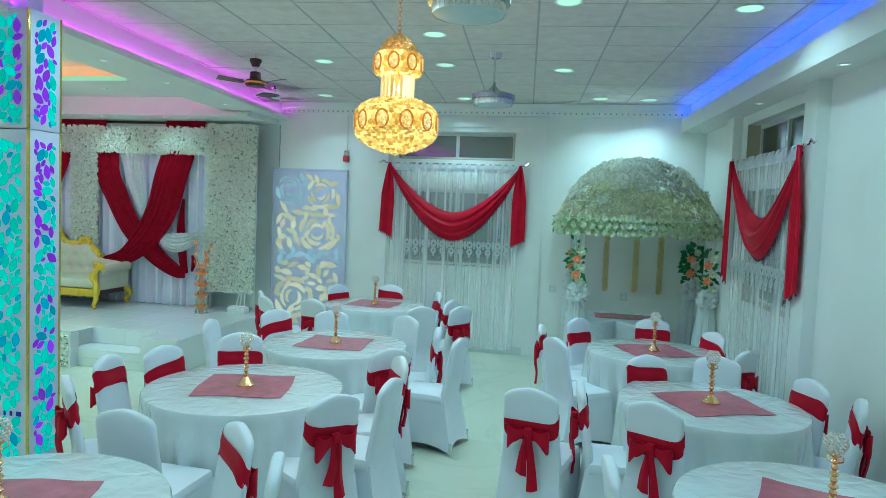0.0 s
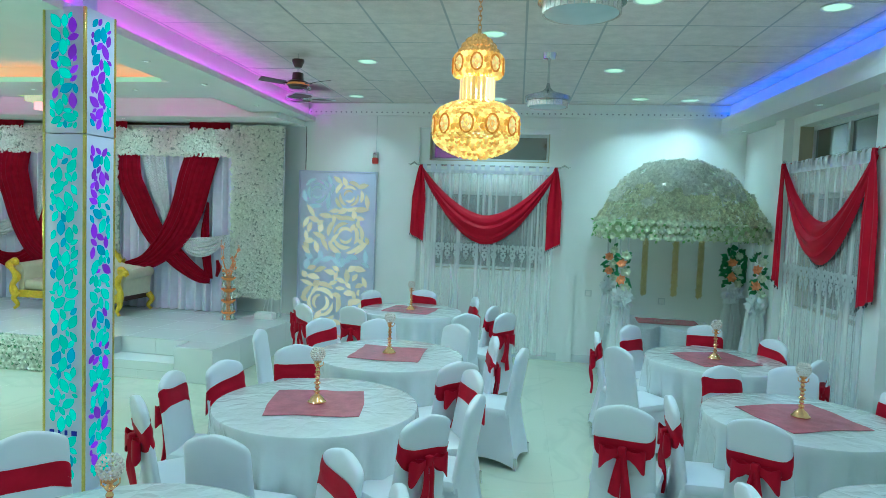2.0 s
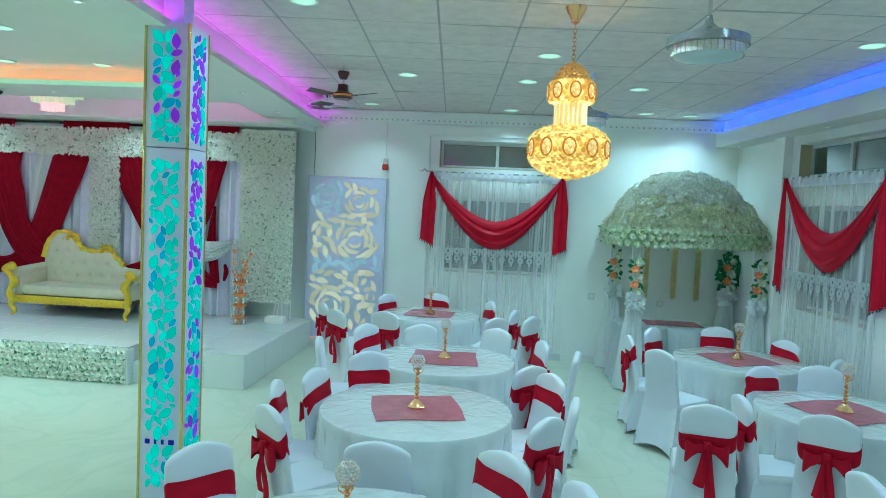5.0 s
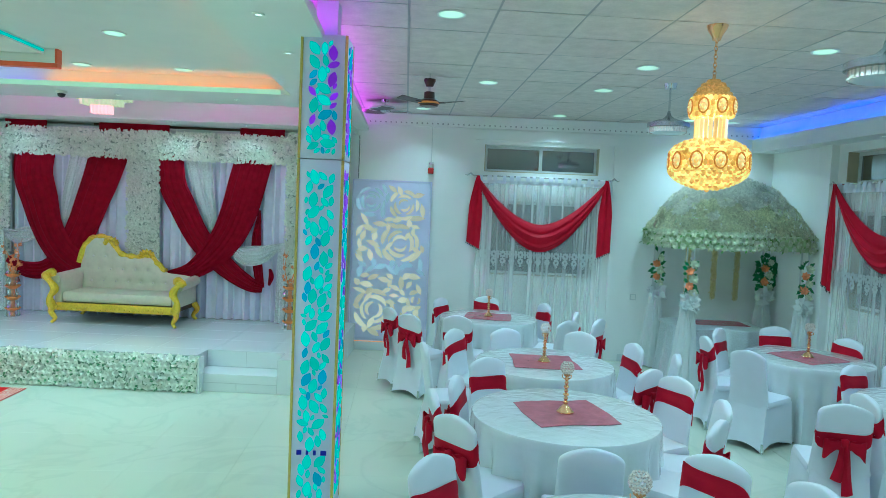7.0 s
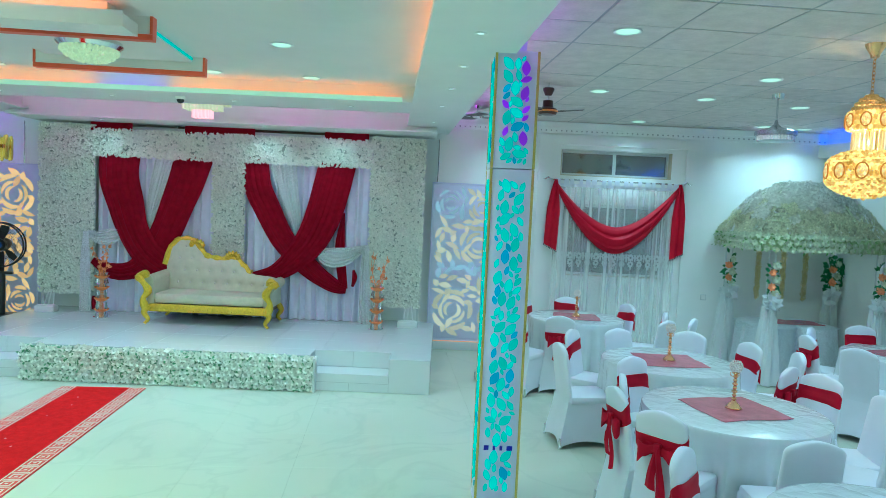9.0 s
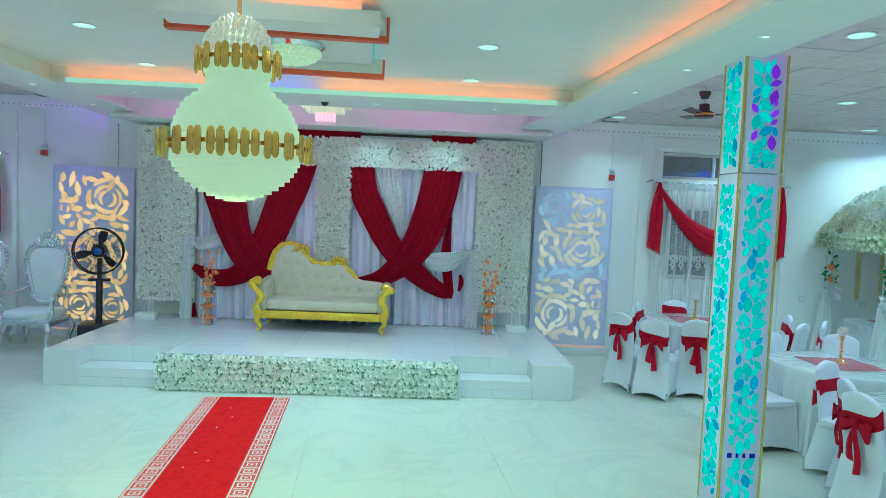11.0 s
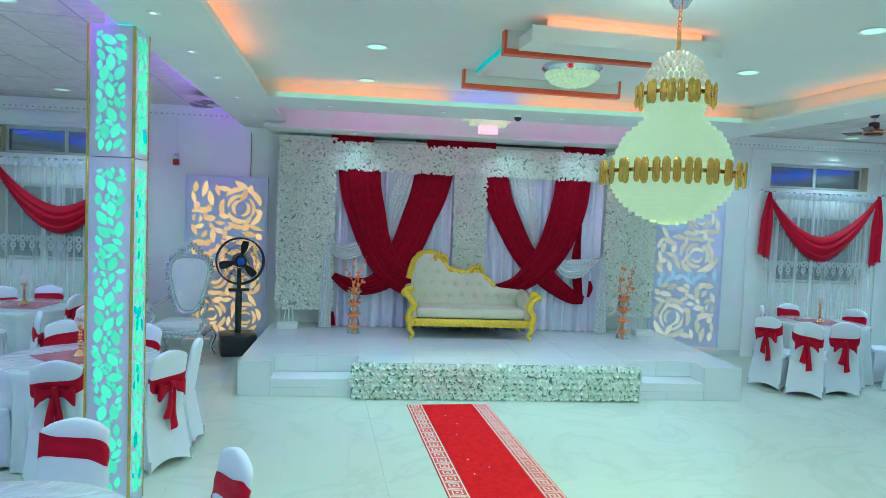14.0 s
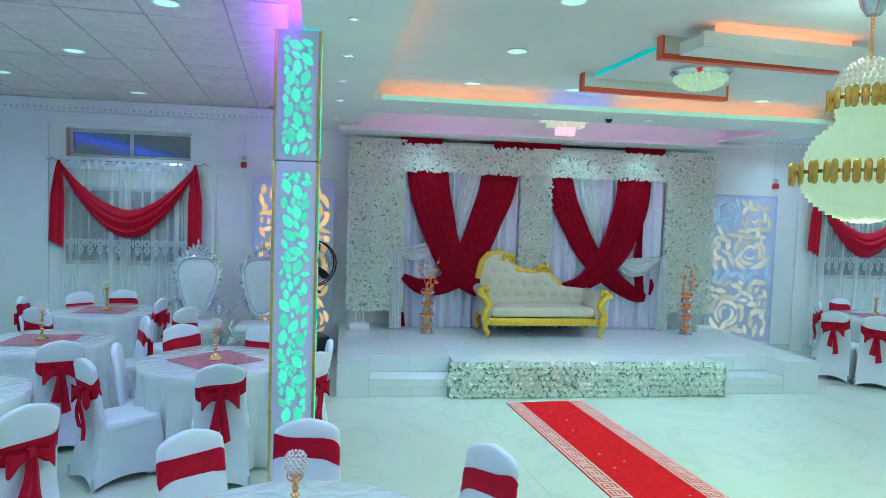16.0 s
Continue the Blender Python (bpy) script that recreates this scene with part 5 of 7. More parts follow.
CARPET = mat("red_carpet_pile", (0.62, 0.006, 0.010), 0.95, spec=0.1, vary=0.16, scale=120, bump=0.5, bscale=400, stain=0.08)
carpet = thing("carpet", "red runner carpet with cream key-pattern borders", "carpet", pose(-6.43, 7.24, 0))
part("field", MB().box(-0.275, -11.0, 0.0, 0.275, 0.0, 0.011, 0.002), CARPET, carpet, smooth=False)
BORDER = border_mat()
for s in (-1, 1):
    part("border", MB().box(-0.082, -11.0, 0.0, 0.082, 0.0, 0.0112), BORDER, carpet, "cream key pattern on red", smooth=False, at=pose(s * 0.358, 0, 0))
rnd = random.Random(8)
mb = MB()
for _ in range(9):
    add_flower(mb, Vector((rnd.uniform(-6.6, -6.25), rnd.uniform(2.5, 7.0), 0.014)), Vector((0, 0, 1)), 0.012, rnd, 3, 0.2)
tagged(new("fallen_petals", mb.mesh("fallen_petals", PETAL)), "few fallen white petals on the red carpet", "petals", kind="stuff")


# ---- sofa ----
def tufted(u0, u1, z0, top, y, lean, cols, rows, bulge):
    """A cushioned back: fn of (a, b) with dents at the buttons; top(u) is its height."""
    def fn(a, b):
        u = u0 + (u1 - u0) * a
        zt = top(u)
        z = z0 + (zt - z0) * b
        d = 0.0
        for r in range(rows):
            zz = z0 + (r + 0.7) * 0.17
            for c in range(cols + 1):
                uu = u0 + (c + (0.5 if r % 2 else 0.0)) * (u1 - u0) / cols
                d += 0.020 * math.exp(-((u - uu) ** 2 + (z - zz) ** 2) / 0.0016)
        e = (1 - (2 * a - 1) ** 6) * (1 - max(0.0, b - 0.6) ** 2 * 4)
        return (u, y + lean * (z - z0) - bulge * max(0.0, e) + d, z)
    return fn


def sofa():
    e = thing("sofa", "cream tufted sofa with a carved gold frame on the stage", "sofa", BACK @ pose(-4.12, -0.72, ST))
    L = 0.845

    def top(u):
        # high rounded crest at one end, sweeping down to the other arm
        f = (u + L) / (2 * L)
        pts = [(0.0, 0.66), (0.03, 0.88), (0.06, 1.02), (0.11, 1.09), (0.18, 1.11), (0.24, 1.09), (0.29, 1.00), (0.335, 0.90), (0.39, 0.855), (0.50, 0.84), (0.56, 0.87), (0.61, 0.86), (0.67, 0.76), (0.73, 0.67), (0.80, 0.64), (1.0, 0.62)]
        for (a, p), (b, q) in zip(pts, pts[1:]):
            if f <= b:
                t = (f - a) / (b - a)
                t = t * t * (3 - 2 * t)
                return p + (q - p) * t
        return 0.62

    part("back_cushion", MB().sheet(tufted(-L + 0.06, L - 0.06, 0.40, top, 0.20, 0.12, 9, 4, 0.05), 72, 26, 0.05), CREAM, e)
    part("back_panel", MB().sheet(lambda a, b: (-L + 0.08 + (2 * L - 0.16) * a, 0.31 + 0.1 * b, 0.26 + (top(-L + 0.08 + (2 * L - 0.16) * a) - 0.28) * b), 40, 6, 0.03), CREAM, e)
    S = [(-L + 0.02 + (2 * L - 0.04) * i / 48) for i in range(49)]
    for a, b in ((0, 13), (13, 36)):
        part("crest_rail", MB().tube([(u, 0.20 + 0.12 * (top(u) - 0.4), top(u) + 0.012) for u in S[a : b + 1]], [0.046 + 0.006 * math.sin(1.7 * q) for q in range(b - a + 1)], 8), GOLDP, e, "carved gold crest rail")
    for u in (S[13], S[28]):
        for k in range(7):
            a = math.pi * k / 6
            part("crest_scroll", MB().lathe([(0.001, -0.044), (0.034, 0), (0.020, 0.03), (0.001, 0.052)], 8), GOLDP, e, "carved gold scroll", at=pose(u + 0.075 * math.cos(a), 0.16 + 0.12 * (top(u) - 0.4), top(u) + 0.015 + 0.06 * math.sin(a), 0, 50 * math.cos(a), 0))
    part("seat_cushion", MB().box(-L + 0.10, -0.34, 0.27, L - 0.10, 0.24, 0.42, 0.05), CREAM, e)
    part("apron", MB().box(-L + 0.05, -0.385, 0.170, L - 0.05, -0.33, 0.275, 0.016), GOLDP, e, "carved gold apron")
    carv = MB()
    for k in range(21):
        x = -0.64 + k * 0.064
        carv.m = pose(x, -0.378, 0.205 - 0.018 * math.cos(k * 0.9), 0, 20 * (-1) ** k, 0)
        carv.lathe([(0.001, -0.024), (0.017, -0.008), (0.013, 0.012), (0.001, 0.026)], 8)
    tagged(part("apron_carving", carv, GOLDP, e), kind="stuff")
    part("base_rail", MB().box(-L + 0.06, -0.33, 0.19, L - 0.06, 0.30, 0.27), DARKW, e, smooth=False)
    for s in (-1, 1):
        zt = 0.66 if s < 0 else 0.62
        arm = MB().grid(lambda a, b: (s * (L - 0.03) + 0.075 * math.cos(2 * math.pi * a) * (1 if b < 0.9 else 0.9), -0.36 + 0.64 * b, zt - 0.08 + 0.07 * math.sin(2 * math.pi * a) + 0.03 * b), 18, 8, closed_u=True)
        arm.f += [tuple(range(17, -1, -1)), tuple(8 * 18 + k for k in range(18))]
        arm.mi += [0, 0]
        part("arm_roll", arm, CREAM, e)
        part("arm_side", MB().box(min(s * (L - 0.11), s * (L - 0.01)), -0.34, 0.26, max(s * (L - 0.11), s * (L - 0.01)), 0.27, zt - 0.07, 0.02), CREAM, e)
        post = [(s * (L - 0.03), -0.40, 0.20), (s * (L + 0.0), -0.42, 0.34), (s * (L - 0.06), -0.41, 0.46), (s * (L + 0.02), -0.42, 0.58), (s * (L + 0.07), -0.40, zt - 0.02), (s * (L - 0.0), -0.39, zt + 0.02), (s * (L - 0.03), -0.39, zt - 0.04)]
        part("arm_post", MB().tube([tuple(p) for p in smooth_path(post, 26)], [0.046 + 0.010 * math.sin(i * 0.9) for i in range(27)], 8), GOLDP, e, "carved gold arm post")
        for yy, sl in ((-0.38, -1), (0.27, 1)):
            leg = [(s * (L - 0.06), yy, 0.25), (s * (L - 0.01), yy + sl * 0.03, 0.16), (s * (L - 0.06), yy + sl * 0.015, 0.07), (s * (L - 0.02), yy + sl * 0.035, 0.012)]
            part("leg", MB().tube([tuple(p) for p in smooth_path(leg, 14)], [0.048 - 0.0022 * i for i in range(14)] + [0.022], 8), GOLDP, e, "carved gold leg")
    but = MB()
    for r in range(4):
        zz = 0.40 + (r + 0.7) * 0.17
        for c in range(1, 9):
            uu = -L + 0.06 + (c + (0.5 if r % 2 else 0)) * (2 * L - 0.12) / 9
            if zz < top(uu) - 0.06 and abs(uu) < L - 0.08:
                but.m = pose(uu, 0.20 + 0.12 * (zz - 0.4) - 0.055, zz, 90)
                but.lathe([(0.016, -0.004), (0.012, 0.006), (0.001, 0.012)], 8)
    tagged(part("button_set", but, CRYSTAL_CUP, e, "crystal tufting buttons"), kind="stuff")
    return e


sofa()


# ---- tall vases with orange branches ----
def vase(u, seed):
    rr = random.Random(seed)
    e = thing("floor_vase", "clear stacked vase with orange-gold rings and twisted branches", "vase", BACK @ pose(u, -0.78, ST), "stage vases")
    prof = []
    for k, (r0, r1) in enumerate(((0.085, 0.07), (0.075, 0.055), (0.07, 0.05), (0.09, 0.06))):
        z = 0.012 + k * 0.155
        prof += [(r0, z), (r1, z + 0.09), (r0 * 0.9, z + 0.15)]
    part("base", MB().lathe([(0.105, 0), (0.105, 0.012), (0.001, 0.013)], 24), CHROME, e)
    part("glass", MB().lathe(prof, 20, caps=False), ACRYL, e, "clear ribbed glass body")
    part("core", MB().lathe([(0.045, 0.013), (0.035, 0.3), (0.045, 0.62), (0.001, 0.62)], 14), ROSEGOLD, e, "orange-gold core")
    for k in range(4):
        z = 0.10 + k * 0.155
        part("ring", MB().lathe([(0.035, z - 0.045), (0.098, z + 0.012), (0.098, z + 0.022), (0.035, z - 0.033)], 20, caps=False), ROSEGOLD, e, "orange-gold ring")
    for k in range(9):
        a, ln = rr.uniform(0, 6.28), rr.uniform(0.12, 0.50)
        pts, p = [], Vector((0.02 * math.cos(a), 0.02 * math.sin(a), 0.60))
        for i in range(7):
            f = i / 6
            rad = 0.03 + 0.13 * f * rr.uniform(0.6, 1.0)
            pts.append((rad * math.cos(a + 1.8 * f), rad * 0.7 * math.sin(a + 1.8 * f), 0.60 + ln * f))
        br = part("branch", MB().tube(pts, [0.005 - 0.0005 * i for i in range(7)], 5), ROSEGOLD, e, "twisted orange branch")
        fl = MB()
        for q in pts[3::2]:
            add_flower(fl, Vector(q), Vector((rr.uniform(-1, 1), -1, rr.uniform(-0.2, 1))), 0.030, rr, 5, 0.4)
        tagged(part("blossom_spray", fl, PEACH, br), kind="stuff")
    return e


vase(-5.70, 3)
vase(-1.88, 6)


# ---- thrones ----
def throne(x, y, rot):
    e = thing("throne_chair", "tall white throne chair with a carved silver frame", "chair", pose(x, y, 0, 0, 0, rot), "silver thrones")
    def edge(k, grow=0.0):
        """The waisted outline of the back, going round in 40 steps."""
        a = 2 * math.pi * k / 40
        z = 0.98 - (0.36 + grow) * math.cos(a)
        w = (0.238 - 0.088 * math.cos(a) + 0.020 * math.cos(2 * a)) * abs(math.sin(a)) ** 0.75 + grow
        return (math.copysign(w, math.sin(a)) if abs(math.sin(a)) > 1e-6 else 0.0, 0.19 + 0.10 * (z - 1.02), z)
    rim = [edge(k) for k in range(40)]
    pad = MB()
    pad.add([(0, 0.165, 1.02)] + [(p[0] * 0.86, p[1] - 0.022, 1.02 + (p[2] - 1.02) * 0.86) for p in rim] + rim + [(p[0], p[1] + 0.05, p[2]) for p in rim] + [(0, 0.24, 1.02)],
            [(0, 1 + k, 1 + (k + 1) % 40) for k in range(40)] + [(1 + k, 41 + k, 41 + (k + 1) % 40, 1 + (k + 1) % 40) for k in range(40)] + [(41 + k, 81 + k, 81 + (k + 1) % 40, 41 + (k + 1) % 40) for k in range(40)] + [(121, 81 + (k + 1) % 40, 81 + k) for k in range(40)])
    part("back_pad", pad, WPAD, e)
    part("back_frame", MB().tube([edge(k, 0.02) for k in range(41)], 0.030, 8), SILVER, e, "carved silver back frame")
    scroll = MB()
    for k in range(4, 37):
        p = edge(k, 0.047)
        scroll.m = pose(p[0], p[1], p[2], 0, math.degrees(math.atan2(p[0], p[2] - 1.02)) + 25 * (-1) ** k, 0)
        scroll.lathe([(0.001, -0.036), (0.030, -0.010), (0.019, 0.018), (0.001, 0.046)], 7)
    tagged(part("frame_carving", scroll, SILVER, e, "carved silver scrolls"), kind="stuff")
    for k in range(9):
        a = math.pi * k / 8
        part("crest_leaf", MB().lathe([(0.001, -0.05), (0.030, -0.005), (0.018, 0.03), (0.001, 0.065)], 8), SILVER, e, "carved silver crest leaf", at=pose(0.13 * math.cos(a), 0.235, 1.40 + 0.05 * math.sin(a) + 0.05 * math.sin(a) ** 3, 0, 55 * math.cos(a), 0))
    part("crest_finial", MB().lathe([(0.022, -0.05), (0.030, -0.02), (0.010, 0.01), (0.016, 0.03), (0.001, 0.075)], 10), SILVER, e, "carved silver finial", at=pose(0, 0.235, 1.54))
    part("seat_cushion", MB().box(-0.29, -0.33, 0.42, 0.29, 0.20, 0.53, 0.045), WPAD, e)
    part("seat_rail", MB().box(-0.31, -0.35, 0.34, 0.31, 0.24, 0.43, 0.015), SILVER, e, "carved silver seat rail")
    cv = MB()
    for k in range(9):
        cv.m = pose(-0.26 + k * 0.065, -0.352, 0.365 - 0.02 * math.cos(k * 1.57), 0, 25 * (-1) ** k, 0)
        cv.lathe([(0.001, -0.025), (0.018, 0), (0.001, 0.028)], 8)
    tagged(part("rail_carving", cv, SILVER, e), kind="stuff")
    for s in (-1, 1):
        arm = [(s * 0.25, 0.20, 0.80), (s * 0.33, 0.08, 0.74), (s * 0.35, -0.12, 0.73), (s * 0.36, -0.27, 0.76), (s * 0.37, -0.33, 0.70), (s * 0.34, -0.30, 0.66)]
        part("arm", MB().tube([tuple(p) for p in smooth_path(arm, 20)], 0.026, 8), SILVER, e)
        sup = [(s * 0.36, -0.28, 0.72), (s * 0.31, -0.24, 0.60), (s * 0.34, -0.28, 0.50), (s * 0.30, -0.30, 0.42)]
        part("arm_support", MB().tube([tuple(p) for p in smooth_path(sup, 14)], 0.024, 8), SILVER, e)
        for yy, q in ((-0.31, -1), (0.20, 1)):
            leg = [(s * 0.28, yy, 0.38), (s * 0.33, yy + q * 0.04, 0.28), (s * 0.29, yy + q * 0.02, 0.12), (s * 0.33, yy + q * 0.05, 0.012)]
            part("leg", MB().tube([tuple(p) for p in smooth_path(leg, 14)], [0.045 - 0.0018 * i for i in range(14)] + [0.024], 8), SILVER, e, "carved silver cabriole leg")
    return e


throne(-10.42, 9.64, -3)
throne(-9.58, 9.56, -6)


# ---- pedestal fan ----
fan = thing("pedestal_fan", "large black pedestal fan with a wire guard", "fan", pose(-8.92, 9.86, 0, 0, 0, 12))
part("base", MB().box(-0.24, -0.22, 0.0, 0.24, 0.22, 0.30, 0.03), BLACK, fan)
part("pole", MB().lathe([(0.045, 0.30), (0.045, 0.9), (0.03, 0.92), (0.03, 1.2), (0.001, 1.2)], 14), BLACK, fan)
part("collar", MB().box(-0.14, -0.04, 0.88, 0.14, 0.04, 0.92, 0.01), BLACK, fan)
part("motor", MB().lathe([(0.001, -0.02), (0.08, 0.0), (0.10, 0.06), (0.08, 0.18), (0.001, 0.22)], 18), BLACK, fan, at=pose(0, -0.02, 1.31, -90, 0, 0))
gd = MB()
for yy in (-0.16, -0.04):
    for r in (0.315, 0.21, 0.105):
        gd.tube([(r * math.sin(2 * math.pi * k / 36), yy - (0.05 * (0.315 - r) if yy < -0.1 else 0), 1.31 + r * math.cos(2 * math.pi * k / 36)) for k in range(37)], 0.011 if r > 0.25 else 0.002, 5)
for k in range(96):
    a = 2 * math.pi * k / 96
    gd.tube([(0.05 * math.sin(a), -0.18, 1.31 + 0.05 * math.cos(a)), (0.315 * math.sin(a), -0.16, 1.31 + 0.315 * math.cos(a)), (0.315 * math.sin(a), -0.04, 1.31 + 0.315 * math.cos(a))], 0.0014, 4)
tagged(part("guard", gd, BLACK, fan, "black wire guard"), kind="stuff")
for k in range(3):
    a0 = radians(15 + 120 * k)
    def bl(a, b):
        r = 0.05 + 0.235 * b
        t = a0 + (a - 0.5) * (0.30 + 0.22 * math.sin(math.pi * b))
        return (r * math.sin(t), -0.10 + 0.06 * (a - 0.5), 1.31 + r * math.cos(t))
    part("blade", MB().sheet(bl, 6, 6, 0.005), BLACK, fan)
part("hub_cap", MB().lathe([(0.001, 0.0), (0.085, 0.012), (0.09, 0.10), (0.001, 0.10)], 18), BLACK, fan, at=pose(0, -0.155, 1.31, -90, 0, 0))
part("hub", MB().lathe([(0.001, 0.0), (0.05, 0.01), (0.055, 0.04)], 16), mat("blue_badge", (0.02, 0.10, 0.45), 0.3), fan, "round blue centre badge", at=pose(0, -0.20, 1.31, -90, 0, 0))


# ---- window dressings ----
def dressing(m, u0, u1, seed, sash_l, sash_r, swag, z=2.61, lz=1.50):
    um = (u0 + u1) / 2
    rod = thing("curtain_rod", "slim metal curtain rod with leaf finials", "curtain rod", m, "curtain rods")
    part("rod", MB().tube([(u0 - 0.05, -0.10, z), (u1 + 0.05, -0.10, z)], 0.011, 8), CHROME, rod)
    for s, u in ((-1, u0 - 0.05), (1, u1 + 0.05)):
        part("finial", MB().tube([(u, -0.10, z), (u + s * 0.04, -0.10, z + 0.03), (u + s * 0.09, -0.10, z), (u + s * 0.12, -0.10, z + 0.01)], [0.012, 0.016, 0.009, 0.003], 6), CHROME, rod, "leaf-shaped finial")
        part("bracket", MB().tube([(u - s * 0.02, -0.10, z), (u - s * 0.02, -0.036, z - 0.01)], 0.008, 6), CHROME, rod)
    cur = thing("voile_curtain", "sheer white voile curtain with a lace border and tab heading", "curtain", m, "voile curtains")
    part("panel", pleats(u0 + 0.03, u1 - 0.03, 0.06, z - 0.10, -0.085, 17, 0.007, seed, 0.002), SHEER, cur)
    part("heading", pleats(u0 + 0.03, u1 - 0.03, z - 0.10, z - 0.055, -0.085, 17, 0.008, seed, 0.004), CHAIRC, cur, "opaque white heading band")
    lace = MB()
    n = 13
    for k in range(n):
        uu = u0 + 0.10 + (u1 - u0 - 0.2) * (k + 0.5) / n
        for rr, dz in ((0.052, 0.0), (0.046, -0.095), (0.020, -0.155)):
            for j in range(8):
                a = 2 * math.pi * j / 8
                c, s2 = math.cos(a), math.sin(a)
                pet = [(0.22, 0.0), (0.6, 0.36), (1.0, 0.16), (1.0, -0.16), (0.6, -0.36)]
                lace.prism([(uu + rr * 0.95 * (p * s2 + q * c), lz + dz + rr * 1.1 * (p * c - q * s2)) for p, q in pet], -0.113, -0.110)
        for sgn in (-0.5, 0.5):
            uk = uu + sgn * (u1 - u0 - 0.2) / n
            lace.prism([(uk - 0.018, lz + 0.05), (uk + 0.018, lz + 0.05), (uk + 0.010, lz - 0.06), (uk - 0.010, lz - 0.06)], -0.113, -0.1105)
    part("lace_border", lace, LACE, cur, "white lace medallions")
    for k in range(17):
        uu = u0 + 0.06 + (u1 - u0 - 0.12) * (k + 0.16 * math.sin(2.3 * k)) / 16
        w = 0.028 + 0.006 * math.sin(1.7 * k)
        loop = MB().sheet(lambda a, b: (uu + (a - 0.5) * 2 * w, -0.10 + 0.016 * math.cos(math.pi * b), z - 0.058 + (0.072 + 0.004 * math.sin(1.9 * k)) * math.sin(math.pi * b) ** 0.5), 3, 12, 0.003)
        part("heading_tab", loop, CHAIRC, cur)
    sw = thing("window_swag", "crimson satin swag with two tails over a voile curtain", "swag", m, "crimson swags")
    def drop(a, b):
        # a along the swag, b from its upper to its lower edge
        up = 0.10 * (1 - (2 * a - 1) ** 2) * 0
        sag_t, sag_b = swag
        c = 1 - abs(2 * a - 1) ** 1.75
        zt, zb = z + 0.01 - sag_t * c, z - 0.06 * abs(2 * a - 1) - sag_b * c
        f = (math.sin(b * 19 + 1.5 * math.sin(3 * a)) * 0.011 + math.sin(b * 34 + 4 * a) * 0.005) * (0.3 + c)
        return (u0 + (u1 - u0) * a, -0.125 - 0.05 * math.sin(math.pi * min(1, b)) * (0.3 + c) + f, zt + (zb - zt) * b)
    cloth = part("swag", MB().sheet(drop, 40, 26, 0.005), SWAGM, sw)
    bead = MB()
    for k in range(56):
        p = drop(0.04 + 0.92 * k / 55, 1.0)
        bead.m = pose(p[0], p[1] - 0.002, p[2] - 0.008)
        bead.lathe([(0.001, -0.012), (0.007, 0), (0.001, 0.012)], 5)
    tagged(part("bead_fringe", bead, BLACK, cloth, "dark bead fringe"), kind="stuff")
    for (ua, ub, w, zb, nm) in ((u0, u0 - 0.04 if sash_l[1] else u0, sash_l[0], sash_l[2], "tail"), (u1, u1, sash_r[0], sash_r[2], "tail")):
        s = -1 if ua == u0 else 1
        def tl(a, b):
            wd = 0.03 + (w - 0.03) * min(1, b * 2.2) ** 0.7
            uu = ua + (ub - ua) * b + (-s) * 0.02 + (a - 0.5) * wd
            stag = (0.5 + s * (a - 0.5)) * 0.10 * b
            return (uu, -0.150 + 0.014 * math.sin(a * 12 + b), z + (zb - z) * b - (0 if s < 0 else 0) + stag * (1 if s > 0 else 1) - 0.10 * b * 0)
        tp = part(nm, MB().sheet(tl, 16, 20, 0.005), SWAGM, sw)
        bd = MB()
        for k in range(9):
            p = tl(k / 8, 1.0)
            bd.m = pose(p[0], p[1] - 0.004, p[2] - 0.012)
            bd.lathe([(0.001, -0.014), (0.009, 0), (0.001, 0.014)], 6)
        part("bead_fringe", bd, BLACK, tp, "dark bead fringe")


SWAGM = mat("crimson_satin", (0.46, 0.0, 0.024), 0.45, spec=0.16, vary=0.12, scale=9, bump=0.06, bscale=40)
dressing(BACK, 0.60, 2.47, 3, (0.19, 1, 1.56), (0.19, 0, 1.50), (0.68, 1.06))
dressing(BACK, -10.72, -8.91, 4, (0.19, 1, 1.43), (0.19, 0, 1.42), (0.66, 1.03))
dressing(RIGHTM, -7.70, -5.86, 5, (0.19, 1, 1.33), (0.26, 0, 1.33), (0.60, 0.98), lz=1.54)

# ---- alarm boxes, sockets, camera ----
for u, nm in ((-0.07, 1), (-8.29, 2)):
    al = thing("alarm_beacon", "small red wall beacon under a clear cap", "alarm", BACK @ pose(u, -0.002, 2.66), "wall beacons")
    part("backplate", MB().box(-0.035, -0.012, -0.06, 0.035, 0, 0.12, 0.004), ALU, al)
    part("body", MB().box(-0.04, -0.075, -0.05, 0.04, -0.012, 0.03, 0.008), REDP, al, "red plastic body")
    part("cap", MB().box(-0.032, -0.065, 0.03, 0.032, -0.014, 0.10, 0.008), CHROME, al)
    part("cable", MB().tube([(0, -0.008, 0.12), (0.002, -0.008, 0.4), (0, -0.008, 0.62)], 0.004, 5), ALU, al)
# The edge where the stage recess begins, drawn as a thin tube.
for u in (-7.26, -1.12):
    cable = thing("wall_cable", "thin grey upright line where the stage recess begins", "cable", BACK @ pose(u, 0, 0), "wall cables")
    part("edge_line", MB().tube([(0, -0.010, 3.12), (0.004, -0.010, 2.85), (0, -0.010, 2.50)], 0.007, 6), DRUM, cable)
    for z in (3.05, 2.8, 2.58):
        part("edge_block", MB().box(-0.012, -0.018, z, 0.012, 0, z + 0.012, 0.002), CEIL, cable, smooth=False)
cam_dome = thing("dome_camera", "small white dome camera with a black eye", "security camera", pose(-5.73, 7.40, BEAM_Z))
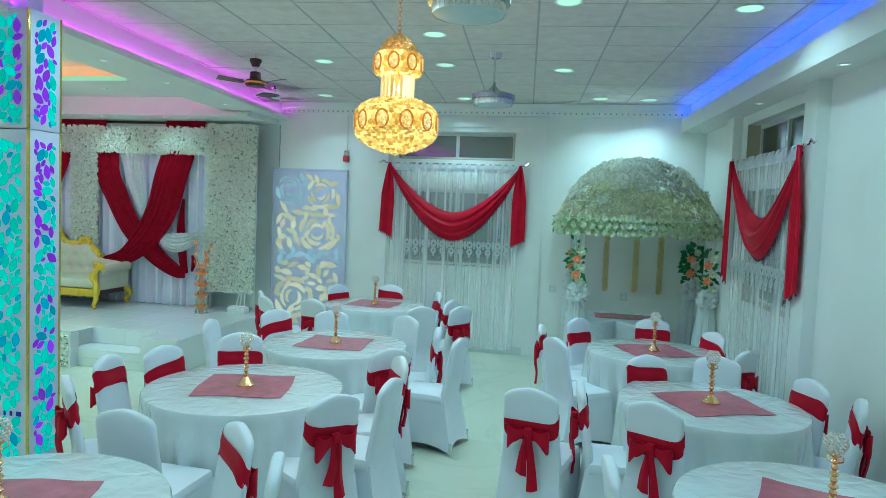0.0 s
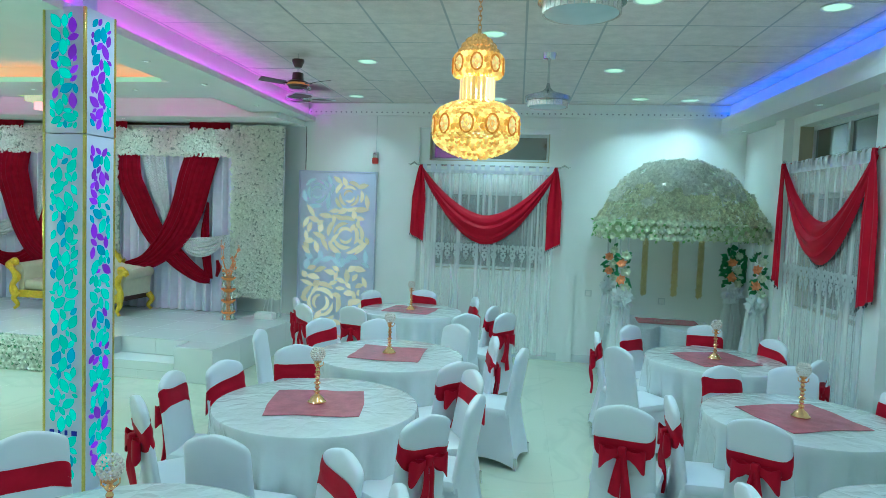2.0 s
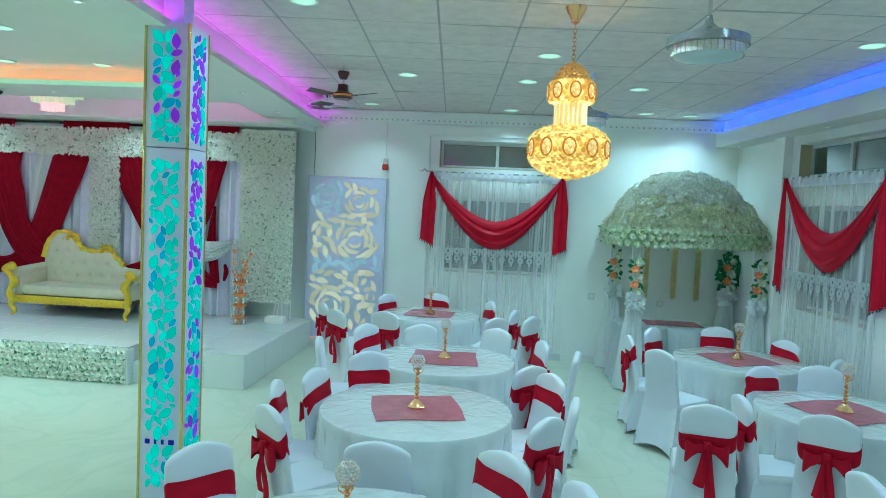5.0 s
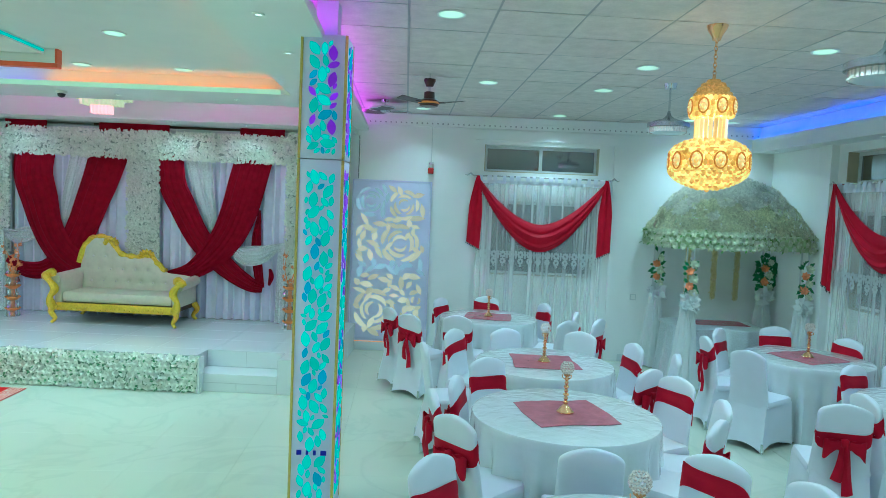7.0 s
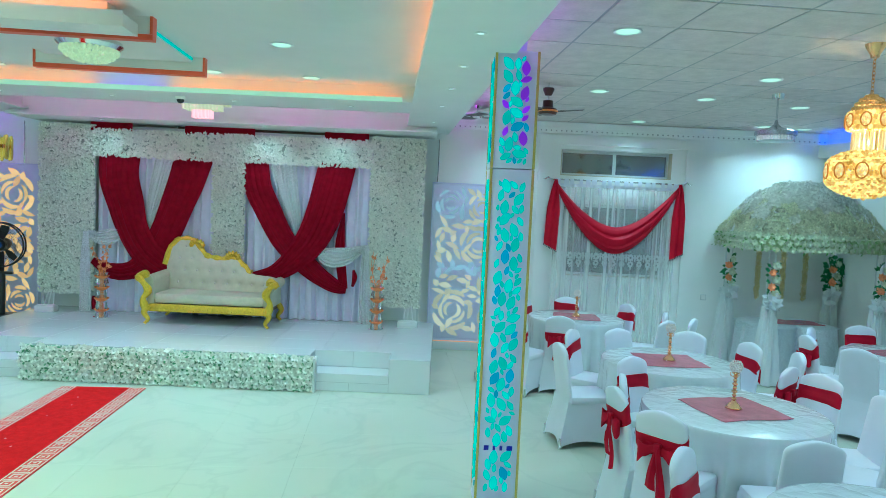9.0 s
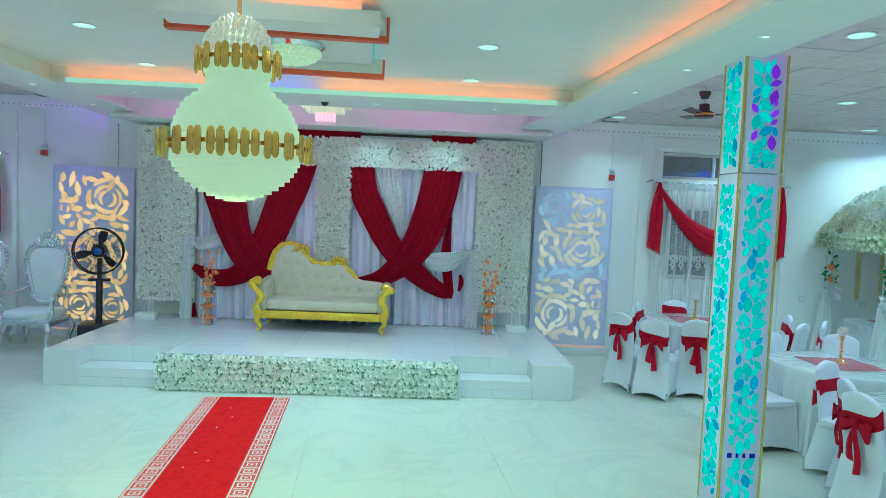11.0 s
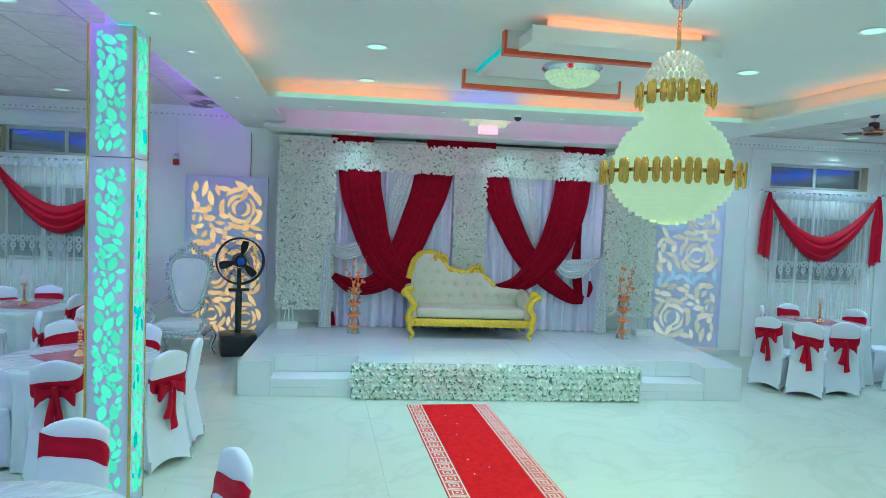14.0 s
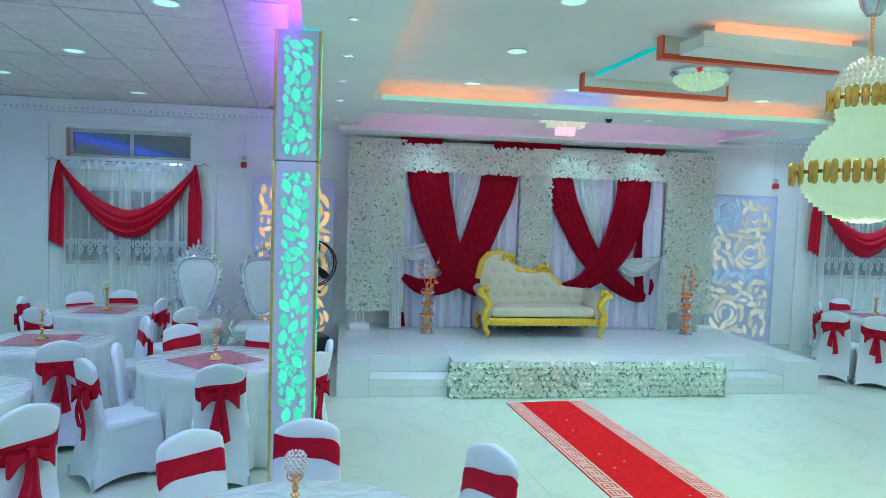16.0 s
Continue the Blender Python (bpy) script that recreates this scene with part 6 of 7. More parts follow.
part("base", MB().lathe([(0.055, 0.0), (0.055, -0.03), (0.001, -0.031)], 18), CEIL, cam_dome)
part("dome", MB().lathe([(0.042, -0.031), (0.036, -0.055), (0.02, -0.07), (0.001, -0.075)], 16), BLACK, cam_dome)
for u, z in ((2.95, 0.95), (3.9, 0.9)):
    sk = thing("wall_socket", "white wall socket plate", "socket", BACK @ pose(u, 0, z), "wall sockets")
    part("plate", MB().box(-0.045, -0.008, -0.045, 0.045, 0, 0.045, 0.003), ALU, sk)
    part("insert", MB().box(-0.03, -0.0105, -0.03, 0.03, -0.008, 0.03), CEIL, sk, smooth=False)


# ---- flower gazebo ----
def gazebo():
    cx, cy = 2.25, 8.67
    e = thing("flower_gazebo", "small gazebo with an ivory flower dome and tulle-wrapped posts", "gazebo", pose(cx, cy, 0, 0, 0, -4))
    rnd = random.Random(21)
    R, RY, ZR, ZT = 0.90, 0.72, 1.85, 2.60
    PROF = [(0.0, 1.0), (0.12, 0.96), (0.43, 0.83), (0.74, 0.65), (0.93, 0.47), (1.0, 0.33)]

    def rad(a, h=0.0):
        """A square plan with rounded corners, rounder towards the crown."""
        n = 7 - 4.6 * min(1.0, h)
        return (abs(math.cos(a) / R) ** n + abs(math.sin(a) / RY) ** n) ** (-1 / n)

    def dome(a, h):
        """The flower cap at turn a and share h from rim to crown; past 1 it closes flat."""
        if h > 1:
            r, z = 0.33 * (2 - h), 1.0 + 0.03 * (h - 1)
        else:
            z = h
            k = next(i for i in range(len(PROF) - 1) if h <= PROF[i + 1][0])
            (z0, r0), (z1, r1) = PROF[k], PROF[k + 1]
            r = r0 + (r1 - r0) * (z - z0) / (z1 - z0)
        rr = rad(a, h) * r
        return Vector((rr * math.cos(a), rr * math.sin(a), ZR + 0.10 + (ZT - ZR - 0.10) * z))
    cap = part("dome_frame", MB().tube([tuple(dome(0.0, h / 12)) for h in range(24)], 0.008, 6), PETALR, e, "pale wire frame of the dome")
    for k in range(1, 12):
        part("rib", MB().tube([tuple(dome(math.pi * k / 6, h / 12)) for h in range(24)], 0.007, 5), PETALR, e)
    for h in (0.0, 0.3, 0.6, 0.85):
        part("hoop", MB().tube([tuple(dome(2 * math.pi * k / 48, h)) for k in range(49)], 0.007, 5), PETALR, e)
    fl, top = MB(), MB()
    for q in range(7600):
        a, h = rnd.uniform(0, 2 * math.pi), rnd.random() ** 0.9 * 1.6
        p = dome(a, h)
        up = 0.35 + 0.5 * h if h < 1 else 2.0
        n = Vector((math.cos(a), math.sin(a), up)) + Vector((rnd.uniform(-0.4, 0.4), rnd.uniform(-0.4, 0.4), rnd.uniform(-0.3, 0.3)))
        p += n.normalized() * (0.012 + 0.02 * math.sin(9 * a + 7 * h) * math.sin(5 * a - 11 * h))
        clump = math.sin(7 * a + 3 * h) * math.sin(4 * a - 9 * h)
        if h > 0.5 + 0.25 * clump:
            if q % 2:
                p += n.normalized() * (0.015 + 0.03 * max(0.0, math.sin(13 * a) * math.sin(17 * h)))
                add_flower(top, p, n, 0.046 * rnd.uniform(0.7, 1.25), rnd, 6, 0.45)
        else:
            add_flower(fl, p, n, 0.030 * rnd.uniform(0.6, 1.35), rnd, 6, 0.45)
    tagged(part("blossoms", fl, PETAL_C, cap, "massed cream-green silk blossoms"), kind="stuff")
    tagged(part("crown_blossoms", top, PETAL_W, cap, "large ivory silk blossoms"), kind="stuff")
    rim, grn = MB(), MB()
    for row, z in enumerate((ZR + 0.095, ZR + 0.015, ZR - 0.06)):
        nr = 68
        for k in range(nr):
            a = 2 * math.pi * (k + 0.5 * (row % 2) + rnd.uniform(-0.07, 0.07)) / nr
            o = Vector((math.cos(a), math.sin(a), 0))
            p = o * rad(a) * 1.02 + Vector((0, 0, z + rnd.uniform(-0.012, 0.012)))
            fc = o + Vector((rnd.uniform(-0.2, 0.2), rnd.uniform(-0.2, 0.2), 0.12 - 0.12 * row))
            for q, (sz, lf) in enumerate(((0.050, 0.25), (0.038, 0.6), (0.024, 1.0))):
                add_flower(rim, p + o * 0.008 * q, fc, sz, rnd, 7 - q, lf)
            if rnd.random() < 0.8:
                d = Vector((rnd.uniform(-1, 1), rnd.uniform(-1, 1), rnd.uniform(-1, 0.4))).normalized()
                add_leaf(grn, p + o * 0.006 + d * 0.03, d, o, 0.05, 0.03)
    rimo = part("rim", MB().grid(lambda u, v: (rad(2 * math.pi * u) * 0.99 * math.cos(2 * math.pi * u), rad(2 * math.pi * u) * 0.99 * math.sin(2 * math.pi * u), ZR - 0.08 + 0.19 * v), 48, 2, closed_u=True), RIMG, e, "green rim band")
    tagged(part("rose_garland", rim, PETALR, rimo, "rows of pale green-white roses"), kind="stuff")
    tagged(part("rim_leaf", grn, LIMELEAF, rimo, "light green silk leaves"), kind="stuff")
    for k, (px, py) in enumerate(((-0.64, -0.60), (0.80, -0.56), (0.80, 0.50), (-0.70, 0.56))):
        for s in (-0.045, 0.045):
            part("post", MB().tube([(px + s, py, 0.0), (px + s, py, 1.90)], 0.011, 8), ALU, e, "slim white metal post")
        def tw(a, b):
            t = 2 * math.pi * a
            r = 0.075 + 0.12 * b ** 1.2 + 0.018 * math.sin(7 * t + 2 * b) * (0.3 + b) + 0.008 * math.sin(17 * t + 5 * b)
            return (px + r * math.cos(t), py + r * math.sin(t), 1.08 - 1.06 * b)
        part("tulle_wrap", MB().grid(tw, 54, 12, closed_u=True), TULLE, e, "white tulle gathered round a post")
        bow = MB()
        for q in range(26):
            add_flower(bow, Vector((px + rnd.uniform(-0.05, 0.05), py - 0.06 + rnd.uniform(-0.03, 0.03), 1.08 + rnd.uniform(-0.06, 0.06))), Vector((rnd.uniform(-1, 1), -0.8, rnd.uniform(-0.5, 1))), 0.10 * rnd.uniform(0.7, 1.2), rnd, 5, 0.5)
        part("tulle_bow", bow, TULLE, e, "puffed tulle bow")
        lv, ro, wh = MB(), MB(), MB()
        full = k == 2
        for q in range(150 if full else 34):
            t = rnd.uniform(0, 6.28)
            rr = rnd.random() ** 0.5
            cx2, cz2 = (0.13 * rr * math.cos(t), 0.25 * rr * math.sin(t)) if full else (0.06 * rr * math.cos(t), 0.26 * rr * math.sin(t))
            d = Vector((math.cos(t) * 0.9, rnd.uniform(-0.7, 0.1), math.sin(t) - 0.3)).normalized()
            add_leaf(lv, Vector((px + cx2, py - 0.02 - rnd.uniform(0, 0.04), 1.39 + cz2)), d, Vector((rnd.uniform(-0.4, 0.4), -1, 0.3)).normalized(), rnd.uniform(0.06, 0.10), 0.06 if full else 0.045)
        for q in range(5):
            col = ro if q % 2 else wh
            dx = (0.035 if full else 0.025) * (-1) ** q
            for ring in range(3):
                add_flower(col, Vector((px + dx, py - 0.075 - 0.012 * ring, 1.20 + q * 0.09)), Vector((rnd.uniform(-0.3, 0.3), -1, 0.2)), 0.062 - 0.014 * ring, rnd, 7, 0.3 + 0.25 * ring)
        sp = tagged(part("foliage_spray", lv, LEAFG, e, "green silk leaves with roses"), kind="stuff")
        tagged(part("peach_bloom", ro, PEACH, sp, "peach silk roses"), kind="stuff")
        tagged(part("cream_bloom", wh, PETALR, sp, "cream silk roses"), kind="stuff")
    for px, py in ((-0.28, 0.52), (0.10, 0.54), (0.40, 0.5)):
        st = MB()
        for q in range(150):
            z = 1.78 - q * 0.0052
            add_flower(st, Vector((px + 0.022 * math.sin(q * 2.4), py + 0.022 * math.cos(q * 1.7), z)), Vector((rnd.uniform(-1, 1), -1, 0)), 0.026, rnd, 4, 0.4)
        part("hanging_strand", st, WISTERIA, e, "hanging pale yellow blossom strand")


PETAL_C = mat("cream_green_blossom", (0.92, 0.92, 0.68), 0.7, vary=0.2, scale=3, rand=0.38)
PETAL_W = mat("ivory_crown_blossom", (0.96, 0.96, 0.86), 0.7, vary=0.1, scale=5, rand=0.3)
translucent(PETAL_W, 0.6)
translucent(PETAL_C, 0.72)
RIMG = mat("leaf_green_band", (0.46, 0.58, 0.30), 0.7, vary=0.3, scale=20)
LIMELEAF = mat("lime_silk_leaf", (0.24, 0.48, 0.12), 0.5, rand=0.4)
PETALR = mat("pale_green_rose", (0.80, 0.86, 0.62), 0.65, vary=0.12, scale=30, rand=0.35)
WISTERIA = mat("pale_yellow_blossom", (0.68, 0.58, 0.26), 0.6, rand=0.3)
gazebo()

# Table under the gazebo
swt = thing("head_table", "small head table skirted in silver sequin fringe", "table", pose(2.06, 8.52, 0, 0, 0, -4))
part("tabletop", MB().box(-0.60, -0.27, 0.73, 0.60, 0.27, 0.755, 0.006), SEQ2, swt)
part("skirt", MB().lathe([(0.001, 0.757), (0.34, 0.757), (0.36, 0.74), (0.37, 0.4), (0.40, 0.012)], 90, wob=lambda r, z, a: r * (1.85 * abs(math.cos(a)) ** 0.6 + 0.80 * abs(math.sin(a)) ** 0.6) * 0.78 + 0.014 * math.sin(23 * a) * (z < 0.7)), SEQ2, swt, "silver sequin fringe skirt")
solo("table_runner", MB().sheet(lambda a, b: ((a - 0.5) * 0.7, (b - 0.5) * 0.42, 0.7625 + 0.002 * math.sin(15 * a) * math.sin(11 * b)), 16, 12, 0.0025), RUNNER, "dusky-red organza square on the head table", "table cloth", pose(2.18, 8.55, 0, 0, 0, -4), "red table squares")

# ---- chandeliers and fans ----
def beads(mb, ring_r, z, n, size, tall=1.3, off=0.0, seg=6):
    for k in range(n):
        a = 2 * math.pi * (k + off) / n
        mb.m = pose(ring_r * math.cos(a), ring_r * math.sin(a), z)
        mb.lathe([(0.0008, -size * tall), (size * 0.74, -size * tall * 0.62), (size, 0), (size * 0.74, size * tall * 0.62), (0.0008, size * tall)], seg)
    mb.m = Matrix.Identity(4)


def amber_chandelier(x, y):
    e = thing("crystal_chandelier", "tiered amber crystal chandelier with oval medallions on a gold chain", "chandelier", pose(x, y, 0))
    part("canopy", MB().lathe([(0.001, GRID_Z - 0.002), (0.072, GRID_Z - 0.002), (0.062, GRID_Z - 0.03), (0.032, GRID_Z - 0.08), (0.028, GRID_Z - 0.10), (0.001, GRID_Z - 0.10)], 20), GOLD, e, "gold ceiling canopy")
    ch = MB()
    for k in range(11):
        z = GRID_Z - 0.10 - k * 0.028
        R = pose(0, 0, z, 0, 0, 90 * (k % 2))
        ch.m = R
        ch.tube([(0.011 * math.sin(2 * math.pi * j / 10), 0, 0.019 * math.cos(2 * math.pi * j / 10)) for j in range(11)], 0.0035, 5)
    ch.m = Matrix.Identity(4)
    part("chain", ch, GOLD, e, "gold chain")
    part("stem", MB().lathe([(0.012, 2.5), (0.012, 3.12)], 8), GOLD, e)
    top = MB()
    for j, (r, z) in enumerate(((0.035, 3.075), (0.07, 3.05), (0.095, 3.02), (0.115, 2.985))):
        beads(top, r, z, 14 + 6 * j, 0.016, 1.2, 0.5 * (j % 2))
    tagged(part("bead_cap", top, CRYSTAL_T, e, "clear amber bead cap"), kind="stuff")
    for n, R, z, h, w, nm in ((8, 0.150, 2.90, 0.050, 0.034, "upper"), (11, 0.262, 2.525, 0.056, 0.040, "lower")):
        sk = MB()
        for j in range(4):
            beads(sk, R - 0.012, z - 0.052 + j * 0.035, n * 4, 0.0165, 1.2, 0.5 * (j % 2))
        tagged(part(f"{nm}_band", sk, CRYSTAL_G, e, "amber crystal band"), kind="stuff")
        for k in range(n):
            a = 2 * math.pi * k / n
            M = pose(0, 0, z, 0, 0, math.degrees(a) + 90) @ Matrix.Translation((0, -R - 0.004, 0))
            md = part("medallion", MB().tube([(w * math.sin(2 * math.pi * j / 20), 0, h * math.cos(2 * math.pi * j / 20)) for j in range(21)], 0.006, 6), AMBERRIM, e, "oval amber medallion", at=M)
            ins = MB()
            for j in range(9):
                t = 2 * math.pi * j / 8
                rr = 0 if j == 8 else 0.6
                ins.m = pose(w * rr * math.sin(t), 0.0, h * rr * math.cos(t))
                ins.lathe([(0.001, -0.016), (0.012, 0), (0.001, 0.016)], 6)
            tagged(part("inset", ins, CRYSTAL_Y, md, "pale crystal inset"), kind="stuff")
    neck = MB()
    for k in range(22):
        a = 2 * math.pi * k / 22
        neck.m = pose(0.105 * math.cos(a), 0.105 * math.sin(a), 2.735, 0, 0, math.degrees(a))
        neck.box(-0.004, -0.011, -0.09, 0.004, 0.011, 0.085)
    neck.m = Matrix.Identity(4)
    tagged(part("rod_ring", neck, CRYSTAL_Y, e, "lit clear glass rods", smooth=False), kind="stuff")
    sh = MB()
    for j, (r, z) in enumerate(((0.13, 2.668), (0.165, 2.656), (0.195, 2.642), (0.22, 2.626), (0.24, 2.608), (0.25, 2.588))):
        beads(sh, r + 0.004 * (j % 2), z, 20 + 8 * j, 0.0175, 1.0, 0.5 * (j % 2))
    tagged(part("bead_shoulder", sh, CRYSTAL_G, e, "amber bead shoulder"), kind="stuff")
    bw = MB()
    for j in range(12):
        t = j / 11
        r = 0.254 * math.cos(t * math.pi / 2) ** 0.68
        z = 2.470 - 0.135 * t
        beads(bw, r + 0.002, z, max(3, int(46 * r / 0.25)), 0.0165, 1.0, 0.5 * (j % 2))
    tagged(part("bowl", bw, CRYSTAL_G, e, "bowl of amber beads"), kind="stuff")
    return e


CRYSTAL_Y = sparkle("lit_pale_crystal_mix", (1.0, 0.40, 0.06), (1.0, 0.80, 0.36), 0.45, 1.1)
CRYSTAL_T = mat("amber_glass_beads", (0.75, 0.45, 0.14), 0.12, 0.2, vary=0.4, scale=60, emit=(1.0, 0.5, 0.1), power=0.06)
AMBERRIM = mat("amber_glass_rim", (0.72, 0.26, 0.04), 0.15, 0.5, vary=0.4, scale=40, emit=(0.9, 0.30, 0.02), power=0.32)
amber_chandelier(0.075, 4.50)
ball_lamp("chandelier_lamp", 0.075, 4.50, 2.74, 34, 0.03, (1.0, 0.52, 0.22))


def white_chandelier(x, y):
    z = MID_Z
    e = thing("crystal_chandelier", "large lit white crystal chandelier with gold leaf rings", "chandelier", pose(x, y, 0))
    part("canopy", MB().lathe([(0.001, z - 0.002), (0.085, z - 0.002), (0.07, z - 0.05), (0.04, z - 0.10), (0.001, z - 0.10)], 20), CHROME, e, "chrome ceiling canopy")
    ch = MB()
    for k in range(10):
        ch.m = pose(0, 0, z - 0.11 - k * 0.026, 0, 0, 90 * (k % 2))
        ch.tube([(0.010 * math.sin(2 * math.pi * j / 10), 0, 0.018 * math.cos(2 * math.pi * j / 10)) for j in range(11)], 0.0035, 5)
    ch.m = Matrix.Identity(4)
    part("chain", ch, ROSEGOLD, e)
    part("stem", MB().lathe([(0.012, 2.4), (0.012, 3.16)], 8), GOLD, e)
    crown = MB()
    for j, (r, zz) in enumerate(((0.06, 3.01), (0.10, 2.985), (0.13, 2.955), (0.15, 2.92), (0.165, 2.88), (0.168, 2.845))):
        beads(crown, r, zz, 12 + 6 * j, 0.014, 1.5, 0.5 * (j % 2))
    tagged(part("crown", crown, CRYSTAL_C, e, "clear crystal crown"), kind="stuff")
    body = MB()
    tiers = [(0.160, 2.76), (0.152, 2.72), (0.147, 2.685), (0.152, 2.65), (0.185, 2.618), (0.215, 2.588), (0.25, 2.56), (0.27, 2.53), (0.285, 2.50), (0.30, 2.465), (0.31, 2.43), (0.318, 2.30), (0.305, 2.272), (0.288, 2.245), (0.268, 2.22), (0.24, 2.195), (0.21, 2.17), (0.175, 2.148), (0.135, 2.13), (0.09, 2.115), (0.045, 2.105)]
    for j, (r, zz) in enumerate(tiers):
        n = max(6, int(2 * math.pi * r / 0.034))
        for k in range(n):
            a = 2 * math.pi * (k + 0.5 * (j % 2)) / n
            body.m = pose(r * math.cos(a), r * math.sin(a), zz, 0, 0, math.degrees(a))
            body.box(-0.009, -0.0185, -0.030, 0.009, 0.0185, 0.026)
    body.m = Matrix.Identity(4)
    tagged(part("crystal_body", body, CRYSTAL_W, e, "brightly lit crystal tiers", smooth=False), kind="stuff")
    part("core", MB().lathe([(0.04, 2.95), (0.13, 2.83), (0.135, 2.70), (0.17, 2.62), (0.26, 2.51), (0.30, 2.42), (0.31, 2.31), (0.20, 2.18), (0.04, 2.12)], 32), CRYSTAL_W, e, "glowing inner core")
    for R, zz, n, h in ((0.202, 2.795, 26, 0.062), (0.376, 2.36, 44, 0.066)):
        for k in range(n):
            a = 2 * math.pi * k / n
            key = (R, k % 2)
            if key not in GLEAF:
                lo, hi, r = -h * (1.0 + 0.14 * (k % 2)), h, 0.0205
                GLEAF[key] = MB().lathe([(0.001, lo), (r * 0.6, lo + 0.004), (r, lo + 0.022), (r, hi - 0.022), (r * 0.6, hi - 0.004), (0.001, hi)], 10).mesh("gold_leaf", GOLD2)
            q = R - 0.016 + 0.024 * (k % 2)
            part("gold_leaf", GLEAF[key], (), e, "curved gold metal leaf", at=pose(q * math.cos(a), q * math.sin(a), zz, 0, 0, math.degrees(a) + 90) @ Matrix.Diagonal((1, 0.5, 1, 1)))
        part("ring", MB().lathe([(R - 0.02, zz - 0.01), (R - 0.008, zz - 0.01), (R - 0.008, zz + 0.01), (R - 0.02, zz + 0.01)], 40, caps=False), GOLD2, e, "gold ring")
    return e


GLEAF = {}
GOLD2 = mat("satin_gold", (0.82, 0.55, 0.11), 0.24, 1.0, vary=0.12, scale=30)
CRYSTAL_C = mat("clear_crystal_beads", (0.52, 0.48, 0.40), 0.1, 0.3, vary=0.4, scale=60, emit=(1.0, 0.8, 0.5), power=0.30)
white_chandelier(-5.93, 3.67)
# Bare lamps added below and above the body stand in for its light.
ball_lamp("chandelier_lamp", -5.93, 3.67, 2.035, 88, 0.02, (1.0, 1.0, 0.42))
ball_lamp("chandelier_lamp", -5.93, 3.67, 3.09, 5, 0.05, (1.0, 0.94, 0.60))


def rect_chandelier(x, y):
    e = thing("crystal_ceiling_lamp", "rectangular tiered crystal ceiling lamp over the stage", "ceiling lamp", pose(x, y, 0, 0, 0, -4.5))
    part("plate", MB().box(-0.30, -0.16, MID_Z - 0.03, 0.30, 0.16, MID_Z, 0.004), CHROME, e)
    for j, (w, d, z0, z1, m) in enumerate(((0.30, 0.16, 3.27, 3.35, CRYSTAL_W), (0.22, 0.11, 3.20, 3.27, CRYSTAL_W), (0.11, 0.06, 3.10, 3.20, PINKC))):
        mb = MB()
        n = int(w / 0.017)
        for k in range(-n, n + 1):
            for s in (-1, 1):
                mb.box(k * 0.017 - 0.006, s * d - 0.005, z0, k * 0.017 + 0.006, s * d + 0.005, z1)
        for k in range(-int(d / 0.02), int(d / 0.02) + 1):
            for s in (-1, 1):
                mb.box(s * w - 0.005, k * 0.02 - 0.006, z0, s * w + 0.005, k * 0.02 + 0.006, z1)
        part("crystal_tier", mb, m, e, "tier of hanging crystal bars", smooth=False)
    return e


PINKC = glow("pink_lit_crystal", (1.0, 0.42, 0.36), 1.2)
rect_chandelier(-5.79, 8.50)
fl = thing("flush_lamp", "round crystal flush ceiling lamp with a patterned chrome rim", "ceiling lamp", pose(-5.86, 5.47, MID_Z - 0.05))
part("rim", MB().lathe([(0.24, 0.0), (0.25, -0.03), (0.22, -0.06), (0.18, -0.055)], 32, caps=False), CHROME, fl, "chrome rim")
bd = MB()
for j, (r, z) in enumerate(((0.20, -0.08), (0.17, -0.11), (0.13, -0.13), (0.08, -0.145), (0.02, -0.15))):
    beads(bd, r, z, max(3, int(2 * math.pi * r / 0.045)), 0.026, 1.1, 0.5 * (j % 2))
tagged(part("crystal_bowl", bd, CRYSTAL_W, fl, "lit crystal cluster"), kind="stuff")


def fold_fan(x, y, zd):
    e = thing("fan_lamp", "silver drum ceiling fan lamp with crystal bands", "ceiling fan", pose(x, y, 0), "drum fan lamps")
    part("canopy", MB().lathe([(0.001, GRID_Z), (0.065, GRID_Z), (0.055, GRID_Z - 0.05), (0.015, GRID_Z - 0.06)], 18), CHROME, e)
    part("rod", MB().lathe([(0.011, zd + 0.10), (0.011, GRID_Z - 0.05)], 8), CHROME, e)
    part("cone", MB().lathe([(0.014, zd + 0.16), (0.022, zd + 0.12), (0.06, zd + 0.085), (0.15, zd + 0.06), (0.185, zd + 0.045), (0.001, zd + 0.04)], 28), DRUM, e)
    part("upper_band", MB().lathe([(0.19, zd + 0.045), (0.205, zd + 0.04), (0.205, zd + 0.0), (0.19, zd - 0.005)], 40), DRUM, e)
    cb = MB()
    for k in range(36):
        a = 2 * math.pi * k / 36
        cb.m = pose(0.178 * math.cos(a), 0.178 * math.sin(a), zd - 0.03, 0, 0, math.degrees(a))
        cb.box(-0.004, -0.013, -0.024, 0.004, 0.013, 0.024, 0)
    cb.m = Matrix.Identity(4)
    tagged(part("crystal_band", cb, CRYSTAL_CUP, e, "band of square crystals", smooth=False), kind="stuff")
    part("diffuser", MB().lathe([(0.172, zd - 0.005), (0.172, zd - 0.05), (0.15, zd - 0.06), (0.001, zd - 0.062)], 32), DIFF, e, "pale acrylic diffuser")
    return e


DIFF = mat("pale_acrylic_diffuser", (0.44, 0.48, 0.49), 0.3, emit=(0.8, 1.0, 1.0), power=0.05)
fold_fan(0.58, 6.58, 3.03)
fold_fan(0.61, 3.55, 3.00)


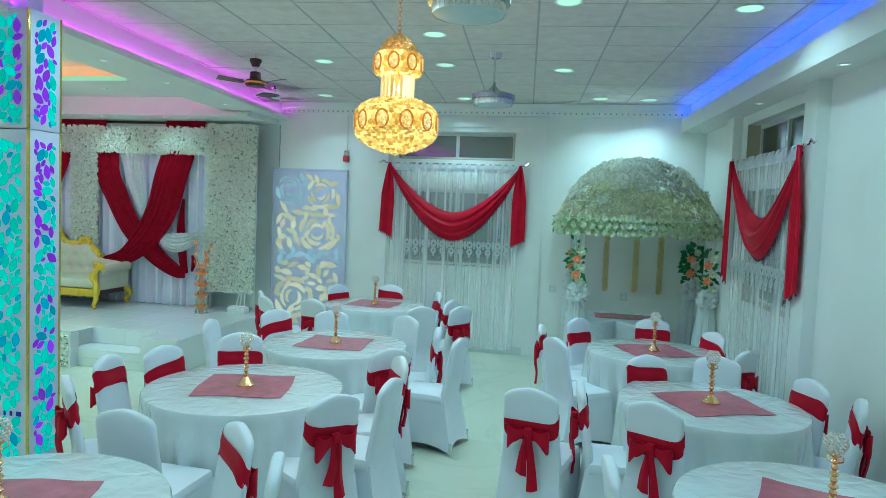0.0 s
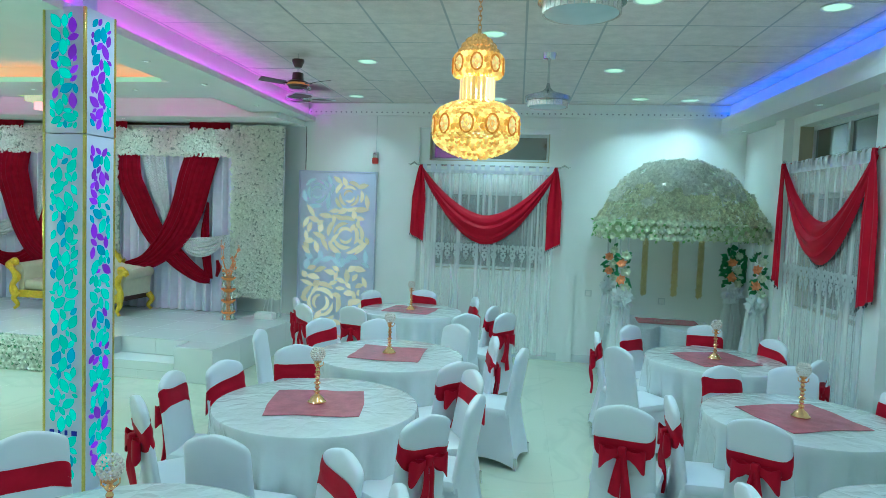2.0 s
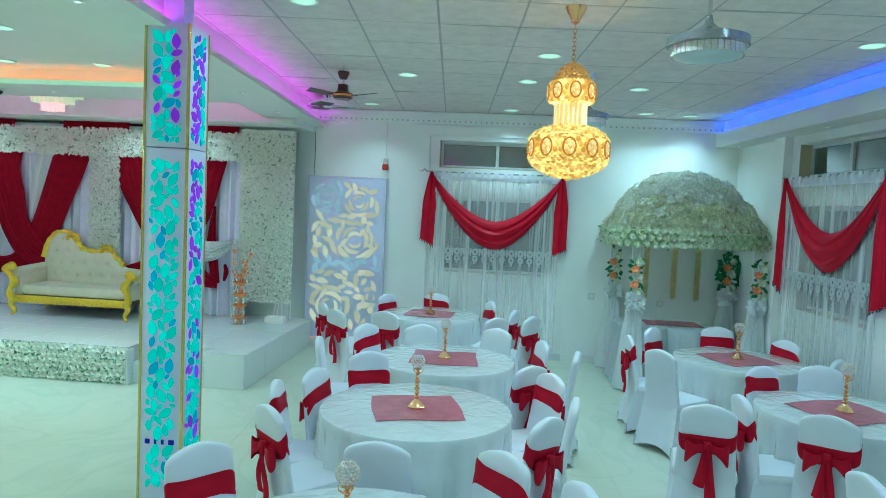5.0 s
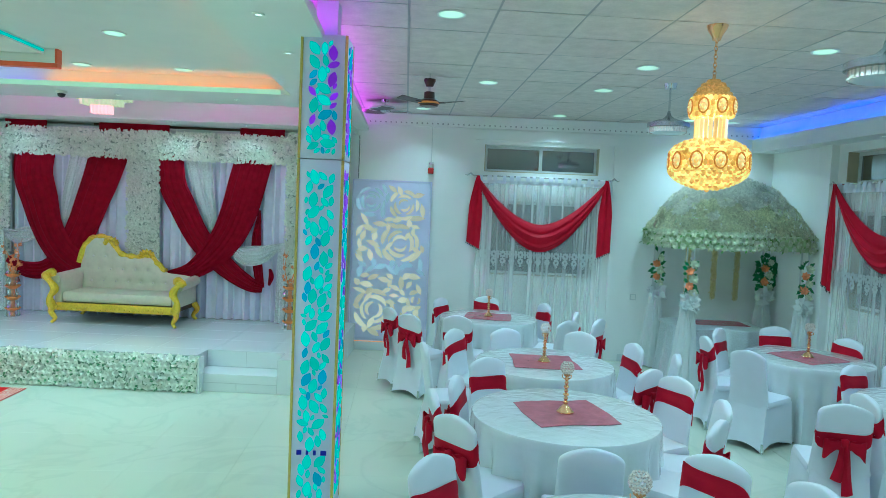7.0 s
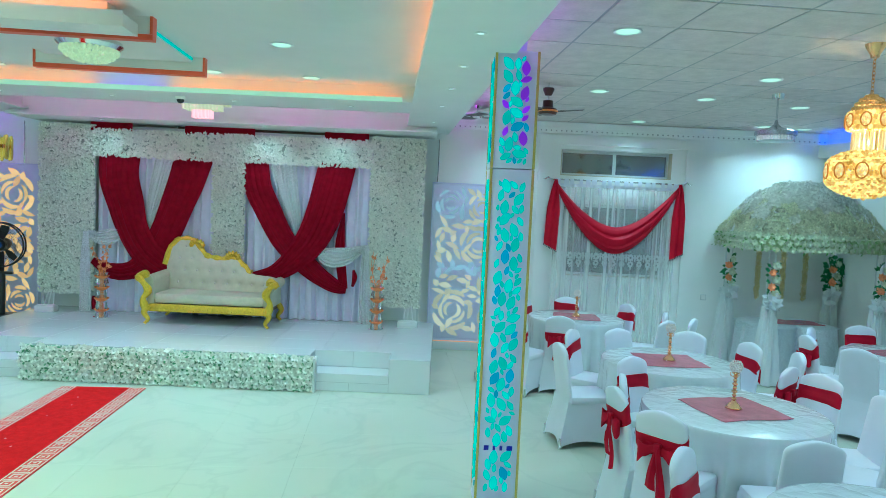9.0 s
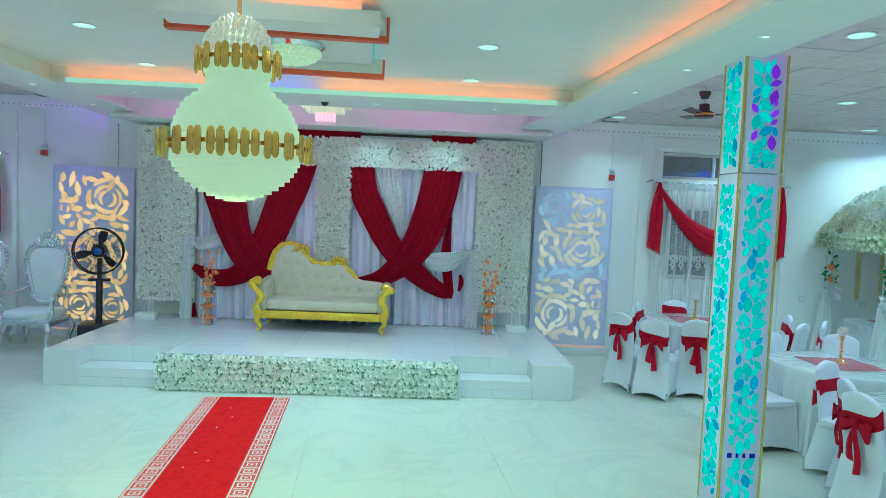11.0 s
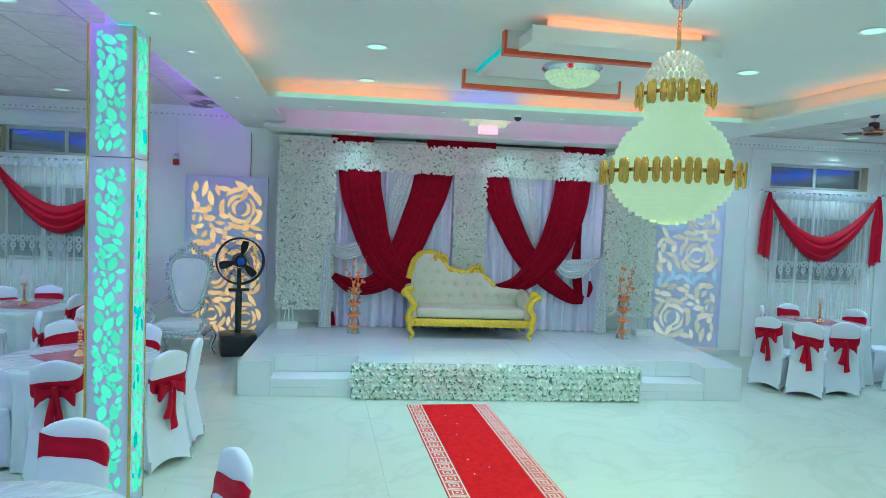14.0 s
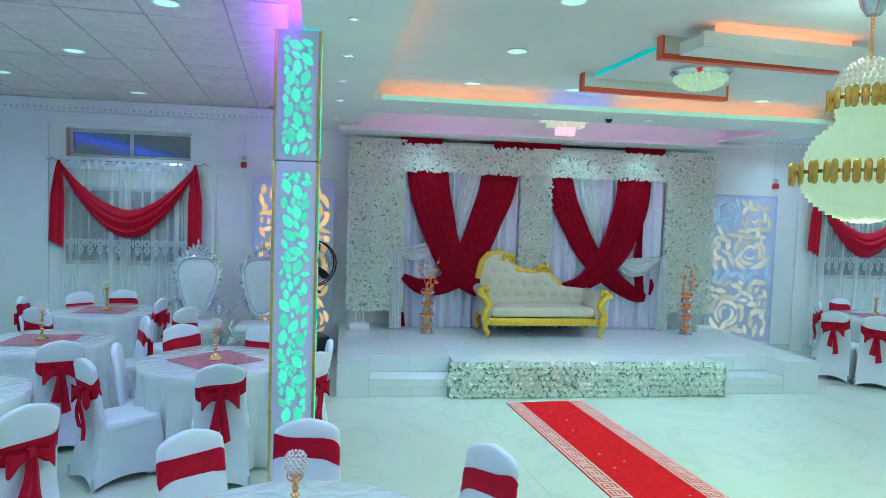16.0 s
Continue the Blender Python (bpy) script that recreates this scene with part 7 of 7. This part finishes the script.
def brown_fan(x, y, rot):
    e = thing("ceiling_fan", "dark brown and copper ceiling fan with dull brown blades at rest", "ceiling fan", pose(x, y, 0, 0, 0, rot), "brown ceiling fans")
    part("hook", MB().lathe([(0.006, GRID_Z - 0.07), (0.006, GRID_Z)], 8), CHROME, e)
    part("canopy", MB().lathe([(0.001, GRID_Z - 0.055), (0.058, GRID_Z - 0.055), (0.060, GRID_Z - 0.075), (0.034, GRID_Z - 0.130), (0.012, GRID_Z - 0.135)], 18), DARKW, e)
    part("rod", MB().lathe([(0.012, GRID_Z - 0.20), (0.012, GRID_Z - 0.12)], 8), CHROME, e, "short steel rod")
    part("motor", MB().lathe([(0.02, GRID_Z - 0.175), (0.052, GRID_Z - 0.185), (0.056, GRID_Z - 0.25), (0.098, GRID_Z - 0.270), (0.106, GRID_Z - 0.295), (0.085, GRID_Z - 0.325), (0.001, GRID_Z - 0.33)], 24), DARKW, e, "dark brown motor housing")
    part("rim", MB().lathe([(0.103, GRID_Z - 0.282), (0.112, GRID_Z - 0.292), (0.103, GRID_Z - 0.302)], 24, caps=False), ROSEGOLD, e, "copper rim")
    for k in range(3):
        R = pose(0, 0, GRID_Z - 0.29, 0, 0, 120 * k)
        bl = part("blade", MB().sheet(lambda a, b: (0.12 + 0.25 * b, (a - 0.5) * (0.07 + 0.03 * b), 0.022 * (a - 0.5) + 0.012 * b), 8, 12, 0.005), BLADE, e, "dull brown blade", at=R)
        part("blade_arm", MB().box(0.075, -0.018, -0.006, 0.17, 0.018, 0.004, 0.003), DARKW, bl)
    return e


BLADE = mat("dull_brown_blade", (0.13, 0.105, 0.10), 0.35, vary=0.1, scale=20)
brown_fan(-1.82, 6.72, 97)


# ---- flat fans near the back wall ----
def leaf_fan(m):
    e = thing("ceiling_fan", "flat ceiling fan with broad dark leaf-shaped blades edged in white", "ceiling fan", m, "flat leaf fans")
    part("canopy", MB().lathe([(0.001, GRID_Z), (0.055, GRID_Z), (0.045, GRID_Z - 0.03), (0.012, GRID_Z - 0.035)], 18), CHROME, e)
    part("rod", MB().lathe([(0.010, 3.33), (0.010, GRID_Z - 0.03)], 8), CHROME, e)
    part("hub", MB().lathe([(0.001, 3.345), (0.06, 3.34), (0.065, 3.32), (0.05, 3.305), (0.001, 3.303)], 20), CHROME, e, "chrome hub")
    for k in range(3):
        R = pose(0, 0, 3.325, 0, 0, 120 * k + 25)
        wd = lambda b: 0.03 + 0.13 * math.sin(math.pi * min(1.0, 0.12 + 0.88 * b)) ** 0.8
        bl = part("blade", MB().sheet(lambda a, b: (0.05 + 0.30 * b, (a - 0.5) * 2 * wd(b), 0.02 * (a - 0.5)), 8, 14, 0.006), BROWNP, e, "dark brown leaf-shaped blade", at=R)
        rim = [(0.05 + 0.30 * q / 14, wd(q / 14), 0.010) for q in range(15)] + [(0.05 + 0.30 * q / 14, -wd(q / 14), -0.010) for q in range(14, -1, -1)]
        part("edge", MB().tube(rim, 0.009, 6), ALU, bl, "white edge")
    return e


BROWNP = mat("dark_brown_plastic", (0.06, 0.035, 0.035), 0.35, vary=0.1)
leaf_fan(BACK @ pose(-0.63, -1.22, 0))
leaf_fan(BACK @ pose(-7.55, -1.22, 0))


# ---- floor tiles ----
FLOOR = bpy.data.objects["floor"]
rest = MB()
for i in range(23):
    for j in range(20):
        x, y = XL + 0.8 * i, YN + 0.8 * j
        if y > yb(x) or x > XR - 0.02:
            continue
        w = min(0.8, XR - x)
        if -12.2 < x and 0.0 <= y:
            tile(FLOOR, pose(x, y, -0.004), w, 0.8, MARBLE, gap=0.0010)
        else:
            rest.add([(x + 0.001, y + 0.001, 0), (x + w - 0.001, y + 0.001, 0), (x + w - 0.001, y + 0.799, 0), (x + 0.001, y + 0.799, 0)], [(0, 1, 2, 3)])
r = part("tiles_rest", rest, MARBLE, FLOOR, smooth=False)
tagged(r, "polished white marble floor tiles", kind="stuff")
